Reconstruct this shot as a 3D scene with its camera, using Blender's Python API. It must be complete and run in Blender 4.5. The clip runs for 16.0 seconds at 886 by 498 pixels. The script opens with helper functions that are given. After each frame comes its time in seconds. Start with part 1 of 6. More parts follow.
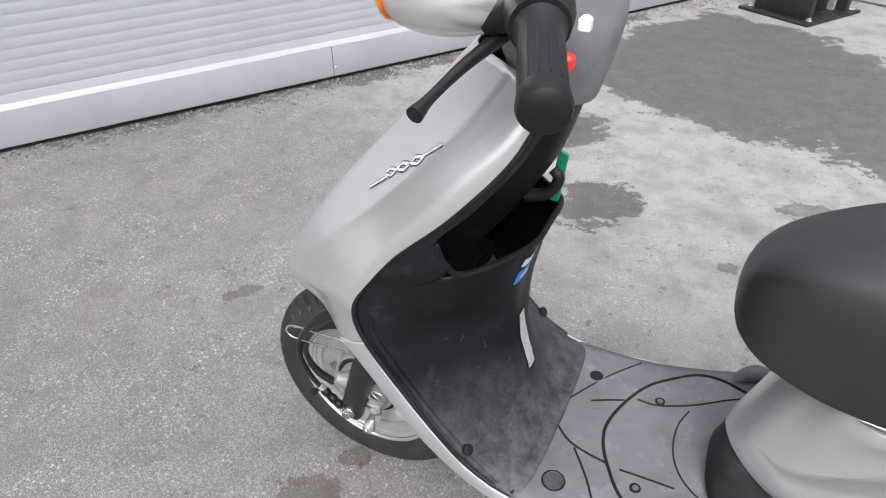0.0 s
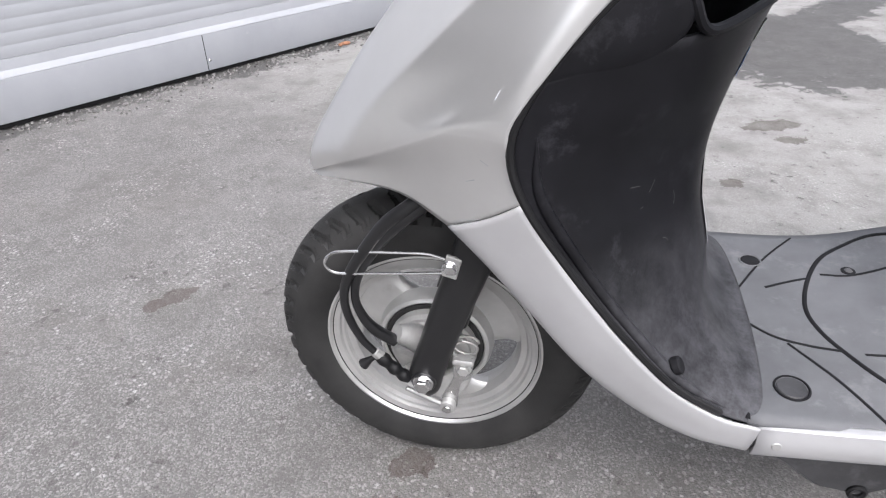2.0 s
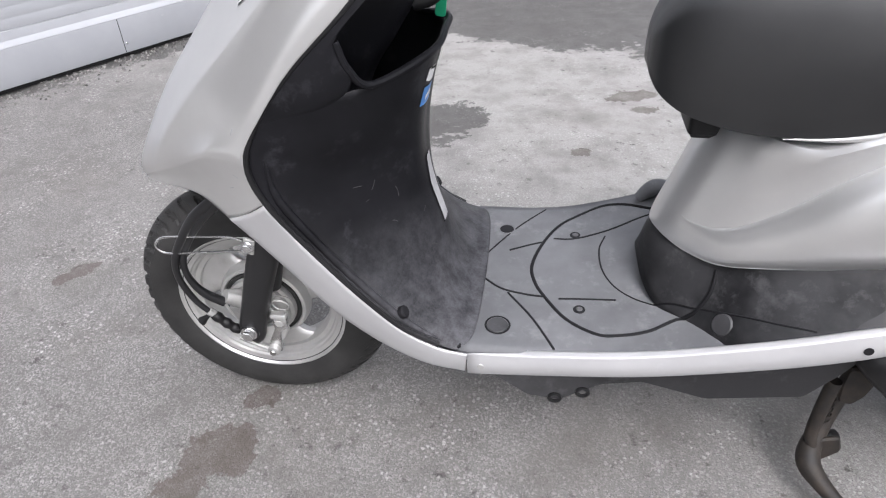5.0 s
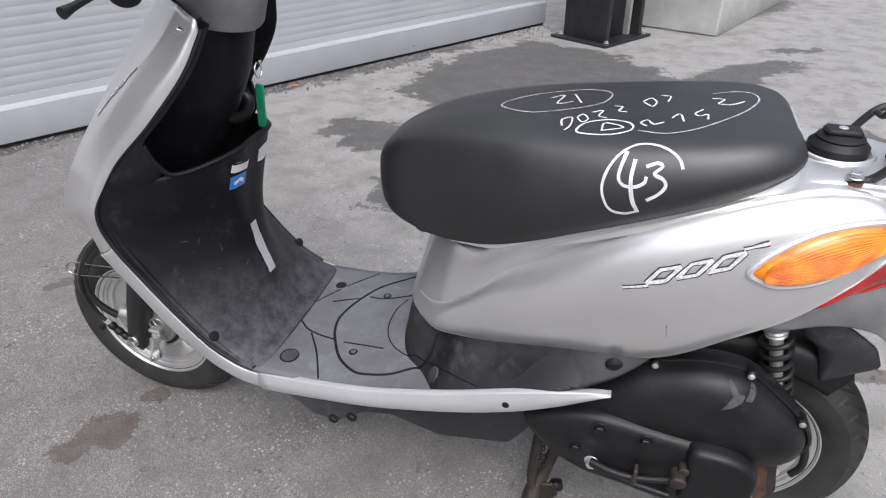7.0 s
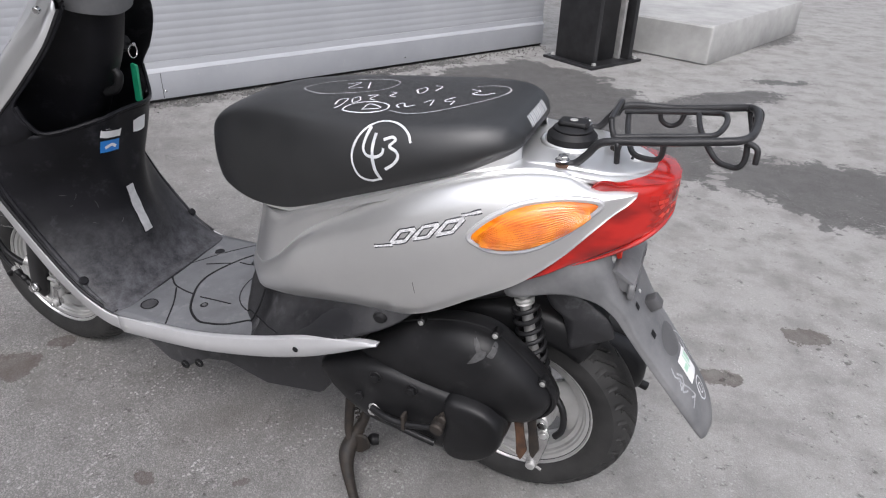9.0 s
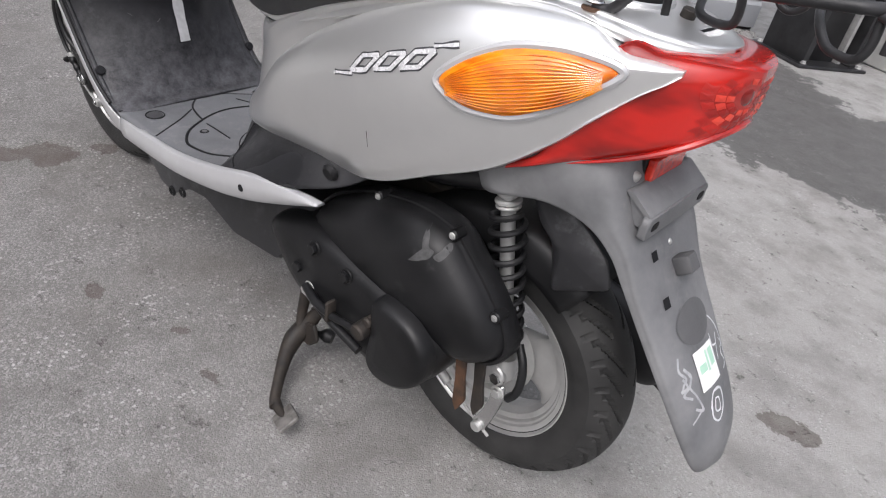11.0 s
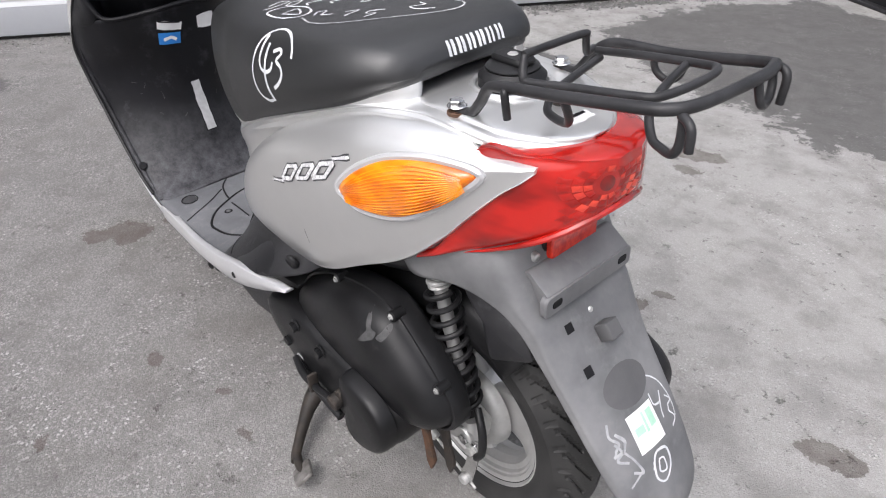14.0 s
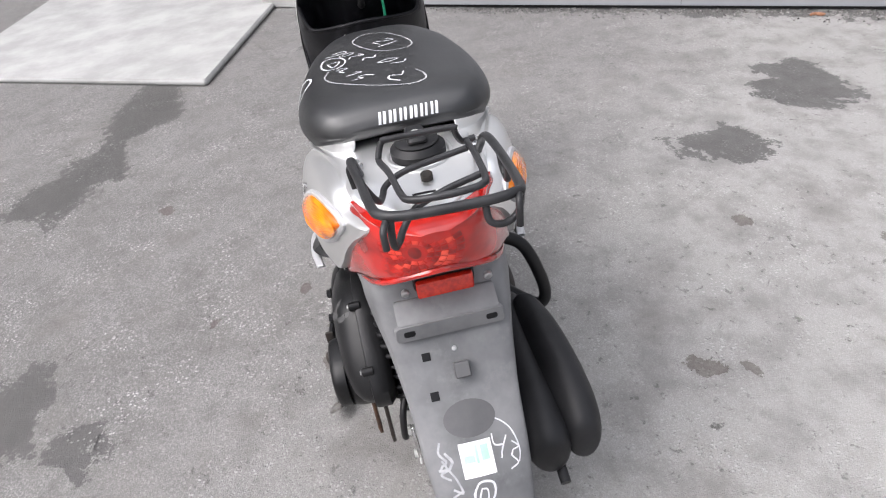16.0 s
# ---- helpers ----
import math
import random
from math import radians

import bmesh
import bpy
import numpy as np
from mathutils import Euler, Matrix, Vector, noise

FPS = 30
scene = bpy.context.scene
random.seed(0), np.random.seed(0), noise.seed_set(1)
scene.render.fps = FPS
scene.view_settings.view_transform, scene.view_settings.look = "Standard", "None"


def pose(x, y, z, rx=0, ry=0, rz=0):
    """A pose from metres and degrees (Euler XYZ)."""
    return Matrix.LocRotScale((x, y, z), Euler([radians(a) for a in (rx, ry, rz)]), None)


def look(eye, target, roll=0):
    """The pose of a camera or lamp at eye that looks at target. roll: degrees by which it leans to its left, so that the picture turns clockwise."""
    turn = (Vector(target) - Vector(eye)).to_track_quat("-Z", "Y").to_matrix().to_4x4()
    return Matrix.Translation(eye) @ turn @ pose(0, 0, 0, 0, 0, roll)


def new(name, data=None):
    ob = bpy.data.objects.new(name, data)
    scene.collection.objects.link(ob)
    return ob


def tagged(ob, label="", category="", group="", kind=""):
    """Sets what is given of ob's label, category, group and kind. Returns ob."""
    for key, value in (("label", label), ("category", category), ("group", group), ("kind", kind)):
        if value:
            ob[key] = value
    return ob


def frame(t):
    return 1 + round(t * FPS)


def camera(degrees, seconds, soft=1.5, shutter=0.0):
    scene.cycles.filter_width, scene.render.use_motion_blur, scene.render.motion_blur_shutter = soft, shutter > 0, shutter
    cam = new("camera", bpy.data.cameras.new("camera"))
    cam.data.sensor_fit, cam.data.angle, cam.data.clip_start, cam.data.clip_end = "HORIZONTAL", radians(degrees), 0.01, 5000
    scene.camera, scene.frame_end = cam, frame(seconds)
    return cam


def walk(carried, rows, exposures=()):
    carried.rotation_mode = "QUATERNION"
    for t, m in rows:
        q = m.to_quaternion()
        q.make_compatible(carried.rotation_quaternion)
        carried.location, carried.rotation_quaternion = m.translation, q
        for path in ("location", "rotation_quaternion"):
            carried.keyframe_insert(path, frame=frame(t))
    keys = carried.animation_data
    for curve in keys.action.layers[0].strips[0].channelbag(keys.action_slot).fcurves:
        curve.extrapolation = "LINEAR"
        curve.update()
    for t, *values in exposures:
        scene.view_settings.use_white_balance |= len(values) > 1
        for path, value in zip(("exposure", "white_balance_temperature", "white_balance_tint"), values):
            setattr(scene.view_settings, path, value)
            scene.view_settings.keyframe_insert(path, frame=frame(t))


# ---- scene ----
cam = camera(67.6, 16.0, 1.15)
PATH = [
    (0, (0.518, -0.755, 1.15), (-0.214, 0.7, -0.012), -0.5),
    (0.5, (0.414, -0.838, 1.097), (-0.043, 0.72, -0.071), -1.2),
    (1, (0.338, -0.88, 1.047), (-0.007, 0.717, -0.108), -1.5),
    (1.5, (0.24, -0.798, 0.928), (-0.16, 0.812, -0.189), -0.5),
    (2, (0.146, -0.692, 0.767), (-0.198, 0.976, -0.281), -1.7),
    (2.5, (0.087, -0.643, 0.657), (-0.158, 1.058, -0.366), 1.0),
    (3, (0.075, -0.642, 0.642), (-0.116, 1.069, -0.375), 2.2),
    (3.5, (0.097, -0.677, 0.683), (-0.049, 1.035, -0.34), 2.0),
    (4, (0.164, -0.717, 0.752), (0.02, 0.967, -0.317), 0.2),
    (4.5, (0.287, -0.767, 0.827), (0.097, 0.881, -0.29), -2.3),
    (5, (0.425, -0.835, 0.915), (0.175, 0.774, -0.247), -2.2),
    (5.2, (0.467, -0.871, 0.953), (0.237, 0.774, -0.161), -0.5),
    (7.3, (1.027, -0.977, 1.087), (0.486, 0.671, 0.093), 0.2),
    (7.5, (1.076, -0.991, 1.088), (0.531, 0.669, 0.114), 1.4),
    (8, (1.197, -1.051, 1.07), (0.583, 0.575, 0.081), 3.2),
    (8.5, (1.279, -1.052, 1.076), (0.659, 0.575, 0.092), 1.7),
    (8.7, (1.32, -1.032, 1.084), (0.704, 0.604, 0.111), 1.7),
    (10.8, (1.548, -0.748, 0.919), (0.576, 0.599, -0.195), 8.9),
    (11, (1.539, -0.711, 0.869), (0.56, 0.643, -0.23), 12.0),
    (11.5, (1.522, -0.656, 0.769), (0.641, 0.717, -0.389), 10.7),
    (12, (1.544, -0.614, 0.754), (0.655, 0.747, -0.412), 7.8),
    (12.5, (1.58, -0.587, 0.777), (0.598, 0.707, -0.389), 6.4),
    (13, (1.588, -0.575, 0.838), (0.507, 0.662, -0.303), 4.0),
    (13.5, (1.613, -0.576, 0.922), (0.435, 0.573, -0.215), 2.1),
    (14, (1.69, -0.536, 1.005), (0.445, 0.537, -0.135), -1.1),
    (14.5, (1.804, -0.486, 1.061), (0.477, 0.482, -0.079), -2.4),
    (15, (1.89, -0.41, 1.094), (0.565, 0.484, -0.109), -0.7),
    (15.5, (1.944, -0.266, 1.135), (0.448, 0.26, -0.084), -4.3),
    (16, (2.017, -0.088, 1.16), (0.407, 0.088, -0.013), -7.4),
]
EXPOSURES = [(0, 0.42, 6200, 13), (2, 0.45, 6200, 13), (3.0, 0.56, 6200, 13), (3.5, 0.54, 6200, 13), (5.2, 0.40, 6200, 13), (7.3, 0.0, 6200, 13), (8.7, -0.08, 6200, 13), (10.8, -0.06, 6300, 13), (11.4, 0.14, 6300, 13), (12.0, 0.40, 6300, 13), (12.5, 0.42, 6300, 13), (13.0, 0.30, 6300, 13), (13.4, 0.28, 6300, 13), (14.0, 0.20, 6300, 13), (14.6, 0.14, 6300, 13), (15.5, 0.26, 6300, 13), (16, 0.40, 6300, 13)]
walk(cam, [(t, look(eye, target, roll)) for t, eye, target, roll in PATH], EXPOSURES)


# ---- world, sun, exposure ----
world = bpy.data.worlds.new("overcast_sky")
scene.world = world
world.use_nodes = True
wn = world.node_tree
sky = wn.nodes.new("ShaderNodeTexSky")
sky.sky_type = "NISHITA"
sky.sun_disc = False
sky.sun_elevation = radians(52)
sky.sun_rotation = radians(160)
sky.dust_density = 6.0
sky.ozone_density = 0.6
sky.air_density = 1.0
pale = wn.nodes.new("ShaderNodeHueSaturation")
pale.inputs["Saturation"].default_value = 0.30
wn.links.new(sky.outputs[0], pale.inputs["Color"])
direction = wn.nodes.new("ShaderNodeTexCoord")
height = wn.nodes.new("ShaderNodeSeparateXYZ")
wn.links.new(direction.outputs["Generated"], height.inputs[0])
cloud = wn.nodes.new("ShaderNodeMapRange")
wn.links.new(height.outputs[2], cloud.inputs[0])
cloud.inputs[1].default_value, cloud.inputs[2].default_value = 0.0, 1.0
cloud.inputs[3].default_value, cloud.inputs[4].default_value = 1.25, 2.7
overcast = wn.nodes.new("ShaderNodeVectorMath")
overcast.operation = "SCALE"
wn.links.new(pale.outputs[0], overcast.inputs[0])
wn.links.new(cloud.outputs[0], overcast.inputs["Scale"])
wn.links.new(overcast.outputs[0], wn.nodes["Background"].inputs[0])
wn.nodes["Background"].inputs[1].default_value = 0.112
sun = new("sun", bpy.data.lights.new("sun", "SUN"))
sun.data.energy = 0.6
sun.data.angle = radians(60)
sun.data.color = (1.0, 0.985, 0.96)
sun.matrix_world = look((1.2, 0.9, 6.4), (0.5, 0.3, 0.0))



# ---- materials ----
def nodes_of(name):
    m = bpy.data.materials.new(name)
    m.use_nodes = True
    t = m.node_tree
    return m, t, t.nodes["Principled BSDF"]


def node(t, kind, **inputs):
    n = t.nodes.new(kind)
    for k, v in inputs.items():
        n.inputs[k.replace("_", " ")].default_value = v
    return n


def noise_of(t, scale, detail=4.0, rough=0.6, vec=None):
    n = node(t, "ShaderNodeTexNoise", Scale=scale, Detail=detail, Roughness=rough)
    if vec is None:
        vec = t.nodes.new("ShaderNodeTexCoord").outputs["Object"]
    t.links.new(vec, n.inputs["Vector"])
    return n.outputs["Fac"]


def ramp(t, fac, stops):
    n = t.nodes.new("ShaderNodeValToRGB")
    e = n.color_ramp.elements
    while len(e) < len(stops):
        e.new(0.5)
    for el, (p, c) in zip(e, stops):
        el.position = p
        el.color = (*c, 1) if len(c) == 3 else c
    t.links.new(fac, n.inputs[0])
    return n.outputs["Color"]


def math_of(t, op, a, b=0.0, c=None):
    n = t.nodes.new("ShaderNodeMath")
    n.operation = op
    for i, v in enumerate((a, b) if c is None else (a, b, c)):
        if isinstance(v, (int, float)):
            n.inputs[i].default_value = v
        else:
            t.links.new(v, n.inputs[i])
    return n.outputs[0]


def mix_of(t, fac, a, b):
    n = t.nodes.new("ShaderNodeMix")
    n.data_type = "RGBA"
    for sock, v in ((n.inputs[0], fac), (n.inputs[6], a), (n.inputs[7], b)):
        if isinstance(v, (int, float)):
            sock.default_value = v
        elif isinstance(v, tuple):
            sock.default_value = (*v, 1)
        else:
            t.links.new(v, sock)
    return n.outputs[2]


def bump_of(t, bsdf, height, strength=0.3, distance=0.001):
    n = node(t, "ShaderNodeBump", Strength=strength, Distance=distance)
    t.links.new(height, n.inputs["Height"])
    t.links.new(n.outputs[0], bsdf.inputs["Normal"])


def grey(v):
    return (v, v, v)


def surface(name, dark, light, rough=(0.4, 0.5), metal=0.0, scale=8.0, grain=400.0, bump=0.15, coat=0.0, scuffs=0.0, scuff_color=(0.4, 0.4, 0.4), lo=0.35, hi=0.65, spec=0.5):
    """A worn surface: broad patches between two colours, fine grain, scuffs and an uneven gloss."""
    m, t, b = nodes_of(name)
    broad = noise_of(t, scale, 5.0)
    col = ramp(t, broad, ((lo, dark), (hi, light)))
    fine = noise_of(t, grain, 3.0)
    if scuffs:
        s = noise_of(t, 22.0, 9.0, 0.72)
        mask = math_of(t, "MULTIPLY", math_of(t, "GREATER_THAN", s, 1.0 - scuffs), 0.45)
        soft = ramp(t, s, ((1.0 - scuffs - 0.12, grey(0)), (1.0 - scuffs + 0.10, grey(1))))
        col = mix_of(t, math_of(t, "MAXIMUM", math_of(t, "MULTIPLY", soft, 0.6), math_of(t, "MULTIPLY", mask, 0.5)), col, scuff_color)
    t.links.new(col, b.inputs["Base Color"])
    t.links.new(math_of(t, "MULTIPLY_ADD", broad, rough[1] - rough[0], rough[0]), b.inputs["Roughness"])
    b.inputs["Metallic"].default_value = metal
    b.inputs["Specular IOR Level"].default_value = spec
    if coat:
        b.inputs["Coat Weight"].default_value = coat
        b.inputs["Coat Roughness"].default_value = 0.12
    bump_of(t, b, fine, bump, 0.0006)
    return m


M = {}
M["silver"] = surface("silver_paint", (0.68, 0.68, 0.675), (0.74, 0.74, 0.735), (0.27, 0.35), 0.80, 5.0, 1500.0, 0.03, 0.4, 0.12, (0.6, 0.6, 0.59))
M["silver_low"] = surface("silver_paint_lower", (0.46, 0.46, 0.468), (0.53, 0.53, 0.54), (0.36, 0.48), 0.35, 6.0, 1500.0, 0.04, 0.2, 0.25, (0.7, 0.7, 0.7))
M["black_panel"] = surface("black_plastic_scuffed", (0.0045, 0.0045, 0.0055), (0.009, 0.009, 0.011), (0.36, 0.5), 0.0, 9.0, 900.0, 0.25, 0.0, 0.33, (0.055, 0.055, 0.063), spec=0.18)
M["floor_plastic"] = surface("grey_worn_plastic", (0.086, 0.088, 0.094), (0.142, 0.145, 0.152), (0.5, 0.68), 0.0, 7.0, 700.0, 0.4, 0.0, 0.34, (0.25, 0.25, 0.256), spec=0.4)
M["groove"] = surface("dark_groove", (0.006, 0.006, 0.007), (0.012, 0.012, 0.014), (0.6, 0.8), spec=0.2)
M["side_plastic"] = surface("dark_side_plastic", (0.020, 0.020, 0.022), (0.050, 0.050, 0.053), (0.38, 0.55), 0.0, 5.0, 700.0, 0.3, 0.0, 0.34, (0.13, 0.13, 0.135), 0.42, 0.58, 0.4)
M["panel_plastic"] = surface("stained_grey_plastic", (0.009, 0.009, 0.010), (0.030, 0.030, 0.032), (0.4, 0.58), 0.0, 9.0, 700.0, 0.3, 0.0, 0.34, (0.10, 0.10, 0.104), 0.40, 0.60, 0.22)
M["patch_plastic"] = surface("dark_round_patch", (0.075, 0.075, 0.078), (0.095, 0.095, 0.098), (0.5, 0.65), 0.0, 20.0, 700.0, 0.3, spec=0.4)
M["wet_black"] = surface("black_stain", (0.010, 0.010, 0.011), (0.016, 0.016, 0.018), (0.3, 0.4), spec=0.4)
M["scuff"] = surface("pale_scuff", (0.028, 0.028, 0.029), (0.070, 0.070, 0.070), (0.6, 0.8), 0.0, 90.0, 700.0, 0.3)
M["fender"] = surface("faded_grey_plastic", (0.085, 0.087, 0.091), (0.185, 0.186, 0.19), (0.5, 0.7), 0.0, 7.0, 700.0, 0.3, 0.0, 0.33, (0.22, 0.22, 0.22))
M["black"] = surface("black_plastic", (0.006, 0.006, 0.0065), (0.012, 0.012, 0.013), (0.4, 0.55), 0.0, 12.0, 600.0, 0.3, spec=0.3)
M["engine_black"] = surface("engine_cover_black", (0.007, 0.007, 0.0075), (0.014, 0.014, 0.015), (0.28, 0.45), 0.0, 12.0, 800.0, 0.25, 0.0, 0.30, (0.06, 0.06, 0.06), spec=0.24)
M["fork_black"] = surface("black_gloss_paint", (0.008, 0.008, 0.009), (0.013, 0.013, 0.014), (0.26, 0.42), 0.0, 15.0, 500.0, 0.08, spec=0.5)
M["rubber"] = surface("tyre_rubber", (0.013, 0.013, 0.013), (0.030, 0.0295, 0.029), (0.55, 0.75), 0.0, 16.0, 900.0, 0.5, spec=0.4)
M["seat"] = surface("black_vinyl", (0.010, 0.0105, 0.0115), (0.016, 0.0165, 0.0175), (0.38, 0.48), 0.0, 9.0, 1100.0, 0.3, spec=0.75)
M["alloy"] = surface("cast_alloy", (0.46, 0.46, 0.455), (0.58, 0.58, 0.57), (0.34, 0.5), 0.7, 14.0, 900.0, 0.25, 0.0, 0.28, (0.3, 0.28, 0.25))
M["alloy_dull"] = surface("grey_cast_alloy", (0.32, 0.32, 0.312), (0.47, 0.47, 0.46), (0.38, 0.55), 0.5, 18.0, 900.0, 0.3)
M["chrome"] = surface("bright_zinc", (0.62, 0.62, 0.62), (0.74, 0.74, 0.74), (0.16, 0.3), 1.0, 30.0, 600.0, 0.1)
M["rust"] = surface("rusty_steel", (0.035, 0.022, 0.015), (0.105, 0.052, 0.028), (0.6, 0.85), 0.2, 45.0, 500.0, 0.6)
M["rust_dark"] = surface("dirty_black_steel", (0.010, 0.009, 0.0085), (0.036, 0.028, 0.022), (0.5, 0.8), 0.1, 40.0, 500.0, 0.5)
M["stand_foot"] = surface("worn_steel_foot", (0.06, 0.055, 0.05), (0.20, 0.19, 0.18), (0.5, 0.7), 0.2, 40.0, 500.0, 0.5)
M["rack"] = surface("rack_black_paint", (0.014, 0.014, 0.015), (0.032, 0.032, 0.034), (0.3, 0.5), 0.0, 30.0, 600.0, 0.25, spec=0.3)
M["muffler"] = surface("muffler_black_paint", (0.01, 0.01, 0.011), (0.02, 0.02, 0.022), (0.42, 0.6), 0.0, 10.0, 700.0, 0.3, spec=0.3)
M["chalk"] = surface("white_paint_marker", (0.48, 0.50, 0.52), (0.68, 0.69, 0.70), (0.6, 0.8), 0.0, 60.0, 700.0, 0.3)
M["chalk_thin"] = surface("thin_white_marker", (0.24, 0.25, 0.26), (0.42, 0.42, 0.43), (0.6, 0.8), 0.0, 60.0, 700.0, 0.3)
M["white_sticker"] = surface("white_sticker_paper", (0.66, 0.66, 0.66), (0.76, 0.76, 0.76), (0.4, 0.55), 0.0, 30.0)
M["blue_sticker"] = surface("blue_sticker_print", (0.02, 0.16, 0.5), (0.03, 0.22, 0.6), (0.3, 0.4), 0.0, 20.0)
M["green_print"] = surface("green_print_ink", (0.30, 0.52, 0.40), (0.42, 0.62, 0.50), (0.4, 0.5), 0.0, 40.0)
M["green_tag"] = surface("green_plastic_tag", (0.01, 0.20, 0.10), (0.015, 0.27, 0.14), (0.3, 0.4), 0.0, 40.0)
M["red_button"] = surface("red_plastic_button", (0.55, 0.02, 0.015), (0.65, 0.03, 0.02), (0.3, 0.4))
M["cream_button"] = surface("cream_plastic_switch", (0.62, 0.58, 0.52), (0.7, 0.66, 0.6), (0.4, 0.5))
M["shutter"] = surface("white_shutter_paint", (0.310, 0.320, 0.338), (0.350, 0.360, 0.378), (0.35, 0.5), 0.0, 2.2, 500.0, 0.08, 0.0, 0.24, (0.5, 0.5, 0.5))
M["shutter_bottom"] = surface("grey_white_bottom_bar", (0.268, 0.277, 0.294), (0.308, 0.317, 0.334), (0.35, 0.5), 0.0, 3.0, 400.0, 0.1, 0.0, 0.26, (0.42, 0.42, 0.42))
M["concrete"] = surface("pale_concrete", (0.27, 0.27, 0.262), (0.37, 0.37, 0.36), (0.8, 0.95), 0.0, 4.0, 160.0, 0.6, 0.0, 0.22, (0.30, 0.30, 0.29))
M["steel_post"] = surface("dark_steel_post", (0.012, 0.012, 0.013), (0.03, 0.03, 0.032), (0.4, 0.6), 0.3, 8.0, 300.0, 0.2)
M["gap_dark"] = surface("dark_gap_fill", (0.008, 0.008, 0.008), (0.016, 0.016, 0.016), (0.7, 0.9))
M["grit"] = surface("grey_grit", (0.03, 0.029, 0.028), (0.30, 0.29, 0.28), (0.8, 0.95), 0.0, 70.0, 300.0, 0.3)
M["badge_grey"] = surface("badge_grey_print", (0.045, 0.045, 0.05), (0.08, 0.08, 0.085), (0.3, 0.4), 0.2, 60.0)
M["badge_chrome"] = surface("badge_silver_print", (0.66, 0.66, 0.67), (0.78, 0.78, 0.79), (0.2, 0.35), 0.3, 120.0)
M["bare_plastic"] = surface("bare_grey_strip", (0.34, 0.34, 0.35), (0.44, 0.44, 0.45), (0.4, 0.5), 0.2, 60.0)
M["blocker_wall"] = surface("dark_blocker_wall", (0.06, 0.06, 0.059), (0.10, 0.098, 0.095), (0.8, 0.95), 0.0, 1.0, 90.0, 0.5, 0.0, 0.3, (0.10, 0.10, 0.10))
M["orange_rag"] = surface("faded_orange_cloth", (0.24, 0.11, 0.06), (0.34, 0.17, 0.10), (0.8, 0.95), 0.0, 60.0)


def dusty_and_lit(m, low, high, color, amount):
    """Settled dust and boot scuffs, ragged, on the lower part of a panel, with the light on its upturned foot painted
    in.
    """
    t = m.node_tree
    b = t.nodes["Principled BSDF"]
    co = t.nodes.new("ShaderNodeTexCoord").outputs["Object"]
    sep = t.nodes.new("ShaderNodeSeparateXYZ")
    t.links.new(co, sep.inputs[0])
    n = t.nodes.new("ShaderNodeMapRange")
    t.links.new(sep.outputs[2], n.inputs[0])
    n.inputs[1].default_value, n.inputs[2].default_value = low, high
    n.inputs[3].default_value, n.inputs[4].default_value = 1.0, 0.0
    rag = ramp(t, noise_of(t, 30.0, 9.0, 0.78, co), ((0.36, grey(0.15)), (0.64, grey(1))))
    fac = math_of(t, "MULTIPLY", math_of(t, "MULTIPLY", n.outputs[0], rag), amount)
    old = b.inputs["Base Color"].links[0].from_socket
    t.links.new(mix_of(t, fac, old, color), b.inputs["Base Color"])


dusty_and_lit(M["black_panel"], 0.285, 0.46, (0.10, 0.10, 0.108), 0.85)


def lens_plastic(name, deep, bright, ribs, amount):
    """Tinted lamp plastic over a bright reflector: clear coat, some light going through, moulded ribs."""
    m, t, b = nodes_of(name)
    co = t.nodes.new("ShaderNodeTexCoord").outputs["Object"]
    stretch = t.nodes.new("ShaderNodeMapping")
    stretch.inputs["Scale"].default_value = ribs
    t.links.new(co, stretch.inputs["Vector"])
    n = noise_of(t, 1.0, 2.0, 0.5, stretch.outputs[0])
    t.links.new(ramp(t, n, ((0.36, deep), (0.62, bright))), b.inputs["Base Color"])
    b.inputs["Roughness"].default_value = 0.16
    b.inputs["Coat Weight"].default_value = 0.85
    b.inputs["Coat Roughness"].default_value = 0.05
    b.inputs["Specular IOR Level"].default_value = 0.35
    b.inputs["Subsurface Weight"].default_value = 0.15
    b.inputs["Subsurface Radius"].default_value = (0.02, 0.006, 0.003)
    bump_of(t, b, n, amount, 0.002)
    return m


M["amber"] = lens_plastic("amber_lens", (0.56, 0.115, 0.002), (0.86, 0.25, 0.004), (10.0, 40.0, 60.0), 0.15)
M["amber_rib"] = lens_plastic("amber_rib", (0.62, 0.14, 0.003), (0.92, 0.31, 0.006), (30.0, 40.0, 30.0), 0.1)
M["red"] = lens_plastic("red_lens", (0.24, 0.005, 0.003), (0.46, 0.012, 0.007), (14.0, 18.0, 40.0), 0.10)
M["red_deep"] = lens_plastic("deep_red_lens", (0.10, 0.003, 0.002), (0.20, 0.005, 0.003), (60.0, 60.0, 60.0), 0.2)
M["red_reflector"] = lens_plastic("red_prism_reflector", (0.42, 0.012, 0.006), (0.62, 0.03, 0.012), (160.0, 160.0, 160.0), 0.5)


def facet_plastic():
    """Red reflector facets; the share of light each catches is painted as a random red."""
    m, t, b = nodes_of("red_reflector_facets")
    rnd = t.nodes.new("ShaderNodeObjectInfo").outputs["Random"]
    t.links.new(ramp(t, rnd, ((0.20, (0.24, 0.005, 0.003)), (0.60, (0.44, 0.012, 0.007)), (0.97, (0.80, 0.09, 0.05)))), b.inputs["Base Color"])
    b.inputs["Roughness"].default_value = 0.3
    b.inputs["Coat Weight"].default_value = 0.2
    bump_of(t, b, noise_of(t, 120.0, 2.0), 0.3, 0.001)
    return m


M["red_core"] = facet_plastic()


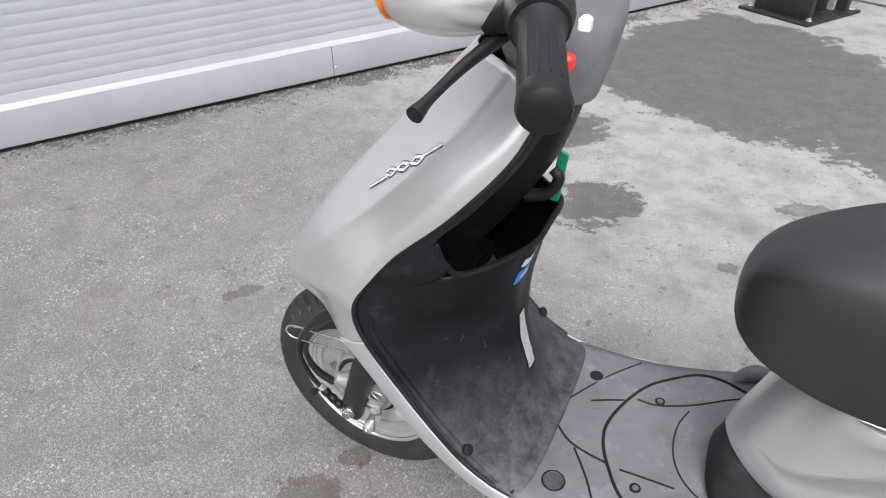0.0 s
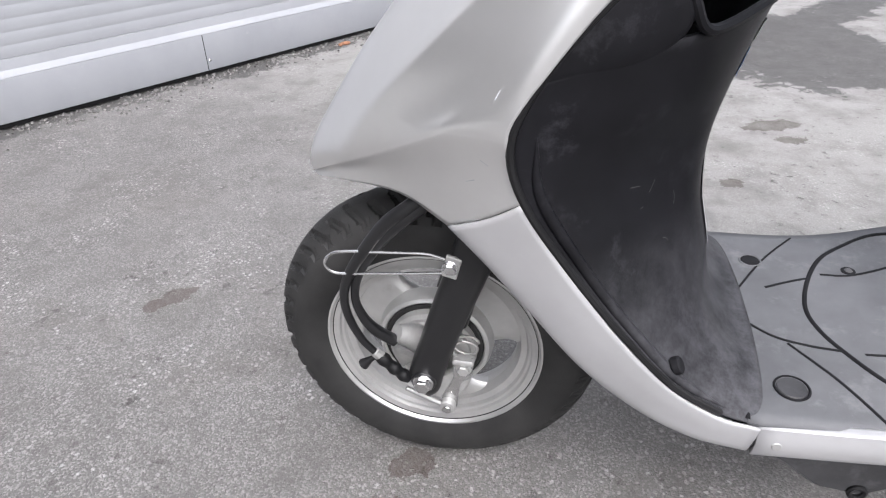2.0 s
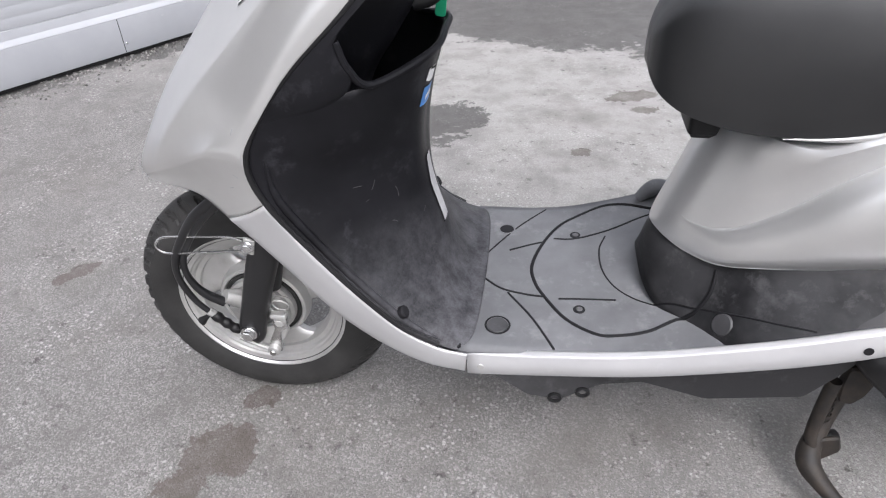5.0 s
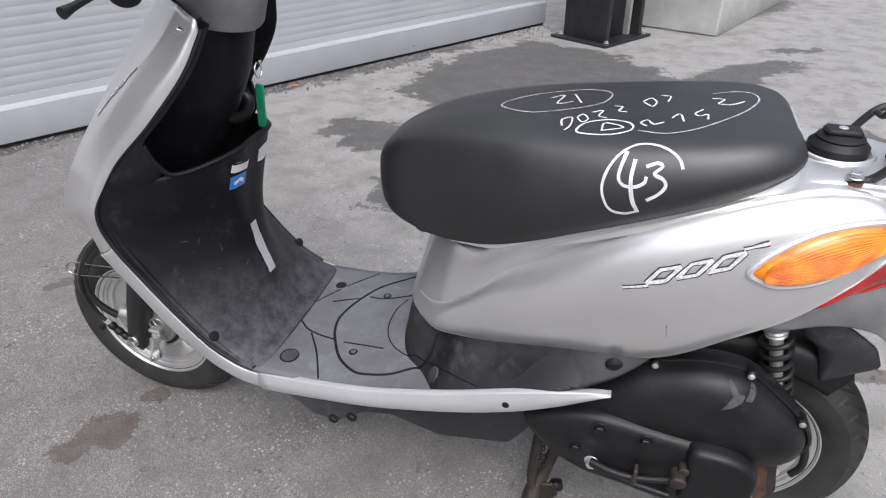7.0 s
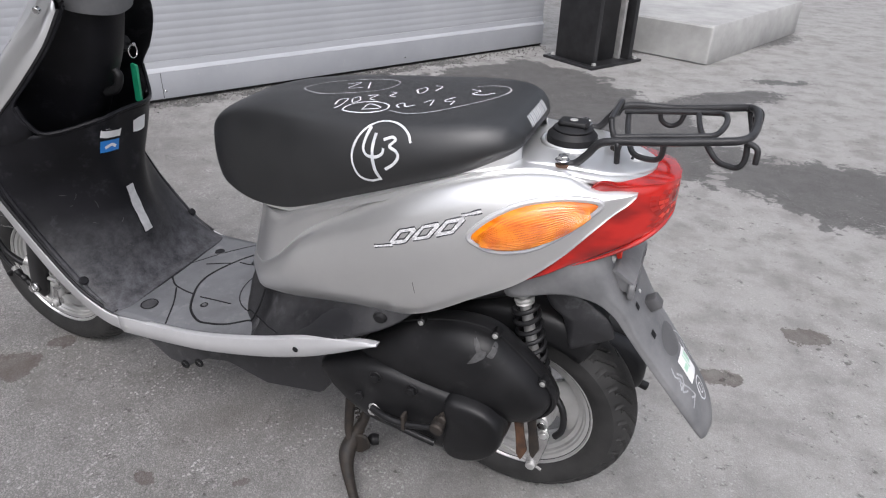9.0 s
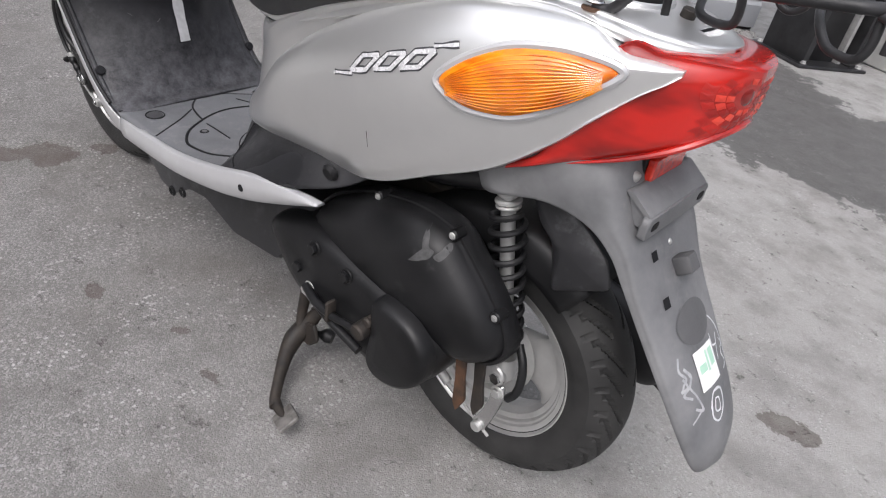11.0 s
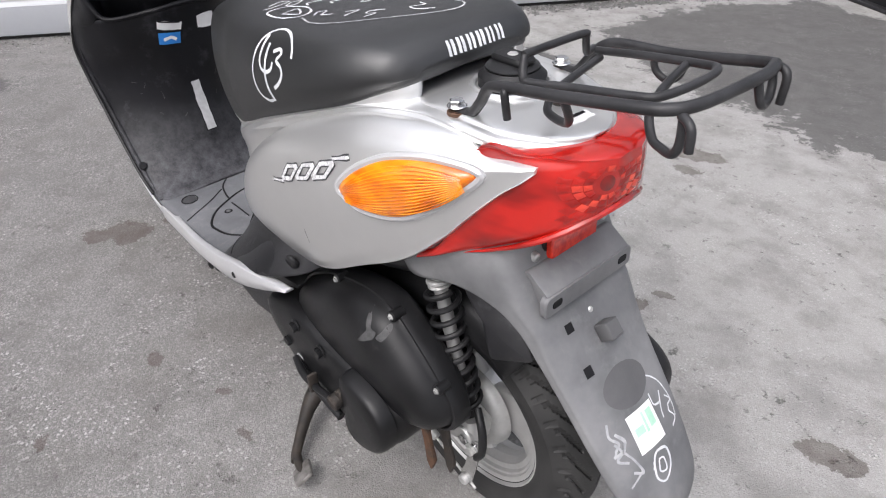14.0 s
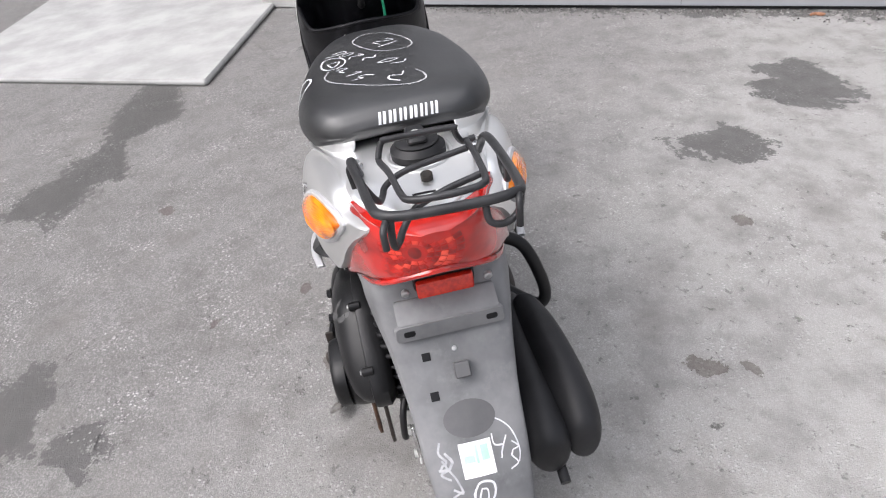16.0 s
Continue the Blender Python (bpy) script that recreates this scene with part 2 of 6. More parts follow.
def wob_small(t, co):
    """The plan, shaken a little, so that cells lose their straight sides."""
    n = node(t, "ShaderNodeTexNoise", Scale=160.0, Detail=3.0)
    t.links.new(co, n.inputs["Vector"])
    v = t.nodes.new("ShaderNodeVectorMath")
    v.operation = "MULTIPLY_ADD"
    t.links.new(n.outputs["Color"], v.inputs[0])
    v.inputs[1].default_value = (0.008, 0.008, 0.0)
    t.links.new(co, v.inputs[2])
    return v.outputs[0]


def ground_material():
    """Old asphalt: pale worn aggregate, damp patches and oil drips as noise-edged ellipses on the plan."""
    m, t, b = nodes_of("worn_asphalt")
    co = t.nodes.new("ShaderNodeTexCoord").outputs["Object"]
    sep = t.nodes.new("ShaderNodeSeparateXYZ")
    wob = node(t, "ShaderNodeTexNoise", Scale=5.0, Detail=7.0, Roughness=0.72)
    t.links.new(co, wob.inputs["Vector"])
    shift = t.nodes.new("ShaderNodeVectorMath")
    shift.operation = "MULTIPLY_ADD"
    t.links.new(wob.outputs["Color"], shift.inputs[0])
    shift.inputs[1].default_value = (0.163, 0.163, 0.000)
    add = t.nodes.new("ShaderNodeVectorMath")
    add.operation = "ADD"
    t.links.new(co, add.inputs[0])
    add.inputs[1].default_value = (-0.11, -0.11, 0.0)
    t.links.new(add.outputs[0], shift.inputs[2])
    t.links.new(shift.outputs[0], sep.inputs[0])
    x, y = sep.outputs[0], sep.outputs[1]

    def spot(x, y, cx, cy, rx, ry, turn=0.0, soft=0.25):
        c, s = math.cos(radians(turn)), math.sin(radians(turn))
        dx, dy = math_of(t, "SUBTRACT", x, cx), math_of(t, "SUBTRACT", y, cy)
        a = math_of(t, "MULTIPLY_ADD", dx, c / rx, math_of(t, "MULTIPLY", dy, s / rx))
        d = math_of(t, "MULTIPLY_ADD", dx, -s / ry, math_of(t, "MULTIPLY", dy, c / ry))
        r = math_of(t, "SQRT", math_of(t, "ADD", math_of(t, "MULTIPLY", a, a), math_of(t, "MULTIPLY", d, d)))
        n = t.nodes.new("ShaderNodeMapRange")
        n.interpolation_type = "SMOOTHSTEP"
        t.links.new(r, n.inputs[0])
        n.inputs[1].default_value, n.inputs[2].default_value = 1.0 - soft, 1.0 + soft
        n.inputs[3].default_value, n.inputs[4].default_value = 1.0, 0.0
        return n.outputs[0]

    def joined(spots, x, y):
        out = None
        for s in spots:
            f = spot(x, y, *s)
            out = f if out is None else math_of(t, "MAXIMUM", out, f)
        return out

    big = node(t, "ShaderNodeTexNoise", Scale=3.2, Detail=9.0, Roughness=0.74)
    t.links.new(co, big.inputs["Vector"])

    def field(convex):
        """Inside a convex plan shape: the largest distance past its sides, with a ragged edge."""
        px = t.nodes.new("ShaderNodeSeparateXYZ")
        t.links.new(co, px.inputs[0])
        worst = None
        for (x0, y0), (x1, y1) in zip(convex, convex[1:] + convex[:1]):
            ln = math.hypot(x1 - x0, y1 - y0)
            nx, ny = (y1 - y0) / ln, -(x1 - x0) / ln
            d = math_of(t, "MULTIPLY_ADD", px.outputs[0], nx, math_of(t, "MULTIPLY_ADD", px.outputs[1], ny, -(x0 * nx + y0 * ny)))
            worst = d if worst is None else math_of(t, "MAXIMUM", worst, d)
        ragged = math_of(t, "MULTIPLY_ADD", big.outputs["Fac"], 0.9, math_of(t, "SUBTRACT", worst, 0.45))
        n = t.nodes.new("ShaderNodeMapRange")
        n.interpolation_type = "SMOOTHSTEP"
        t.links.new(ragged, n.inputs[0])
        n.inputs[1].default_value, n.inputs[2].default_value = -0.06, 0.06
        n.inputs[3].default_value, n.inputs[4].default_value = 1.0, 0.0
        return n.outputs[0]

    loose = t.nodes.new("ShaderNodeVectorMath")
    loose.operation = "MULTIPLY_ADD"
    t.links.new(big.outputs["Color"], loose.inputs[0])
    loose.inputs[1].default_value = (0.6, 0.6, 0.0)
    back = t.nodes.new("ShaderNodeVectorMath")
    back.operation = "ADD"
    t.links.new(co, back.inputs[0])
    back.inputs[1].default_value = (-0.3, -0.3, 0.0)
    t.links.new(back.outputs[0], loose.inputs[2])
    far = t.nodes.new("ShaderNodeSeparateXYZ")
    t.links.new(loose.outputs[0], far.inputs[0])
    damp = joined(DAMP, far.outputs[0], far.outputs[1])
    for f in FIELDS:
        damp = math_of(t, "MAXIMUM", damp, field(f))
    drips = joined(DRIPS, x, y)
    rag = noise_of(t, 26.0, 7.0, 0.72, co)

    def frayed(mask, amount):
        """Frays the edge of a stain into islands and bays."""
        n = t.nodes.new("ShaderNodeMapRange")
        n.interpolation_type = "SMOOTHSTEP"
        t.links.new(math_of(t, "MULTIPLY_ADD", math_of(t, "SUBTRACT", rag, 0.5), amount, mask), n.inputs[0])
        n.inputs[1].default_value, n.inputs[2].default_value = 0.36, 0.60
        return n.outputs[0]

    damp, drips = frayed(damp, 2.8), frayed(drips, 2.6)
    stone = node(t, "ShaderNodeTexVoronoi", Scale=400.0, Randomness=1.0)
    t.links.new(co, stone.inputs["Vector"])
    bits = t.nodes.new("ShaderNodeSeparateColor")
    t.links.new(stone.outputs["Color"], bits.inputs[0])
    chip = node(t, "ShaderNodeTexVoronoi", Scale=120.0, Randomness=1.0)
    t.links.new(wob_small(t, co), chip.inputs["Vector"])
    chips = t.nodes.new("ShaderNodeSeparateColor")
    t.links.new(chip.outputs["Color"], chips.inputs[0])
    broad = noise_of(t, 1.3, 6.0, 0.65, co)
    mid = noise_of(t, 14.0, 6.0, 0.7, co)
    cluster = noise_of(t, 4.5, 5.0, 0.65, co)
    col = ramp(t, broad, ((0.3, (0.108, 0.104, 0.100)), (0.7, (0.166, 0.161, 0.156))))
    col = mix_of(t, math_of(t, "MULTIPLY", ramp(t, bits.outputs[0], ((0.45, grey(0)), (0.95, grey(1)))), 0.40), col, (0.42, 0.411, 0.398))
    col = mix_of(t, math_of(t, "MULTIPLY", ramp(t, bits.outputs[1], ((0.62, grey(0)), (0.90, grey(1)))), 0.38), col, (0.050, 0.049, 0.047))
    col = mix_of(t, math_of(t, "MULTIPLY", ramp(t, mid, ((0.30, grey(1)), (0.46, grey(0)))), 0.22), col, (0.085, 0.083, 0.081))
    loosened = math_of(t, "MULTIPLY", ramp(t, cluster, ((0.46, grey(0.12)), (0.62, grey(1)))), ramp(t, chips.outputs[0], ((0.64, grey(0)), (0.74, grey(1)))))
    small = ramp(t, chip.outputs["Distance"], ((0.28, grey(1)), (0.46, grey(0))))
    pale = math_of(t, "MULTIPLY", loosened, small)
    col = mix_of(t, math_of(t, "MULTIPLY", pale, 0.58), col, (0.56, 0.55, 0.53))
    # uneven lighting of the yard painted in: paler towards +x and +y
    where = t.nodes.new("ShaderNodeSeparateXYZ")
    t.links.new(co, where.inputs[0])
    diagonal = t.nodes.new("ShaderNodeMapRange")
    diagonal.interpolation_type = "SMOOTHSTEP"
    t.links.new(math_of(t, "MULTIPLY_ADD", broad, 0.6, math_of(t, "MULTIPLY_ADD", where.outputs[0], 0.5, math_of(t, "MULTIPLY", where.outputs[1], 0.6))), diagonal.inputs[0])
    diagonal.inputs[1].default_value, diagonal.inputs[2].default_value = 0.1, 1.4
    col = mix_of(t, math_of(t, "MULTIPLY", diagonal.outputs[0], 0.60), col, (0.340, 0.333, 0.323))
    blotch = noise_of(t, 7.0, 7.0, 0.62, co)
    col = mix_of(t, math_of(t, "MULTIPLY", ramp(t, blotch, ((0.36, grey(1)), (0.56, grey(0)))), 0.42), col, (0.100, 0.095, 0.090))
    stain = noise_of(t, 2.6, 8.0, 0.7, co)
    col = mix_of(t, math_of(t, "MULTIPLY", ramp(t, stain, ((0.52, grey(0)), (0.66, grey(1)))), 0.40), col, (0.107, 0.098, 0.089))
    pits = noise_of(t, 30.0, 6.0, 0.7, co)
    pit = math_of(t, "MULTIPLY", ramp(t, pits, ((0.35, grey(1)), (0.41, grey(0)))), ramp(t, cluster, ((0.40, grey(0.25)), (0.60, grey(1)))))
    col = mix_of(t, math_of(t, "MULTIPLY", pit, 0.78), col, (0.070, 0.066, 0.062))
    col = mix_of(t, math_of(t, "MULTIPLY", damp, math_of(t, "MULTIPLY_ADD", pale, -0.45, math_of(t, "MULTIPLY_ADD", mid, -0.32, 1.0))), col, (0.056, 0.054, 0.052))
    col = mix_of(t, math_of(t, "MULTIPLY", drips, math_of(t, "MULTIPLY_ADD", mid, -0.7, 1.0)), col, (0.068, 0.055, 0.046))
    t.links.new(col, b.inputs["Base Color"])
    t.links.new(math_of(t, "MULTIPLY_ADD", damp, -0.22, 0.9), b.inputs["Roughness"])
    h = math_of(t, "ADD", math_of(t, "MULTIPLY", stone.outputs["Distance"], -0.5), math_of(t, "MULTIPLY", mid, 0.9))
    h = math_of(t, "ADD", h, math_of(t, "SUBTRACT", math_of(t, "MULTIPLY", pale, 0.9), pit))
    bump_of(t, b, h, 1.0, 0.0020)
    return m


# damp patches and drips on the plan: centre x, y, half axes, turn, softness
FIELDS = [
    [(-0.28, 2.15), (0.10, 1.98), (1.55, 1.68), (1.42, 2.5), (0.78, 3.3), (0.2, 3.6), (-0.28, 2.9)],
    [(-1.42, -0.88), (-1.45, -1.12), (-0.85, -1.20), (-0.72, -0.95)],
    [(-0.85, -0.98), (-0.80, -1.20), (-0.30, -1.42), (-0.14, -1.26), (-0.40, -1.08)],
    [(-1.976, 0.605), (-1.848, 0.526), (-1.326, 1.379), (-0.699, 2.402), (-0.142, 3.234), (-0.304, 3.333)],
    [(1.54, 1.80), (1.78, 1.58), (2.35, 1.60), (2.45, 2.20), (1.46, 2.30)],
    [(0.60, -0.98), (0.66, -1.16), (0.90, -1.16), (0.84, -1.00)],
]
DAMP = [
    (-0.25, 1.72, 0.22, 0.10, 20, 0.25), (0.13, 1.13, 0.09, 0.15, -15, 0.25), (0.13, 1.10, 0.14, 0.06, 50, 0.25),
    (-0.14, 1.58, 0.17, 0.13, 40, 0.3), (0.93, -0.87, 0.09, 0.05, 40, 0.25),
    (1.86, 3.75, 0.22, 0.06, 20, 0.4), (1.45, 3.05, 0.6, 0.14, 50, 0.25), (1.35, 4.9, 0.9, 0.35, 50, 0.3), (-1.66, -0.22, 0.16, 0.09, 20, 0.3),
]
DRIPS = [
    (-0.058, -0.092, 0.036, 0.030, 20, 0.25), (-0.094, -0.204, 0.056, 0.050, 10, 0.25), (-0.140, -0.272, 0.038, 0.030, 60, 0.3), (-0.635, 0.235, 0.055, 0.025, 40, 0.4),
    (1.53, 0.46, 0.055, 0.036, 25, 0.25), (1.76, 0.73, 0.058, 0.034, 10, 0.3), (0.455, -0.345, 0.022, 0.017, 10, 0.3), (0.625, -0.265, 0.016, 0.012, 0, 0.3),
    (0.775, -0.305, 0.020, 0.012, 30, 0.4), (0.72, 1.35, 0.085, 0.05, 20, 0.5), (0.755, 1.24, 0.04, 0.02, 10, 0.4), (1.03, 0.55, 0.04, 0.02, 60, 0.4),
    (0.55, 0.93, 0.03, 0.02, 10, 0.4), (-0.14, -0.84, 0.03, 0.02, 0, 0.4), (0.53, -0.61, 0.016, 0.012, 0, 0.4), (1.05, 0.64, 0.03, 0.018, 0, 0.5),
]
M["ground"] = ground_material()


# ---- mesh builders ----
def spline(points, per=6, closed=False):
    """A smooth curve through the points (Catmull-Rom)."""
    p = np.array(points, float)
    n = len(p)
    if n == 2 and not closed:
        s = np.linspace(0, 1, per + 1)[:, None]
        return p[0] * (1 - s) + p[1] * s
    out = []
    for i in range(n if closed else n - 1):
        if closed:
            a, b, c, d = p[i - 1], p[i], p[(i + 1) % n], p[(i + 2) % n]
        else:
            b, c = p[i], p[i + 1]
            a = p[i - 1] if i else 2 * b - c
            d = p[i + 2] if i + 2 < n else 2 * c - b
        for s in np.linspace(0, 1, per, endpoint=False):
            out.append(0.5 * (2 * b + (c - a) * s + (2 * a - 5 * b + 4 * c - d) * s**2 + (3 * b - a - 3 * c + d) * s**3))
    if not closed:
        out.append(p[-1])
    return np.array(out)


def grid_mesh(name, rows, around=False, caps=False):
    """A mesh from a grid of points, rows by columns; around: columns close; caps: end rows are filled."""
    rows = np.array(rows, float)
    a, b = rows.shape[:2]
    faces = []
    for i in range(a - 1):
        for j in range(b if around else b - 1):
            k = (j + 1) % b
            faces.append((i * b + j, i * b + k, (i + 1) * b + k, (i + 1) * b + j))
    if caps:
        faces.append(tuple(range(b - 1, -1, -1)))
        faces.append(tuple((a - 1) * b + j for j in range(b)))
    me = bpy.data.meshes.new(name)
    me.from_pydata(rows.reshape(-1, 3).tolist(), [], faces)
    return me


def finish(me, sharp=38):
    bm = bmesh.new()
    bm.from_mesh(me)
    bmesh.ops.remove_doubles(bm, verts=bm.verts, dist=1e-6)
    bmesh.ops.recalc_face_normals(bm, faces=bm.faces)
    bm.to_mesh(me)
    bm.free()
    for p in me.polygons:
        p.use_smooth = True
    me.set_sharp_from_angle(angle=radians(sharp))
    return me


def merged(name, meshes):
    """Several meshes of one part as one mesh."""
    bm = bmesh.new()
    for me in meshes:
        bm.from_mesh(me)
        bpy.data.meshes.remove(me)
    out = bpy.data.meshes.new(name)
    bm.to_mesh(out)
    bm.free()
    return out


def part(name, me, material, parent=None, label="", sharp=38, thick=0.0):
    ob = new(name, finish(me, sharp))
    me.materials.append(M[material])
    if parent is not None:
        ob.parent = parent
    if label:
        ob["label"] = label
    if thick:
        s = ob.modifiers.new("thickness", "SOLIDIFY")
        s.thickness, s.offset = thick, -1.0
    return ob


def tube_mesh(points, r, sides=10, per=5, closed=False, smooth=True):
    """A round bar along a path; r: one radius or one for each point."""
    p = np.array(points, float)
    rad = np.full(len(p), r, float) if np.isscalar(r) else np.array(r, float)
    if smooth and len(p) > 2:
        full = spline(np.c_[p, rad], per, closed)
        p, rad = full[:, :3], full[:, 3]
    n = len(p)
    rows, side = [], None
    for i in range(n):
        if closed:
            d = p[(i + 1) % n] - p[i - 1]
        else:
            d = p[min(i + 1, n - 1)] - p[max(i - 1, 0)]
        d = d / (np.linalg.norm(d) + 1e-12)
        if side is None:
            side = np.cross(d, (0, 0, 1) if abs(d[2]) < 0.9 else (1, 0, 0))
        side = side - d * (side @ d)
        side /= np.linalg.norm(side) + 1e-12
        up = np.cross(d, side)
        ang = np.linspace(0, 2 * np.pi, sides, endpoint=False)
        rows.append(p[i] + rad[i] * (np.cos(ang)[:, None] * side + np.sin(ang)[:, None] * up))
    if closed:
        rows.append(rows[0])
    return grid_mesh("bar", rows, around=True, caps=not closed)


def bar(a, b, r, sides=14):
    return tube_mesh([a, b], r, sides, smooth=False)


def knob(a, b, r, bevel=0.15, sides=20):
    """A short round piece from a to b with rounded edges."""
    a, b = np.array(a, float), np.array(b, float)
    e = min(0.45, bevel * r / (np.linalg.norm(b - a) + 1e-9))
    pts = [a, a + (b - a) * e, b - (b - a) * e, b]
    return tube_mesh(pts, [r * (1 - bevel), r, r, r * (1 - bevel)], sides, smooth=False)


def hexbolt(at, way, r, h, name="bolt"):
    at, way = np.array(at, float), np.array(way, float) / np.linalg.norm(way)
    head = knob(at + way * 0.25 * h, at + way * h, r, 0.12, 6)
    ring = knob(at, at + way * 0.3 * h, r * 1.35, 0.1, 16)
    return merged(name, [head, ring])


def lathe(profile, centre, sides=64, wobble=None):
    """Turns a profile of (radius, y) about an axis along y through centre."""
    pr = np.array(profile, float)
    ang = np.linspace(0, 2 * np.pi, sides, endpoint=False)
    rows = []
    for a in ang:
        r = pr[:, 0] + (0 if wobble is None else wobble(a, pr))
        rows.append(np.c_[centre[0] + r * np.cos(a), centre[1] + pr[:, 1], centre[2] + r * np.sin(a)])
    rows.append(rows[0])
    return grid_mesh("turned", rows)


def rounded(outline, radius=0.006, steps=3):
    """A closed plan outline with its corners rounded."""
    p = np.array(outline, float)
    out = []
    for i in range(len(p)):
        a, b, c = p[i - 1], p[i], p[(i + 1) % len(p)]
        la, lc = np.linalg.norm(a - b), np.linalg.norm(c - b)
        k = min(radius, 0.45 * la, 0.45 * lc)
        s, e = b + (a - b) * k / la, b + (c - b) * k / lc
        for u in np.linspace(0, 1, steps + 1):
            out.append((1 - u) ** 2 * s + 2 * u * (1 - u) * b + u * u * e)
    return np.array(out)


def slab(outline, lo, hi, axis="y", bevel=0.003, dome=0.0, radius=0.006):
    """A plate with a given outline between lo and hi along an axis, its edges rounded. dome: how far its middle bulges at hi."""
    o = rounded(outline, radius) if radius else np.array(outline, float)
    mid = o.mean(0)
    back = lo + (bevel if hi > lo else -bevel)
    step = bevel if hi > lo else -bevel
    inner = o + (mid - o) * (bevel / (np.linalg.norm(mid - o, axis=1)[:, None] + 1e-9))
    rings = [(inner, lo), (o, back), (o, hi - step), (inner, hi)]
    if dome:
        for f in (0.85, 0.65, 0.4, 0.15):
            rings.append((mid + (inner - mid) * f, hi + dome * (1 - f * f) * (1 if hi > lo else -1)))
    rows = []
    for q, v in rings:
        c = np.full(len(q), v)
        rows.append({"y": np.c_[q[:, 0], c, q[:, 1]], "x": np.c_[c, q[:, 0], q[:, 1]], "z": np.c_[q[:, 0], q[:, 1], c]}[axis])
    return grid_mesh("slab", rows, around=True, caps=True)


def block(lo, hi, bevel=0.003):
    return slab([(lo[0], lo[1]), (hi[0], lo[1]), (hi[0], hi[1]), (lo[0], hi[1])], lo[2], hi[2], "z", bevel, radius=bevel)


def loft(stations, per_ring=5, per_along=5, around=False, caps=False, mirror=False):
    """A skin over stations, each a list of points with y to the left negative; mirror: the ring goes on over to the right side."""
    rings = []
    for s in stations:
        s = np.array(s, float)
        if mirror:
            s = np.concatenate([s, (s * (1, -1, 1))[::-1][(1 if abs(s[-1][1]) < 1e-9 else 0):]])
        rings.append(spline(s, per_ring, around))
    rings = np.array(rings)
    along = np.stack([spline(rings[:, j], per_along) for j in range(rings.shape[1])], 1)
    return grid_mesh("skin", along, around=around, caps=caps)


def flip(me):
    """The same piece for the right-hand side."""
    out = me.copy()
    out.transform(Matrix.Diagonal((1, -1, 1, 1)))
    return out


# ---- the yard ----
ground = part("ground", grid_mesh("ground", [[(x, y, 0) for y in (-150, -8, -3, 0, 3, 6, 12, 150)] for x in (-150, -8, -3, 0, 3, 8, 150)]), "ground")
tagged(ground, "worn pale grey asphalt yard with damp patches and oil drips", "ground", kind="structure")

WALL = pose(-1.62, 1.09, 0, 0, 0, 58.5)  # x along the shutter, y away from the yard


def in_wall(me):
    me.transform(WALL)
    return me


L0, L1 = -1.62, 3.46
shutter = part("wall_shutter", in_wall(block((L0, 0.030, 0.02), (L1, 0.10, 3.2), 0.004)), "shutter")
tagged(shutter, "white corrugated roller shutter closed down to the yard", "shutter", kind="structure")
bar_low = part("bottom_bar", in_wall(slab([(0.002, 0.022), (0.002, 0.160), (0.030, 0.160), (0.03, 0.022)], L0, L1, "x", 0.0005, radius=0.001)), "shutter_bottom", shutter, "smooth pale grey bottom bar of the shutter")
part("ledge", in_wall(slab([(0.002, 0.161), (0.018, 0.180), (0.018, 0.213), (0.03, 0.213), (0.03, 0.161)], L0, L1, "x", 0.0003, radius=0.0012)), "shutter", shutter)
# the gap's shade under the bar is put in as a dark strip
part("gap_shade_strip", in_wall(block((L0, 0.018, 0.004), (L1, 0.07, 0.0225), 0.001)), "gap_dark", shutter, "dark strip standing in for the shade in the gap under the bottom bar")
PITCH = 0.0385
slat_me = None
for i in range(62):
    z = 0.214 + i * PITCH
    if slat_me is None:
        prof = [(0.0206, 0.0), (0.0200, 0.004), (0.0195, 0.010), (0.0192, 0.018), (0.0194, 0.026), (0.0200, 0.033), (0.0206, PITCH)]
        slat_me = in_wall(grid_mesh("slat", [[(x, y, zz) for y, zz in prof] for x in (L0, (L0 + L1) / 2, L1)]))
        first = part("slat", slat_me, "shutter", shutter)
        first.location = (0, 0, z)
    else:
        o = new("slat", slat_me)
        o.parent = shutter
        o.location = (0, 0, z)
part("bar_joint", in_wall(block((0.6865, 0.0005, 0.024), (0.6885, 0.004, 0.158), 0.0003)), "gap_dark", shutter)
for u in (0.68, 2.2):
    part("screw", in_wall(knob((u + 0.02, 0.003, 0.06), (u + 0.02, -0.002, 0.06), 0.005)), "chrome", shutter)


def guide_post():
    """The dark steel guide at the shutter's end, on a base plate."""
    p = tagged(new("steel_post"), "dark steel guide post bolted to the yard beside the shutter", "post")
    p.location = (0.60, 3.80, 0)
    p.rotation_euler = (0, 0, radians(58.5))
    me = block((-0.25, -0.24, 0.0), (0.26, 0.22, 0.018), 0.004)
    part("base_plate", me, "steel_post", p)
    for x0, x1 in ((-0.20, -0.16), (0.16, 0.20)):
        part("flange", block((x0, -0.20, 0.018), (x1, 0.15, 3.2), 0.004), "steel_post", p)
    part("web", block((-0.10, -0.12, 0.018), (0.10, 0.10, 3.2), 0.004), "steel_post", p)
    for x in (-0.135, 0.125):
        part("rail", block((x - 0.012, -0.15, 0.018), (x + 0.012, 0.08, 3.2), 0.003), "alloy_dull", p, "pale metal guide strip")
    for x, y in ((-0.19, -0.2), (-0.19, 0.18), (0.23, -0.2), (0.23, 0.18)):
        part("bolt", hexbolt((x, y, 0.018), (0, 0, 1), 0.014, 0.016), "alloy_dull", p)
    return p


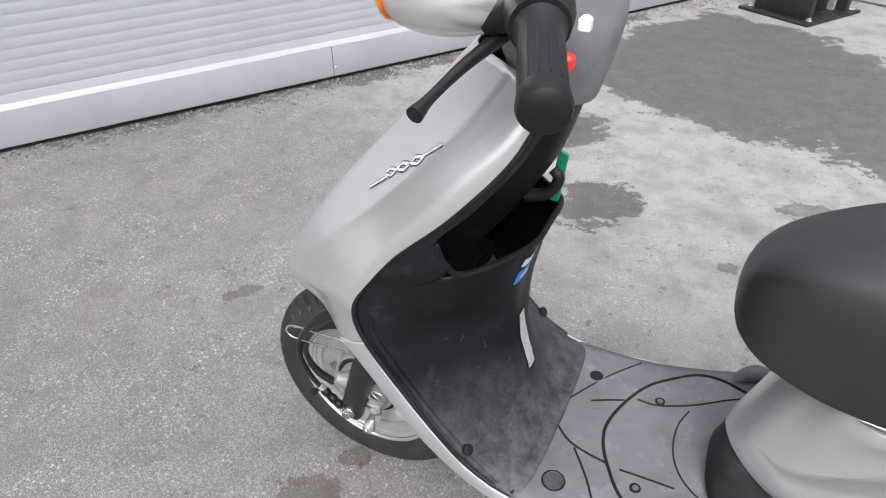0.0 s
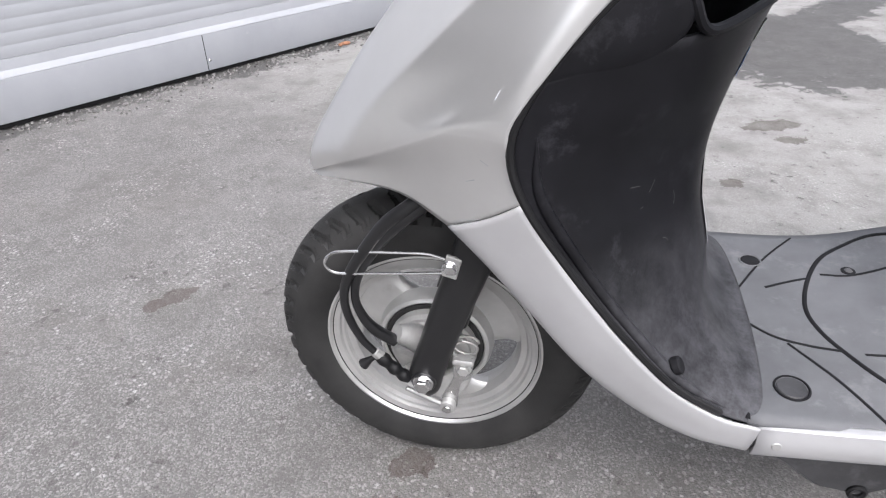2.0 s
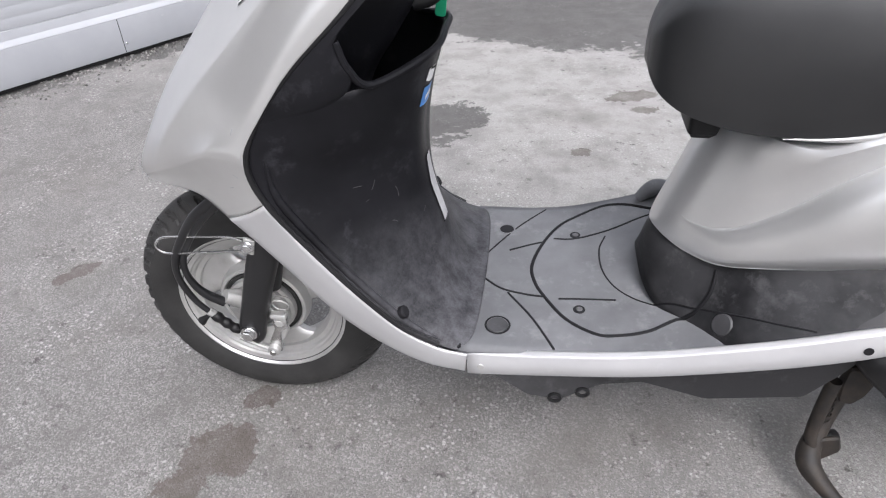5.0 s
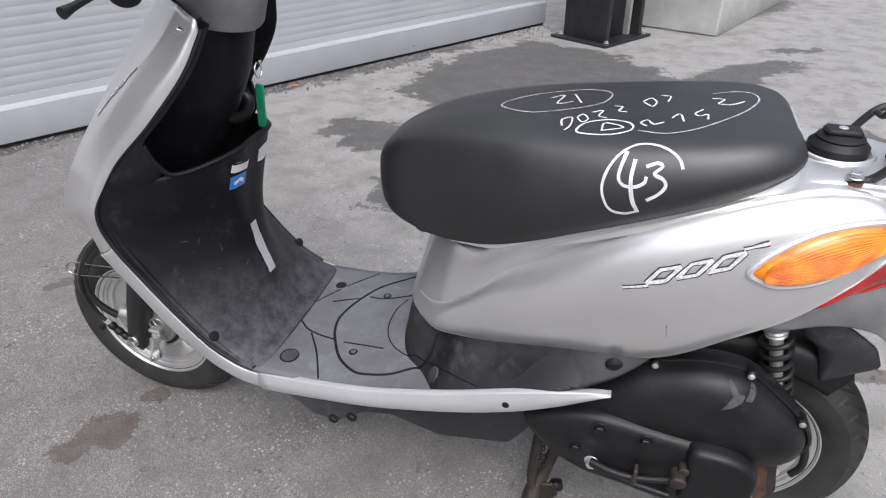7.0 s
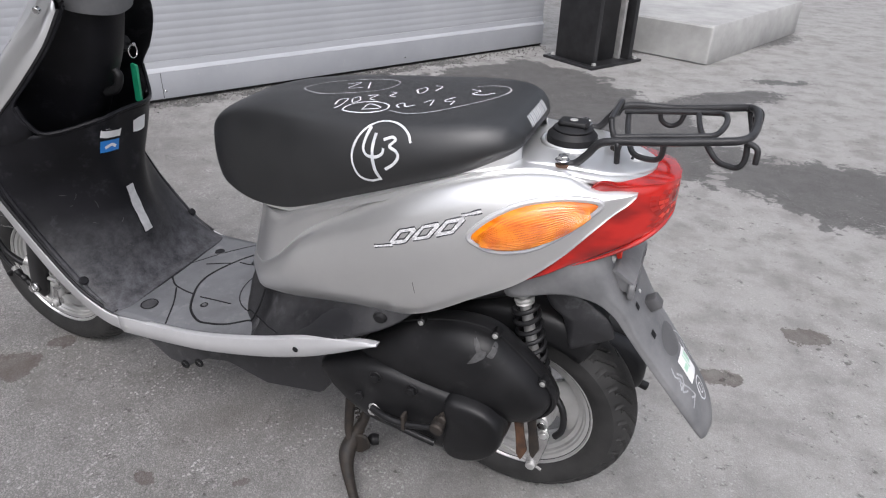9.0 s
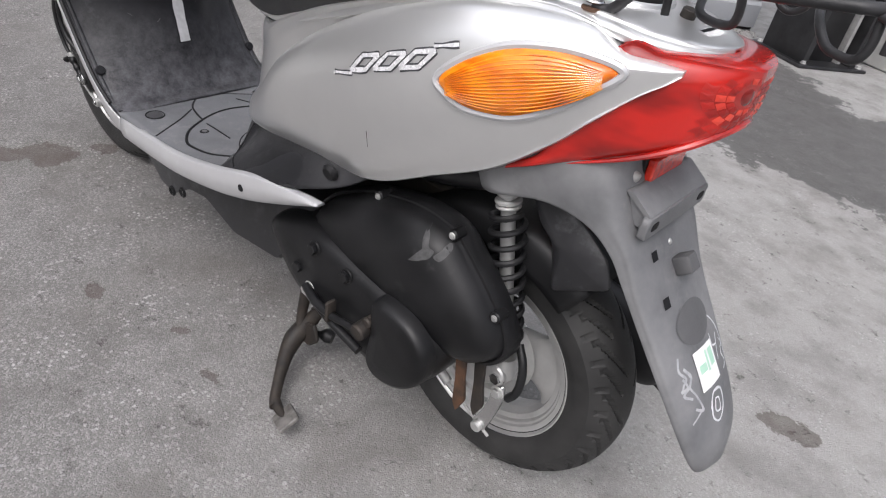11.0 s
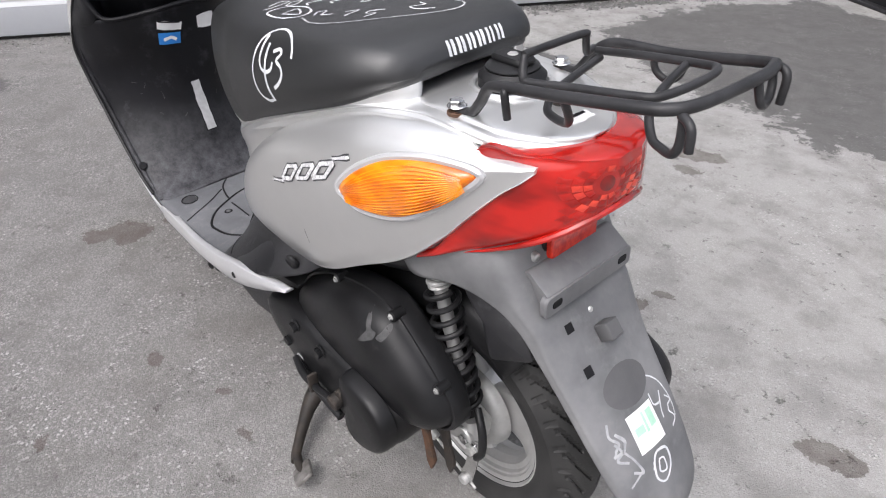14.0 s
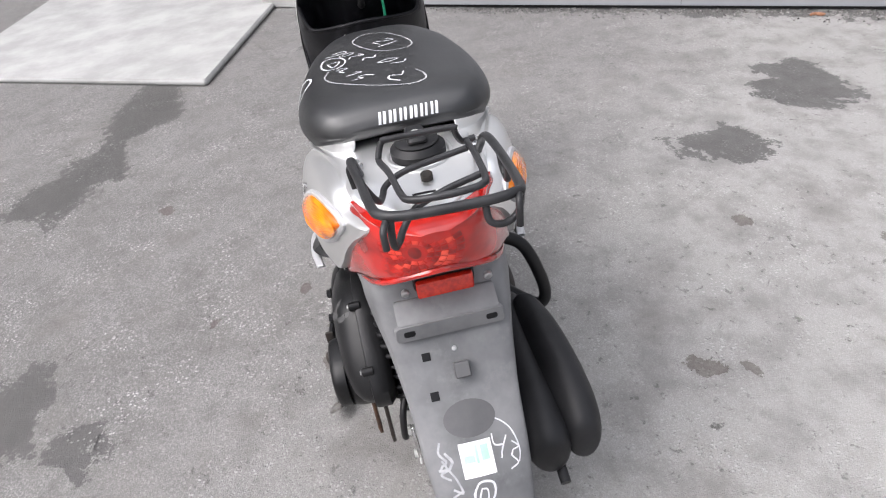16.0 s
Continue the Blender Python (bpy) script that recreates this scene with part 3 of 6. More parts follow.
guide_post()
blk = slab([(1.37, 3.98), (2.02, 5.62), (0.95, 6.05), (0.62, 4.28)], 0.0, 0.262, "z", 0.012, radius=0.02)
tagged(part("concrete_block", blk, "concrete"), "pale cast concrete block standing on the yard", "concrete block", kind="structure")
ramp_me = slab([(-1.30, -0.79), (-2.10, -2.37), (-2.84, -2.33), (-3.90, -2.20), (-3.90, -0.25), (-2.74, -0.435)], 0.0, 0.035, "z", 0.012, radius=0.03)
tagged(part("concrete_apron", ramp_me, "concrete"), "pale smooth concrete apron slab beside the asphalt", "pavement", kind="structure")
post2 = part("wall_end", in_wall(block((L0 - 0.30, -0.02, 0.0), (L0 - 0.005, 0.35, 3.2), 0.01)), "concrete")
tagged(post2, "grey rendered end of the building wall", "wall", kind="structure")
top = part("wall_top", in_wall(block((L0 - 0.3, 0.02, 3.2), (L1 + 0.4, 0.4, 4.2), 0.01)), "concrete")
tagged(top, "grey rendered wall over the shutter", "wall", kind="structure")
# unseen wall, added to darken what the front cowl reflects
blocker = slab([(-6.8, 2.0), (-4.6, -8.5), (-4.9, -8.6), (-7.1, 1.95)], 0.0, 8.0, "z", 0.01, radius=0.01)
tagged(part("wall_unseen_blocker", blocker, "blocker_wall"), "unseen plain dark grey wall added to darken the front cowl's reflections", "wall", kind="structure")
rag_pts = spline([(1.290, -0.082), (1.315, -0.072), (1.345, -0.080), (1.358, -0.060), (1.325, -0.050), (1.295, -0.058)], 4, True)
rag = slab([tuple(p) for p in rag_pts], 0.001, 0.010, "z", 0.004, 0.004, radius=0)
tagged(part("orange_rag", in_wall(rag), "orange_rag"), "crumpled faded orange rag lying by the shutter", "rag")
crumbs = []
for i in range(1700):
    u, v = random.uniform(L0, L1), -abs(random.gauss(0.0, 0.085)) + 0.02
    s = random.uniform(0.002, 0.007)
    q = WALL @ Vector((u, v, 0))
    crumbs.append(tube_mesh([(q.x, q.y, -0.001), (q.x + s * 0.3, q.y, s * 0.6), (q.x, q.y + s * 0.2, s * random.uniform(0.7, 1.2))], [s, s * 0.8, s * 0.25], 5, smooth=False))
tagged(part("gravel", merged("gravel", crumbs), "grit", sharp=10), "loose dark grit along the foot of the shutter", "gravel", kind="stuff")

# ---- the scooter ----
scooter = tagged(new("motor_scooter"), "silver and black motor scooter parked on its side stand", "motor scooter")
scooter.rotation_euler = (radians(2.0), 0, 0)


def tyre(parent, cx, cz, R, half, direction, groove=0.085, reach=0.80, sweep=0.20, n=26):
    """A worn scooter tyre with curved tread grooves cut into the crown and shoulders."""
    prof = [(0.128, -0.034), (0.134, -0.038), (0.145, half * -0.92), (0.160, -half), (0.175, half * -0.99), (0.187, half * -0.91), (0.195, half * -0.80)]
    for f in np.linspace(-0.70, 0.70, 31):
        prof.append((R - 0.0135 * abs(f / 0.70) ** 2.3 - 0.0006, half * f))
    prof += [(r, -y) for r, y in prof[6::-1]]
    k = R / 0.208
    prof = [(r * k if r < R - 0.03 * k else r, y) for r, y in prof]

    def cut(a, pr):
        y = pr[:, 1] / half
        out = np.zeros(len(pr))
        pitch = 2 * np.pi / n
        for side in (-1, 1):
            s = np.clip(y * side, 0, 1)
            bent = a + direction * sweep * s**1.5 + (0.5 * pitch if side > 0 else 0)
            phase = bent % pitch
            long = np.floor(bent / pitch).astype(int) % 2
            wide_ = groove * (0.55 + 0.45 * np.clip((s - 0.1) / 0.5, 0, 1))
            in_groove = (phase < wide_) & (s > 0.12 + 0.22 * long) & (s < reach)
            out -= np.where(in_groove & (pr[:, 0] > R - 0.040), 0.0052, 0.0)
        return out

    return part("tyre", lathe(prof, (cx, 0, cz), 560, cut), "rubber", parent, "worn black tyre with swept tread grooves", 30)


def wheel(cx, cz, R, half, direction):
    """Cast three-spoke wheel with its tyre."""
    prof = [(0.128, -0.020), (0.1285, -0.030), (0.136, -0.033), (0.1385, -0.037), (0.1385, -0.040), (0.135, -0.0405), (0.1315, -0.036),
            (0.124, -0.034), (0.122, -0.030), (0.119, -0.029), (0.1165, -0.024), (0.109, -0.022), (0.1075, -0.014), (0.104, -0.008)]
    prof = prof + [(r, -y) for r, y in prof[::-1]]
    k = R / 0.208
    rim = part("rim", lathe([(r * k, y) for r, y in prof], (cx, 0, cz), 96), "alloy", scooter, "silver cast alloy rim with stepped flange", 30)
    tyre(rim, cx, cz, R, half, direction, *((0.058, 0.88, 0.24, 42) if direction > 0 else (0.046, 0.86, 0.50, 32)))
    spokes = []
    for i in range(3):
        a0 = radians(20 + 120 * i)
        rows = []
        for r, wid, th, yo in ((0.030, 0.98, 0.020, 0.0), (0.050, 0.74, 0.017, 0.0), (0.072, 0.58, 0.014, -0.002), (0.092, 0.56, 0.013, -0.003), (0.110, 0.68, 0.014, -0.002)):
            ring = []
            for q in np.linspace(0, 2 * np.pi, 20, endpoint=False):
                c, s = math.cos(q), math.sin(q)
                w = wid * math.copysign(abs(c) ** 0.6, c)
                y = th * math.copysign(abs(s) ** 0.7, s) + yo
                a = a0 + w + direction * (r - 0.03) * 3.0
                ring.append((cx + r * k * math.cos(a), y, cz + r * k * math.sin(a)))
            rows.append(ring)
        rows = np.array(rows)
        rows = np.stack([spline(rows[:, j], 4) for j in range(rows.shape[1])], 1)
        part("spoke", grid_mesh("spoke", rows, around=True, caps=True), "alloy", rim)
    part("hub", lathe([(0.0, -0.030), (0.024, -0.030), (0.036, -0.026), (0.044, -0.018), (0.046, 0.0), (0.044, 0.018), (0.03, 0.03), (0.0, 0.03)], (cx, 0, cz), 48), "alloy", rim)
    return rim


FX, FZ, RX, RZ = -0.004, 0.213, 1.176, 0.213
front = wheel(FX, FZ, 0.214, 0.049, 1)
front["label"] = "front silver cast alloy wheel"
rear = wheel(RX, RZ, 0.216, 0.051, -1)
rear["label"] = "rear silver cast alloy wheel"

# front brake and fork
drum = part("brake_drum", lathe([(0.0, -0.062), (0.020, -0.062), (0.030, -0.058), (0.044, -0.056), (0.050, -0.050), (0.0505, -0.044), (0.056, -0.042), (0.0575, -0.038), (0.0575, -0.033), (0.061, -0.031), (0.062, -0.022), (0.0, -0.020)], (FX, 0, FZ), 64), "alloy_dull", scooter, "grey cast drum brake plate with stepped rim")
# near-black ring stands in for the shadow between drum and spokes
part("hub_gap", lathe([(0.050, -0.0300), (0.0618, -0.0345), (0.0645, -0.0335), (0.0655, -0.0200)], (FX, 0, FZ), 64), "gap_dark", drum)
part("hub_flange", lathe([(0.0650, -0.016), (0.0655, -0.0325), (0.0675, -0.0340), (0.0720, -0.0320), (0.0755, -0.0240), (0.0765, -0.012)], (FX, 0, FZ), 64), "alloy", drum, "cast rim of the wheel hub")
for a in (100, 160, 215):
    c, s = math.cos(radians(a)), math.sin(radians(a))
    part("rib", slab([(FX + 0.016 * c - 0.006 * s, FZ + 0.016 * s + 0.006 * c), (FX + 0.046 * c - 0.004 * s, FZ + 0.046 * s + 0.004 * c), (FX + 0.046 * c + 0.004 * s, FZ + 0.046 * s - 0.004 * c), (FX + 0.016 * c + 0.006 * s, FZ + 0.016 * s - 0.006 * c)], -0.056, -0.066, "y", 0.002), "alloy_dull", drum)


def fork_leg(y):
    """Black pressed fork leg of oval section, its foot drawn to a point round the pivot."""
    rows = []
    for x, z, w, t in ((-0.002, 0.176, 0.004, 0.006), (-0.004, 0.186, 0.014, 0.010), (-0.005, 0.198, 0.0205, 0.013), (-0.002, 0.216, 0.0215, 0.015), (0.010, 0.254, 0.0215, 0.018), (0.028, 0.310, 0.0222, 0.020), (0.052, 0.378, 0.0235, 0.021), (0.074, 0.440, 0.0245, 0.022), (0.098, 0.50, 0.026, 0.022)):
        d = np.array((0.33, 0.944))
        nrm = np.array((d[1], -d[0]))
        ring = []
        for q in np.linspace(0, 2 * np.pi, 28, endpoint=False):
            c, sn = math.cos(q), math.sin(q)
            a, b = math.copysign(abs(c) ** 0.75, c), math.copysign(abs(sn) ** 0.75, sn)
            ring.append((x + nrm[0] * w * a, y + t * b, z + nrm[1] * w * a))
        rows.append(ring)
    rows = np.array(rows)
    return grid_mesh("leg", np.stack([spline(rows[:, j], 3) for j in range(rows.shape[1])], 1), around=True, caps=True)


fork = part("fork_leg", fork_leg(-0.084), "fork_black", scooter, "glossy black pressed steel fork leg", 50)
part("pivot_washer", knob((-0.004, -0.094, 0.209), (-0.004, -0.101, 0.209), 0.0155, 0.1), "fork_black", fork)
part("pivot_bolt", hexbolt((-0.004, -0.100, 0.209), (0, -1, 0), 0.0098, 0.011), "chrome", fork, "bright zinc pivot bolt")
part("fork_leg", fork_leg(0.084), "fork_black", scooter, "glossy black pressed steel fork leg", 50)
part("axle", bar((FX, -0.07, FZ), (FX, 0.085, FZ), 0.009), "chrome", scooter)
part("link_arm", slab([(-0.016, 0.170), (0.016, 0.160), (0.044, 0.178), (0.052, 0.200), (0.034, 0.214), (0.0, 0.195)], -0.066, -0.078, "y", 0.003), "alloy_dull", scooter, "grey suspension link arm")
part("damper", tube_mesh([(0.030, -0.056, 0.275), (0.060, -0.056, 0.385), (0.085, -0.056, 0.46)], 0.016, 12), "fork_black", scooter)
arm = part("brake_arm", slab([(0.030, 0.234), (0.055, 0.232), (0.053, 0.207), (0.041, 0.200), (0.036, 0.176), (0.033, 0.150), (0.016, 0.148), (0.012, 0.164), (0.020, 0.182), (0.030, 0.204)], -0.074, -0.081, "y", 0.002, radius=0.004), "chrome", scooter, "zinc brake arm at the front hub")
part("clevis", knob((0.022, -0.066, 0.158), (0.022, -0.090, 0.158), 0.0105), "alloy_dull", arm)
part("clevis_pin", knob((0.022, -0.090, 0.158), (0.022, -0.094, 0.158), 0.0055), "chrome", arm)
part("arm_bolt", hexbolt((0.043, -0.081, 0.222), (0, -1, 0), 0.0075, 0.008), "alloy", arm)
part("arm_clamp", block((0.030, -0.088, 0.230), (0.056, -0.074, 0.239), 0.002), "alloy", arm)
coil = [(0.044 + 0.015 * math.cos(a), -0.062 - 0.0016 * a, 0.247 + 0.012 * math.sin(a)) for a in np.linspace(0, 6 * math.pi / 1.6, 40)]
part("return_spring", tube_mesh(coil, 0.0017, 6, 1, smooth=False), "alloy_dull", arm)
part("brake_rod", bar((0.020, -0.086, 0.158), (-0.030, -0.088, 0.184), 0.0032, 10), "alloy_dull", arm)
part("brake_cable", tube_mesh([(0.040, -0.088, 0.492), (0.000, -0.098, 0.461), (-0.033, -0.101, 0.434), (-0.060, -0.102, 0.398), (-0.082, -0.102, 0.361), (-0.090, -0.102, 0.330), (-0.087, -0.101, 0.300), (-0.076, -0.099, 0.269), (-0.062, -0.097, 0.248)], [0.0078, 0.0078, 0.0078, 0.0075, 0.0062, 0.0052, 0.0050, 0.0048, 0.0044], 12), "fork_black", scooter, "black front brake cable")
part("speedometer_cable", tube_mesh([(0.052, -0.086, 0.490), (0.014, -0.096, 0.462), (-0.024, -0.099, 0.430), (-0.053, -0.100, 0.394), (-0.072, -0.099, 0.360), (-0.078, -0.098, 0.328), (-0.071, -0.096, 0.299), (-0.058, -0.092, 0.278), (-0.040, -0.084, 0.258)], [0.0075, 0.0075, 0.0072, 0.0064, 0.0055, 0.0050, 0.0060, 0.0072, 0.0076], 12), "fork_black", scooter, "black speedometer cable")
part("cable_boot", tube_mesh([(-0.058, -0.096, 0.242), (-0.052, -0.095, 0.235), (-0.047, -0.094, 0.228), (-0.041, -0.093, 0.221), (-0.036, -0.092, 0.215), (-0.031, -0.091, 0.209), (-0.024, -0.090, 0.203)], [0.007, 0.0088, 0.0066, 0.0088, 0.0066, 0.0084, 0.006], 12, 3), "black", scooter)
part("cable_nut", knob((-0.063, -0.097, 0.250), (-0.055, -0.095, 0.240), 0.0068, 0.2, 8), "alloy_dull", scooter)
part("bleed_cap", tube_mesh([(-0.057, -0.097, 0.246), (-0.068, -0.099, 0.238), (-0.078, -0.100, 0.229)], [0.003, 0.004, 0.0075], 10), "black", scooter)
part("speedometer_drive", tube_mesh([(-0.006, -0.058, 0.236), (-0.022, -0.068, 0.254), (-0.038, -0.081, 0.268)], [0.018, 0.016, 0.011], 12), "alloy_dull", scooter)
part("cable_guide", tube_mesh([(0.030, -0.106, 0.399), (0.010, -0.106, 0.404), (-0.029, -0.106, 0.402), (-0.078, -0.106, 0.399), (-0.096, -0.106, 0.394), (-0.105, -0.106, 0.382), (-0.099, -0.106, 0.371), (-0.085, -0.106, 0.369), (-0.055, -0.106, 0.372), (-0.006, -0.106, 0.377), (0.026, -0.106, 0.381)], 0.0017, 8, 4), "chrome", scooter, "bent wire cable guide")
cb = part("guide_bracket", slab([(0.024, 0.377), (0.041, 0.372), (0.048, 0.398), (0.031, 0.403)], -0.100, -0.106, "y", 0.0015, radius=0.002), "alloy_dull", scooter)
part("guide_bolt", hexbolt((0.035, -0.106, 0.388), (0, -1, 0), 0.0068, 0.006), "chrome", cb)
part("fender_liner", loft([[(-0.02, -0.050, 0.448), (0.0, -0.03, 0.462), (0.0, 0.0, 0.464)], [(0.10, -0.09, 0.46), (0.115, -0.05, 0.45), (0.12, 0.0, 0.45)], [(0.20, -0.11, 0.36), (0.205, -0.06, 0.355), (0.21, 0, 0.355)], [(0.275, -0.13, 0.25), (0.28, -0.07, 0.25), (0.285, 0, 0.25)]], 4, 5, mirror=True), "black", scooter, "black inner mudguard behind the front wheel", thick=0.004)

# front cowl: from the nose up to the bars, edges rolled back to the leg shield
COWL = [
    [(-0.146, 0, 0.452), (-0.132, -0.036, 0.459), (-0.087, -0.078, 0.489), (-0.014, -0.124, 0.530), (0.041, -0.158, 0.563), (0.100, -0.182, 0.566)],
    [(-0.142, 0, 0.479), (-0.126, -0.040, 0.485), (-0.072, -0.090, 0.512), (-0.006, -0.128, 0.546), (0.048, -0.160, 0.574), (0.100, -0.182, 0.576)],
    [(-0.112, 0, 0.528), (-0.096, -0.044, 0.535), (-0.044, -0.102, 0.556), (0.014, -0.134, 0.576), (0.064, -0.161, 0.594), (0.106, -0.181, 0.590)],
    [(-0.062, 0, 0.600), (-0.038, -0.056, 0.612), (0.033, -0.132, 0.636), (0.068, -0.150, 0.640), (0.103, -0.167, 0.641), (0.124, -0.178, 0.617)],
    [(0.012, 0, 0.688), (0.040, -0.060, 0.702), (0.120, -0.143, 0.718), (0.135, -0.152, 0.716), (0.150, -0.160, 0.709), (0.168, -0.170, 0.674)],
    [(0.085, 0, 0.768), (0.110, -0.055, 0.782), (0.188, -0.131, 0.788), (0.199, -0.138, 0.786), (0.210, -0.144, 0.780), (0.236, -0.155, 0.739)],
    [(0.152, 0, 0.842), (0.174, -0.048, 0.851), (0.248, -0.108, 0.849), (0.258, -0.113, 0.845), (0.268, -0.119, 0.840), (0.295, -0.130, 0.810)],
    [(0.205, 0, 0.902), (0.222, -0.040, 0.906), (0.285, -0.086, 0.902), (0.294, -0.090, 0.898), (0.303, -0.095, 0.894), (0.325, -0.105, 0.872)],
]


def cowl_ring(s):
    """From the middle over the soft ridge to the edge of the rolled band."""
    return np.concatenate([spline(s[:3], 6), spline(s[2:5], 6)[1:]])


def band_ring(s, bulge):
    a, b = np.array(s[4]), np.array(s[5])
    return spline([a, a * 0.45 + b * 0.55 + np.array((0.006, -0.003, 0.006)) * bulge, b], 6)


def skin_along(rings, per=6):
    rings = np.array(rings)
    return grid_mesh("skin", np.stack([spline(rings[:, k], per) for k in range(rings.shape[1])], 1))


face = skin_along([cowl_ring(s) for s in COWL])
band_l = skin_along([band_ring(s, min(1, 0.3 + 0.35 * k)) for k, s in enumerate(COWL)])
# under the crease that runs from the nose to the band
SKIRT = [(-0.146, 0, 0.447), (-0.128, -0.036, 0.453), (-0.090, -0.070, 0.468), (-0.016, -0.104, 0.474), (0.041, -0.143, 0.464), (0.112, -0.1805, 0.513)]
seam = spline([SKIRT[4], (0.080, -0.167, 0.489), SKIRT[5]], 6)
upper = np.concatenate([cowl_ring(COWL[0]), band_ring(COWL[0], 0.3)[1:]])
lower = np.concatenate([cowl_ring(SKIRT), seam[1:]])
middle = upper * 0.5 + lower * 0.5
middle[:, 1] += 0.004
skirt = skin_along([upper, middle, lower], 8)
cowl = part("front_cowl", merged("front_cowl", [face, flip(face), band_l, flip(band_l), skirt, flip(skirt)]), "silver", scooter, "silver painted front cowl with a creased rolled edge", 34, thick=0.003)

# lower leg shield sides
LOWER = [
    [(0.112, -0.1805, 0.5115), (0.080, -0.167, 0.4875), (0.041, -0.143, 0.4625), (0.055, -0.095, 0.452)],
    [(0.130, -0.180, 0.480), (0.104, -0.169, 0.460), (0.069, -0.148, 0.436), (0.080, -0.100, 0.425)],
    [(0.158, -0.180, 0.440), (0.135, -0.171, 0.412), (0.119, -0.152, 0.380), (0.135, -0.105, 0.372)],
    [(0.208, -0.180, 0.375), (0.190, -0.173, 0.348), (0.176, -0.156, 0.314), (0.195, -0.110, 0.305)],
    [(0.262, -0.180, 0.318), (0.250, -0.175, 0.297), (0.238, -0.160, 0.266), (0.255, -0.115, 0.256)],
    [(0.312, -0.180, 0.288), (0.304, -0.176, 0.266), (0.294, -0.163, 0.240), (0.305, -0.12, 0.234)],
    [(0.352, -0.180, 0.279), (0.350, -0.177, 0.258), (0.348, -0.166, 0.233), (0.352, -0.12, 0.226)],
]
low = loft(LOWER, 5, 5)
part("lower_leg_shield", low, "silver_low", scooter, "light silver lower edge of the leg shield", 50, thick=0.003)
part("lower_leg_shield", loft([[(x, -y, z) for x, y, z in s] for s in LOWER], 5, 5), "silver_low", scooter, "light silver lower edge of the leg shield", 50, thick=-0.003)

# inner leg shield: black, bulging over the steering tunnel, up to the rim of the pocket
INNER = [
    [(0.352, -0.176, 0.281), (0.356, -0.160, 0.286), (0.362, -0.120, 0.290), (0.365, -0.060, 0.294), (0.366, 0, 0.294)],
    [(0.312, -0.176, 0.292), (0.325, -0.157, 0.297), (0.338, -0.112, 0.302), (0.340, -0.055, 0.302), (0.341, 0, 0.302)],
    [(0.262, -0.177, 0.322), (0.283, -0.152, 0.328), (0.304, -0.096, 0.330), (0.313, -0.045, 0.334), (0.317, 0, 0.335)],
    [(0.208, -0.177, 0.380), (0.232, -0.150, 0.386), (0.266, -0.090, 0.392), (0.294, -0.042, 0.395), (0.303, 0, 0.396)],
    [(0.158, -0.177, 0.444), (0.188, -0.152, 0.450), (0.234, -0.095, 0.455), (0.276, -0.045, 0.457), (0.287, 0, 0.458)],
    [(0.113, -0.1785, 0.513), (0.156, -0.158, 0.520), (0.218, -0.108, 0.525), (0.275, -0.052, 0.527), (0.281, 0, 0.528)],
    [(0.101, -0.1795, 0.567), (0.162, -0.164, 0.580), (0.232, -0.126, 0.590), (0.286, -0.064, 0.595), (0.292, 0, 0.597)],
    [(0.122, -0.176, 0.620), (0.188, -0.165, 0.640), (0.248, -0.133, 0.647), (0.305, -0.065, 0.660), (0.313, 0, 0.665)],
]
inner = part("inner_leg_shield", loft(INNER, 6, 6, mirror=True), "black_panel", scooter, "black scuffed plastic inner leg shield with a front pocket", 60, thick=0.004)
lip = [(0.219, -0.158, 0.704), (0.228, -0.152, 0.672)] + INNER[7][2:] + [(x, -y, z) for x, y, z in INNER[7][3:1:-1]] + [(0.228, 0.152, 0.672), (0.219, 0.158, 0.704)]
part("pocket_lip", tube_mesh(lip, 0.0045, 8, 6), "black_panel", inner)
UPPER = [
    [(0.108, -0.165, 0.50), (0.140, -0.145, 0.50), (0.170, -0.11, 0.50), (0.150, -0.08, 0.49), (0.160, -0.05, 0.49), (0.170, -0.028, 0.49), (0.175, 0, 0.49)],
    [(0.111, -0.1735, 0.600), (0.171, -0.1615, 0.606), (0.205, -0.134, 0.610), (0.150, -0.10, 0.60), (0.190, -0.05, 0.60), (0.208, -0.030, 0.60), (0.215, 0, 0.60)],
    [(0.1228, -0.1766, 0.6200), (0.1894, -0.1658, 0.6400), (0.230, -0.146, 0.660), (0.160, -0.11, 0.645), (0.215, -0.055, 0.650), (0.240, -0.032, 0.653), (0.250, 0, 0.655)],
    [(0.168, -0.167, 0.676), (0.196, -0.163, 0.692), (0.219, -0.157, 0.704), (0.165, -0.11, 0.695), (0.240, -0.055, 0.70), (0.270, -0.034, 0.705), (0.282, 0, 0.706)],
    [(0.237, -0.152, 0.742), (0.252, -0.149, 0.750), (0.264, -0.144, 0.756), (0.215, -0.10, 0.755), (0.275, -0.055, 0.765), (0.305, -0.036, 0.770), (0.318, 0, 0.772)],
    [(0.297, -0.127, 0.813), (0.306, -0.124, 0.818), (0.313, -0.119, 0.822), (0.272, -0.085, 0.825), (0.304, -0.055, 0.830), (0.327, -0.036, 0.834), (0.338, 0, 0.836)],
    [(0.327, -0.102, 0.874), (0.333, -0.099, 0.877), (0.338, -0.095, 0.880), (0.312, -0.075, 0.882), (0.325, -0.055, 0.884), (0.340, -0.036, 0.886), (0.350, 0, 0.888)],
]
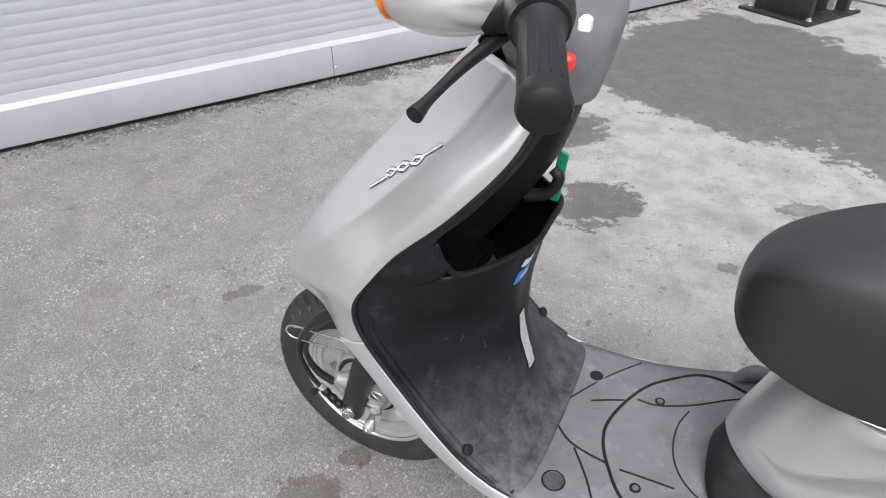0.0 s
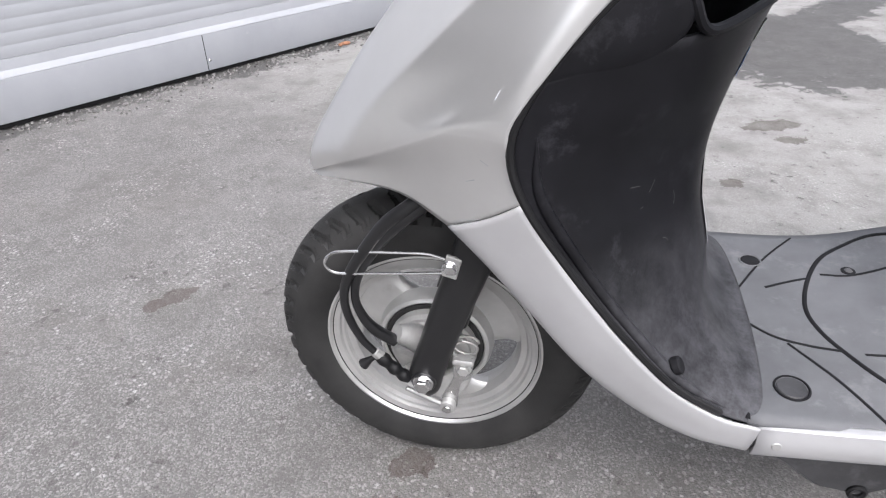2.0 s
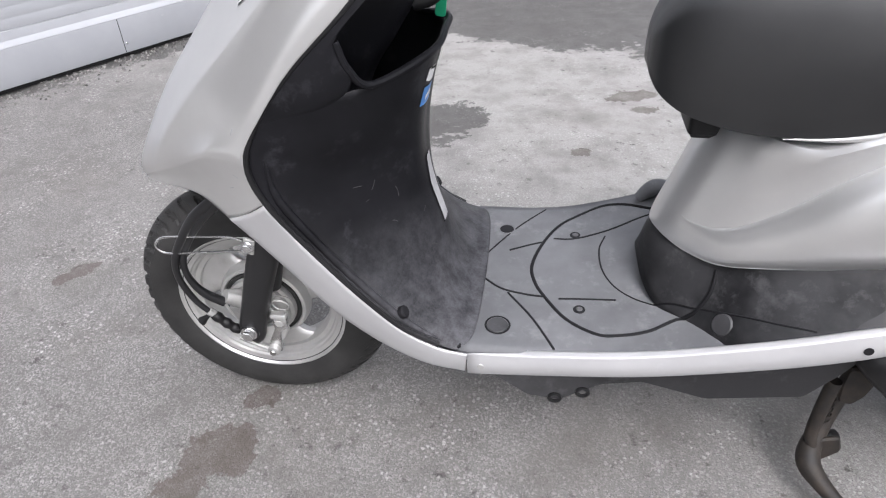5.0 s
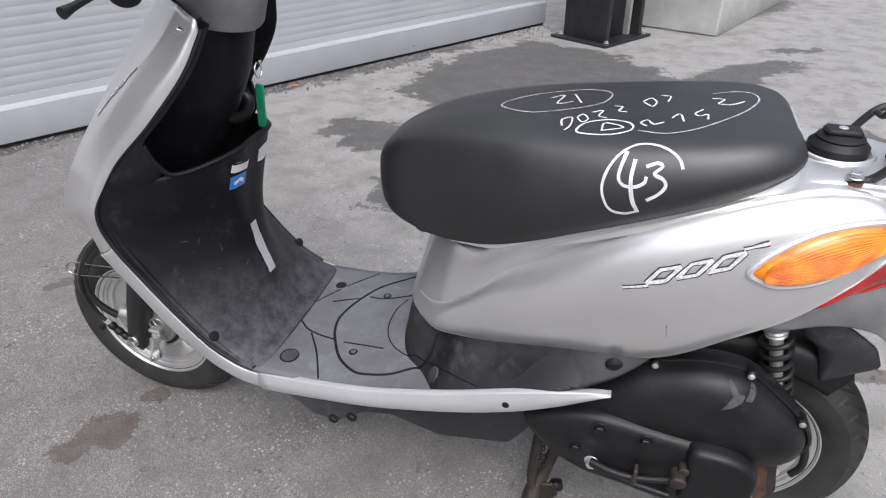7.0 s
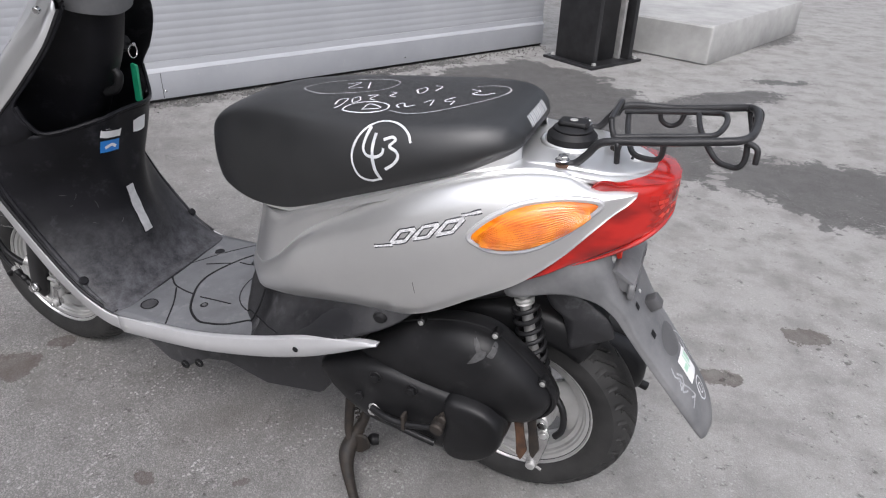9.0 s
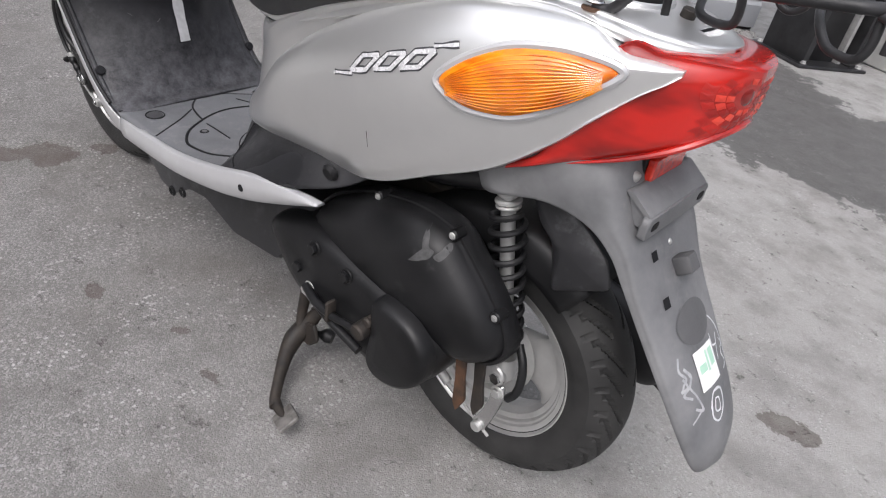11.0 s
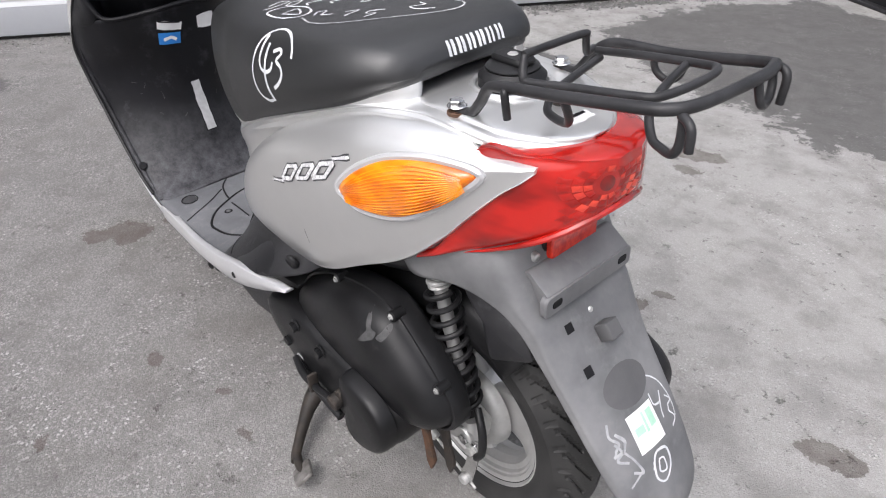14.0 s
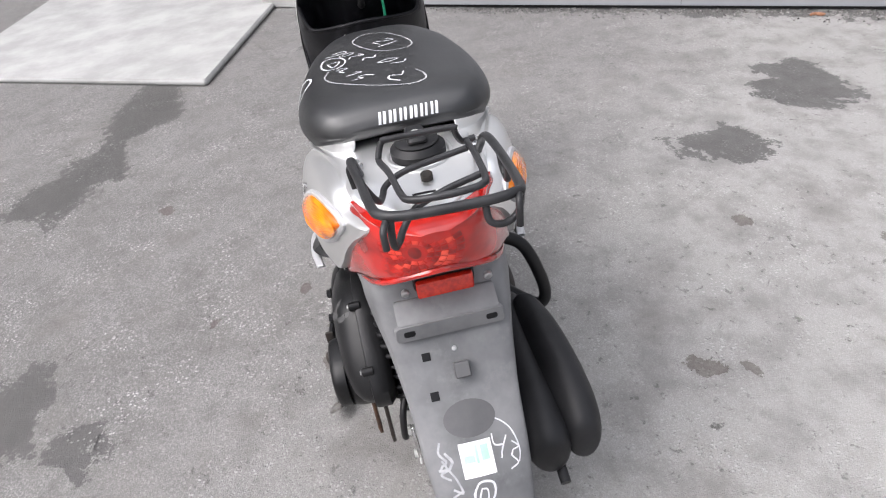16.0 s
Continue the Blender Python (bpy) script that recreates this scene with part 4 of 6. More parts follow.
for sgn in (-1, 1):
    ridge = [tuple(np.array(st_[0]) * 0.66 + np.array(st_[1]) * 0.34 + np.array((0.0, 0, 0.0))) for st_ in INNER[1:7]]
    part("edge_ridge", tube_mesh([(x, -sgn * y, z) for x, y, z in ridge], [0.001] + [0.0055] * (len(ridge) - 2) + [0.001], 10, 6), "black_panel", inner)
part("pocket_floor", block((0.118, -0.10, 0.500), (0.195, 0.10, 0.530), 0.006), "black", inner)
column = part("steering_column_cover", loft(UPPER, 6, 6, mirror=True), "black_panel", scooter, "black inner cover over the steering column", 60, thick=0.003)
part("edge_trim", tube_mesh([(x + 0.001, y, z) for x, y, z in [s[0] for s in INNER[1:7]]] + [(0.124, -0.174, 0.618), (0.170, -0.166, 0.676), (0.239, -0.151, 0.742), (0.299, -0.126, 0.813), (0.328, -0.101, 0.874)], 0.0038, 8, 5), "black", scooter)
part("edge_trim", tube_mesh([(x + 0.001, -y, z) for x, y, z in [s[0] for s in INNER[1:7]]] + [(0.124, 0.174, 0.618), (0.170, 0.166, 0.676), (0.239, 0.151, 0.742), (0.299, 0.126, 0.813), (0.328, 0.101, 0.874)], 0.0038, 8, 5), "black", scooter)

# bars
part("handlebar_cover", loft([[(0.262, 0, 0.885), (0.266, -0.05, 0.882), (0.30, -0.070, 0.868), (0.340, -0.052, 0.858), (0.353, 0, 0.850)], [(0.250, 0, 0.93), (0.255, -0.07, 0.93), (0.30, -0.085, 0.915), (0.348, -0.064, 0.905), (0.365, 0, 0.895)], [(0.235, 0, 0.99), (0.24, -0.11, 0.99), (0.29, -0.120, 0.98), (0.342, -0.080, 0.96), (0.374, 0, 0.950)], [(0.25, 0, 1.04), (0.255, -0.10, 1.04), (0.29, -0.11, 1.035), (0.33, -0.08, 1.02), (0.36, 0, 1.00)], [(0.29, 0, 1.06), (0.29, -0.05, 1.06), (0.30, -0.06, 1.06), (0.32, -0.05, 1.055), (0.33, 0, 1.05)]], 5, 5, mirror=True, caps=True), "fender", scooter, "grey handlebar cover", 60)
for s in (-1, 1):
    a, b = np.array((0.342, s * 0.188, 0.987)), np.array((0.389, s * 0.306, 0.970))
    w = b - a
    rows = []
    for f, r in ((0.0, 0.0215), (0.04, 0.0235), (0.09, 0.0200), (0.5, 0.0188), (0.80, 0.0190), (0.86, 0.0205), (0.95, 0.0212), (0.985, 0.0195), (1.01, 0.0150), (1.02, 0.007)):
        rows.append((*(a + w * f), r))
    rows = np.array(rows)
    grip = part("grip", tube_mesh(rows[:, :3], rows[:, 3], 24, smooth=False), "black", scooter, "ribbed black rubber handlebar grip", 30)
    ax = w / np.linalg.norm(w)
    e1 = np.cross(ax, (0, 0, 1))
    e1 /= np.linalg.norm(e1)
    e2 = np.cross(e1, ax)
    for k in range(14):
        q = 2 * math.pi * k / 14
        o = (math.cos(q) * e1 + math.sin(q) * e2) * 0.0184
        part("rib", bar(a + w * 0.14 + o, a + w * 0.80 + o, 0.0013, 6), "black", grip)
    part("switch_housing", tube_mesh([a - w * 0.45, a - w * 0.2, a + w * 0.0], [0.030, 0.032, 0.027], 16), "black", scooter)
    part("lever_perch", tube_mesh([a - w * 0.22 + (-0.02, 0, 0), a - w * 0.2 + (-0.05, 0, -0.015)], [0.018, 0.013], 12, smooth=False), "black", scooter)
    lv = np.array([(0.300, s * 0.150, 0.966), (0.288, s * 0.180, 0.957), (0.279, s * 0.212, 0.949), (0.272, s * 0.255, 0.939), (0.270, s * 0.280, 0.934)])
    part("brake_lever", tube_mesh(lv, [0.0078, 0.0068, 0.0058, 0.0052, 0.0080], 12, 6), "black", scooter, "black brake lever")
    part("front_indicator", tube_mesh([(0.185, s * 0.165, 1.005), (0.215, s * 0.175, 1.002), (0.25, s * 0.165, 0.996), (0.285, s * 0.145, 0.99)], [0.018, 0.034, 0.036, 0.028], 20), "silver", scooter)
    part("indicator_lens", tube_mesh([(0.178, s * 0.165, 1.006), (0.190, s * 0.172, 1.006), (0.204, s * 0.176, 1.004)], [0.010, 0.024, 0.0325], 20), "amber", scooter, "amber front indicator lens")
part("horn_button", block((0.366, -0.210, 0.960), (0.378, -0.196, 0.974), 0.003), "red_button", scooter, "red push button")
part("beam_switch", block((0.372, -0.184, 0.984), (0.383, -0.172, 0.998), 0.003), "cream_button", scooter, "cream switch")
part("cover_screw", knob((0.31, -0.125, 0.878), (0.312, -0.133, 0.876), 0.006), "chrome", scooter)
hook = part("bag_hook", tube_mesh([(0.275, 0, 0.695), (0.296, 0, 0.700), (0.312, 0, 0.714), (0.318, 0, 0.732), (0.310, 0, 0.742)], [0.010, 0.009, 0.008, 0.008, 0.007], 10), "black", scooter, "black bag hook")
part("ignition_lock", knob((0.250, 0.055, 0.772), (0.292, 0.060, 0.778), 0.016), "black", scooter)

# footboard
FLOOR_Y = 0.176


def floor_z(x, y):
    rise = max(0.0, min(1.0, (x - 0.47) / 0.17)) * max(0.0, min(1.0, (y - 0.125) / 0.055))
    return 0.290 + 0.022 * rise * rise * (3 - 2 * rise) + 0.012 * max(0, (x - 0.42) / 0.2) + 0.05 * max(0, (x - 0.56) / 0.2) ** 2 * (0.5 + 0.5 * min(1, abs(y) / 0.15)) - 0.004 * (y / 0.17) ** 4


xs, ys = np.linspace(0.340, 0.72, 24), np.linspace(-FLOOR_Y, FLOOR_Y, 25)
rows = [[(x + 0.014 * (1 - (y / FLOOR_Y) ** 2) * max(0, 1 - (x - 0.34) / 0.1), y * (1 + 0.10 * max(0, (x - 0.45) / 0.27)), floor_z(x, y)) for y in ys] for x in xs]
footboard = part("footboard", grid_mesh("footboard", rows), "floor_plastic", scooter, "worn grey plastic footboard with moulded grooves", thick=0.012)


# silver side trim
for s in (-1, 1):
    st = []
    for x, y, z, w in ((0.352, 0.1775, 0.256, 0.0225), (0.45, 0.184, 0.268, 0.021), (0.58, 0.196, 0.293, 0.021), (0.72, 0.209, 0.336, 0.0225), (0.82, 0.217, 0.374, 0.023), (0.89, 0.216, 0.398, 0.017), (0.94, 0.208, 0.411, 0.009), (0.968, 0.203, 0.417, 0.002)):
        z -= 0.010 + 0.022 * min(1.0, max(0.0, (x - 0.45) / 0.15)) if s > 0 else 0.0
        st.append([(x, s * (y - 0.012), z + w), (x, s * (y - 0.002), z + w), (x, s * y, z + w * 0.8), (x, s * (y + 0.002), z), (x, s * (y - 0.003), z - w * 0.85), (x, s * (y - 0.014), z - w)])
    trim = part("side_trim", loft(st, 4, 5), "silver_low", scooter, "light silver trim along the footboard edge", 45, thick=0.003 * s * -1)
    part("screw", knob((0.371, s * 0.176, 0.259), (0.371, s * 0.1815, 0.259), 0.0062, 0.3, 14), "alloy_dull", trim)
    part("screw_hole", knob((0.818, s * 0.214, 0.374), (0.818, s * 0.2205, 0.374), 0.0055, 0.1, 14), "groove", trim)

# underside
under = slab([(0.34, 0.235), (0.392, 0.205), (0.434, 0.172), (0.480, 0.166), (0.538, 0.206), (0.60, 0.215), (0.690, 0.192), (0.815, 0.212), (0.85, 0.262), (0.90, 0.36), (0.70, 0.32), (0.55, 0.275), (0.36, 0.262)], -0.150, 0.150, "y", 0.004)
belly = part("under_cover", under, "side_plastic", scooter, "black plastic cover under the footboard")
for x, z in ((0.477, 0.172), (0.516, 0.188)):
    part("lug", tube_mesh([(x + 0.008 * math.cos(a), -0.151, z + 0.008 * math.sin(a)) for a in np.linspace(0, 2 * math.pi, 14, endpoint=False)], 0.003, 6, closed=True, smooth=False), "black", belly)

# dark side panels under the seat cowl
side = []
for ring in (
    [(0.586, 0, 0.332), (0.592, -0.050, 0.318), (0.610, -0.085, 0.304), (0.644, -0.125, 0.302), (0.690, -0.190, 0.318)],
    [(0.612, 0, 0.400), (0.622, -0.052, 0.388), (0.645, -0.085, 0.364), (0.676, -0.128, 0.346), (0.712, -0.196, 0.345)],
    [(0.73, 0, 0.440), (0.735, -0.105, 0.422), (0.745, -0.138, 0.402), (0.75, -0.172, 0.382), (0.755, -0.206, 0.368)],
    [(0.84, 0, 0.460), (0.84, -0.13, 0.452), (0.84, -0.160, 0.436), (0.845, -0.188, 0.418), (0.85, -0.212, 0.403)],
    [(0.92, 0, 0.480), (0.92, -0.13, 0.475), (0.92, -0.160, 0.465), (0.92, -0.185, 0.445), (0.92, -0.208, 0.424)],
    [(1.00, 0, 0.490), (1.00, -0.13, 0.488), (1.00, -0.150, 0.484), (0.99, -0.165, 0.466), (0.985, -0.180, 0.448)],
    [(1.04, 0, 0.500), (1.04, -0.13, 0.500), (1.04, -0.145, 0.498), (1.037, -0.150, 0.492), (1.035, -0.152, 0.486)],
):
    side.append(ring[::-1])
part("side_panel", loft(side, 5, 5, mirror=True), "panel_plastic", scooter, "dark grey stained plastic side panel below the seat cowl", 50, thick=0.003)
side_ob = bpy.data.objects["side_panel"]
part("panel_screw", knob((0.965, -0.176, 0.462), (0.966, -0.186, 0.459), 0.012, 0.3, 16), "black", scooter)

# silver seat cowl: a waist under the seat, a crease, and bulging flanks that end in a point under the tail lamp
# station: x, top height, top edge, foot of the waist (the crease), greatest width, lower edge, floor
BODY = [
    (0.596, 0.575, (0.006, 0.572), (0.006, 0.436), (0.006, 0.418), (0.005, 0.398), 0.396),
    (0.600, 0.575, (0.020, 0.572), (0.021, 0.436), (0.022, 0.418), (0.018, 0.396), 0.394),
    (0.612, 0.575, (0.042, 0.572), (0.045, 0.436), (0.047, 0.418), (0.041, 0.394), 0.391),
    (0.635, 0.575, (0.064, 0.570), (0.066, 0.434), (0.071, 0.416), (0.066, 0.390), 0.388),
    (0.670, 0.575, (0.096, 0.572), (0.090, 0.448), (0.106, 0.422), (0.096, 0.394), 0.390),
    (0.720, 0.585, (0.116, 0.574), (0.107, 0.490), (0.130, 0.446), (0.117, 0.408), 0.400),
    (0.790, 0.606, (0.132, 0.600), (0.121, 0.551), (0.155, 0.484), (0.134, 0.426), 0.420),
    (0.880, 0.646, (0.146, 0.642), (0.135, 0.612), (0.174, 0.518), (0.149, 0.447), 0.440),
    (0.970, 0.682, (0.149, 0.678), (0.143, 0.663), (0.182, 0.546), (0.154, 0.457), 0.450),
    (1.040, 0.707, (0.143, 0.704), (0.140, 0.694), (0.180, 0.574), (0.155, 0.477), 0.470),
    (1.110, 0.729, (0.124, 0.726), (0.126, 0.718), (0.169, 0.612), (0.146, 0.516), 0.510),
    (1.180, 0.736, (0.098, 0.733), (0.108, 0.727), (0.150, 0.652), (0.134, 0.556), 0.555),
    (1.235, 0.733, (0.094, 0.730), (0.099, 0.726), (0.130, 0.678), (0.122, 0.606), 0.604),
    (1.268, 0.715, (0.072, 0.715), (0.088, 0.7145), (0.1150, 0.695), (0.1130, 0.645), 0.645),
    (1.298, 0.713, (0.058, 0.713), (0.078, 0.7125), (0.0985, 0.703), (0.0985, 0.679), 0.679),
    (1.316, 0.7125, (0.052, 0.7125), (0.072, 0.7120), (0.0885, 0.7070), (0.0885, 0.6950), 0.695),
    (1.3250, 0.7120, (0.048, 0.7120), (0.068, 0.7115), (0.0800, 0.7090), (0.0800, 0.7050), 0.705),
]
body = []
for x, zt, top_, crease, wide, low_, zb in BODY:
    row = [(x, 0, zb), (x, -low_[0] * 0.6, zb)]
    for q in (0.0, 25.0, 55.0):
        c, s_ = math.cos(radians(q)), math.sin(radians(q))
        row.append((x, -(low_[0] + (wide[0] - low_[0]) * s_), wide[1] - (wide[1] - low_[1]) * c))
    for q in (0.0, 22.0, 44.0, 64.0, 80.0, 88.0):
        c, s_ = math.cos(radians(q)), math.sin(radians(q))
        row.append((x, -(crease[0] + (wide[0] - crease[0]) * c ** 0.9), wide[1] + (crease[1] - wide[1]) * s_))
    row += [(x, -crease[0], crease[1] + 0.0002), (x, -(0.9 * crease[0] + 0.1 * top_[0]), 0.9 * crease[1] + 0.1 * top_[1])]
    row += [(x, -(0.45 * crease[0] + 0.55 * top_[0]), 0.45 * crease[1] + 0.55 * top_[1]), (x, -top_[0], top_[1]), (x, -top_[0] * 0.5, zt), (x, 0, zt)]
    lean = max(0.0, min(1.0, (0.80 - x) / 0.19)) * 0.30
    body.append([(a + lean * max(0.0, c - 0.40), b, c) for a, b, c in row])
body_me = loft(body, 4, 6, mirror=True, caps=True)
cowl_rear = part("seat_cowl", body_me, "silver", scooter, "silver painted rear body cowl with bulging flanks", 32)

deck_st = []
for x, y, z in ((1.150, 0.106, 0.728), (1.195, 0.099, 0.733), (1.25, 0.094, 0.7315), (1.278, 0.0865, 0.7285), (1.302, 0.069, 0.7258), (1.320, 0.052, 0.7242), (1.333, 0.034, 0.7232), (1.341, 0.012, 0.7225)):
    deck_st.append([(x, -y, z - 0.011), (x, -y - 0.001, z - 0.004), (x, -y * 0.95, z), (x, -y * 0.88, z + 0.0005), (x, -y * 0.82, z + 0.004), (x, -y * 0.5, z + 0.0055), (x, 0, z + 0.006)])
part("tail_deck", loft(deck_st, 4, 5, mirror=True), "silver", scooter, "silver tail deck under the luggage rack", 35, thick=0.004)

# seat
SEAT = []
for x, w, zb, zt in ((0.556, 0.013, 0.632, 0.656), (0.560, 0.032, 0.616, 0.674), (0.572, 0.053, 0.600, 0.696), (0.600, 0.075, 0.586, 0.719), (0.650, 0.097, 0.578, 0.742), (0.700, 0.113, 0.579, 0.757), (0.760, 0.130, 0.590, 0.767), (0.82, 0.146, 0.613, 0.773), (0.92, 0.157, 0.654, 0.780), (1.02, 0.154, 0.691, 0.789), (1.09, 0.140, 0.718, 0.794), (1.130, 0.121, 0.736, 0.789), (1.148, 0.102, 0.744, 0.778), (1.157, 0.078, 0.751, 0.766)):
    h = zt - zb
    SEAT.append([(x, 0, zb + 0.004), (x, -0.82 * w, zb + 0.002), (x, -0.94 * w, zb + 0.010), (x, -w, zb + 0.36 * h), (x, -0.975 * w, zb + 0.62 * h), (x, -0.885 * w, zt - 0.15 * h), (x, -0.74 * w, zt - 0.045 * h), (x, -0.40 * w, zt + 0.006 * h), (x, 0, zt + 0.010 * h)])
seat_me = loft(SEAT, 6, 6, mirror=True, caps=True)
seat = part("seat", seat_me, "seat", scooter, "black vinyl seat with white marker writing", 85)
rim_rows = []
for x, w, zb in [(a[0][0], -a[3][1], a[1][2]) for a in SEAT[5:]]:
    lip_ = 0.013 * min(1.0, max(0.15, (x - 0.70) / 0.14)) + 0.011 * max(0.0, min(1.0, (x - 1.04) / 0.09))
    x_ = x - 0.003 * max(0.0, (x - 1.09) / 0.07)
    rim_rows.append([(x_, -0.915 * w, zb + 0.004), (x_, -0.925 * w, zb), (x_, -0.925 * w - 0.001, zb - 0.4 * lip_), (x_ + 0.10 * lip_, -0.92 * w - 0.30 * lip_, zb - lip_)])
seat_rim = loft(rim_rows, 4, 5)
part("seat_rim", merged("seat_rim", [seat_rim, flip(seat_rim)]), "silver", scooter, "pale strip of body under the seat's edge", 50, thick=0.002)
part("seat_hinge", block((0.616, -0.034, 0.538), (0.668, 0.034, 0.596), 0.008), "black", scooter)

from mathutils.bvhtree import BVHTree

SKINS = {}


def skin_of(ob):
    if ob.name not in SKINS:
        me = ob.data
        SKINS[ob.name] = BVHTree.FromPolygons([v.co for v in me.vertices], [tuple(p.vertices) for p in me.polygons])
    return SKINS[ob.name]


def drawn(name, ob, pts, way, width, material, label="", per=8, lift=0.0006, closed=False, smooth=True):
    """A flat painted stroke laid on a surface: points in front of it are cast along way."""
    tree, way = skin_of(ob), Vector(way).normalized()
    line = spline(pts, per, closed) if smooth else np.concatenate([spline(pts[i:i + 2], 8) for i in range(len(pts) - 1)])
    if closed:
        line = np.concatenate([line, line[:1]])
    hits = []
    for p in line:
        h, nrm, _, _ = tree.ray_cast(Vector(p), way)
        if h is not None:
            if nrm.dot(way) > 0:
                nrm = -nrm
            hits.append((h, nrm))
    rows = []
    for i, (h, nrm) in enumerate(hits):
        d = hits[min(i + 1, len(hits) - 1)][0] - hits[max(i - 1, 0)][0]
        side = nrm.cross(d).normalized()
        w = width * 0.5 * (0.85 + 0.3 * noise.noise(h * 60))
        row = []
        for f in (-1.0, -0.5, 0.0, 0.5, 1.0):
            p = h + side * w * f
            q, qn, _, _ = tree.ray_cast(p - way * 0.03, way, 0.06)
            row.append(p + nrm * lift if q is None else q + (qn if qn.dot(way) < 0 else -qn) * lift)
        rows.append(row)
    me = grid_mesh(name, rows)
    return part(name, me, material, ob, label)


def flank(pts, y=-0.3):
    return [(x, y, z) for x, z in pts]


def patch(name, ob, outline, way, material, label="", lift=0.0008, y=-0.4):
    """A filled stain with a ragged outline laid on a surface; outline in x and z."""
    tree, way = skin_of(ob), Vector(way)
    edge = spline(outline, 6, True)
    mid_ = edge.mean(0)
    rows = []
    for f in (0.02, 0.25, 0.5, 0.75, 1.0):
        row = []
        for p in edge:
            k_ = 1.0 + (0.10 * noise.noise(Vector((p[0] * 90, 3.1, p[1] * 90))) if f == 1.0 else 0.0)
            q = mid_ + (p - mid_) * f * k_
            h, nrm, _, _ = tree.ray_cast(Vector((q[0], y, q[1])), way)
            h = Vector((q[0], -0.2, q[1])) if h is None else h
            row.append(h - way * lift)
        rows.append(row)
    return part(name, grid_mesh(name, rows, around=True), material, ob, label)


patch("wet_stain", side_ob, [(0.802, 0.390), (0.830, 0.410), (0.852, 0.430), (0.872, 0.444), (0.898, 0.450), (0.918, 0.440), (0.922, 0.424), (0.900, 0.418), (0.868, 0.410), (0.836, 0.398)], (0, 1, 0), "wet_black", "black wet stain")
# moulded grooves and plugs of the footboard, running up onto the side panel
def floor_top(x, y):
    tops = [t_.ray_cast(Vector((x, y, 0.56)), Vector((0, 0, -1)))[0] for t_ in (skin_of(footboard), skin_of(side_ob))]
    return max([h.z for h in tops if h is not None] or [floor_z(x, y)])


def floor_groove(pts, r, name="groove"):
    r *= 1.25
    line = [(x, y, floor_top(x, y) - 0.45 * r) for x, y in spline(pts, 8)]
    part(name, tube_mesh(line, r, 8, smooth=False), "groove", footboard)


OVAL = [(0.640, 0.147), (0.586, 0.168), (0.546, 0.168), (0.505, 0.142), (0.474, 0.110), (0.449, 0.060), (0.435, 0.008), (0.440, -0.032), (0.457, -0.069), (0.486, -0.112), (0.526, -0.139), (0.559, -0.140), (0.596, -0.132), (0.632, -0.114), (0.654, -0.116), (0.668, -0.109), (0.673, -0.095)]
floor_groove(OVAL, 0.0026)
floor_groove([(0.358, 0.026), (0.409, 0.110), (0.455, 0.168)], 0.0014)
floor_groove([(0.398, 0.045), (0.425, 0.059), (0.449, 0.068)], 0.0018)
floor_groove([(0.468, 0.078), (0.502, 0.078), (0.551, 0.099), (0.601, 0.130), (0.635, 0.144)], 0.0018)
floor_groove([(0.361, -0.025), (0.390, -0.049), (0.426, -0.060), (0.453, -0.065)], 0.0019)
floor_groove([(0.401, -0.058), (0.436, -0.107), (0.469, -0.168)], 0.0017)
floor_groove([(0.475, -0.069), (0.505, -0.069), (0.556, -0.070)], 0.0017)
floor_groove([(0.550, 0.085), (0.539, 0.050), (0.540, 0.002), (0.554, -0.037), (0.580, -0.066), (0.621, -0.090), (0.652, -0.113), (0.692, -0.145), (0.734, -0.177), (0.768, -0.197)], 0.0013)
floor_groove([(0.338, 0.159), (0.351, 0.099), (0.356, 0.023), (0.357, -0.033), (0.352, -0.098), (0.340, -0.173)], 0.0024)
for x, y, r, m in ((0.391, 0.103, 0.0120, "groove"), (0.390, -0.127, 0.0160, "side_plastic")):
    z = floor_top(x, y)
    part("plug", knob((x, y, z - 0.004), (x, y, z + 0.0012), r, 0.12, 24), m, footboard)
    part("ring", tube_mesh([(x + (r + 0.001) * math.cos(a), y + (r + 0.001) * math.sin(a), z + 0.0002) for a in np.linspace(0, 2 * math.pi, 20, endpoint=False)], 0.0014, 6, closed=True, smooth=False), "floor_plastic" if y > 0 else "groove", footboard)
h, nrm, _, _ = skin_of(side_ob).ray_cast(Vector((0.679, -0.148, 0.6)), Vector((0, 0, -1)))
nrm = nrm if nrm.z > 0 else -nrm
part("plug", knob(h - nrm * 0.004, h + nrm * 0.0016, 0.0150, 0.12, 24), "side_plastic", side_ob, "black round plug")
for x, y in ((0.503, 0.088), (0.504, -0.091)):
    z = floor_top(x, y)
    part("recess", knob((x, y, z - 0.004), (x, y, z + 0.0008), 0.0088, 0.1, 20), "groove", footboard)
    part("screw", knob((x, y, z - 0.002), (x, y, z + 0.0022), 0.0050, 0.3, 14), "patch_plastic", footboard)

# writing on the seat: the lot number in a ring, more faint lines on top
LEFT, DOWN = (0, 1, 0), (0, 0, -1)
drawn("marker_ring", seat, flank([(1.009, 0.759), (1.003, 0.769), (0.988, 0.776), (0.966, 0.777), (0.945, 0.773), (0.930, 0.763), (0.920, 0.747), (0.916, 0.727), (0.921, 0.709), (0.931, 0.696), (0.948, 0.693), (0.962, 0.698)]), LEFT, 0.0042, "chalk", "white marker ring")
drawn("marker_figure", seat, flank([(0.941, 0.769), (0.936, 0.753), (0.935, 0.740), (0.942, 0.732), (0.956, 0.732), (0.966, 0.738), (0.968, 0.746)]), LEFT, 0.0055, "chalk", "white marker figure 4")
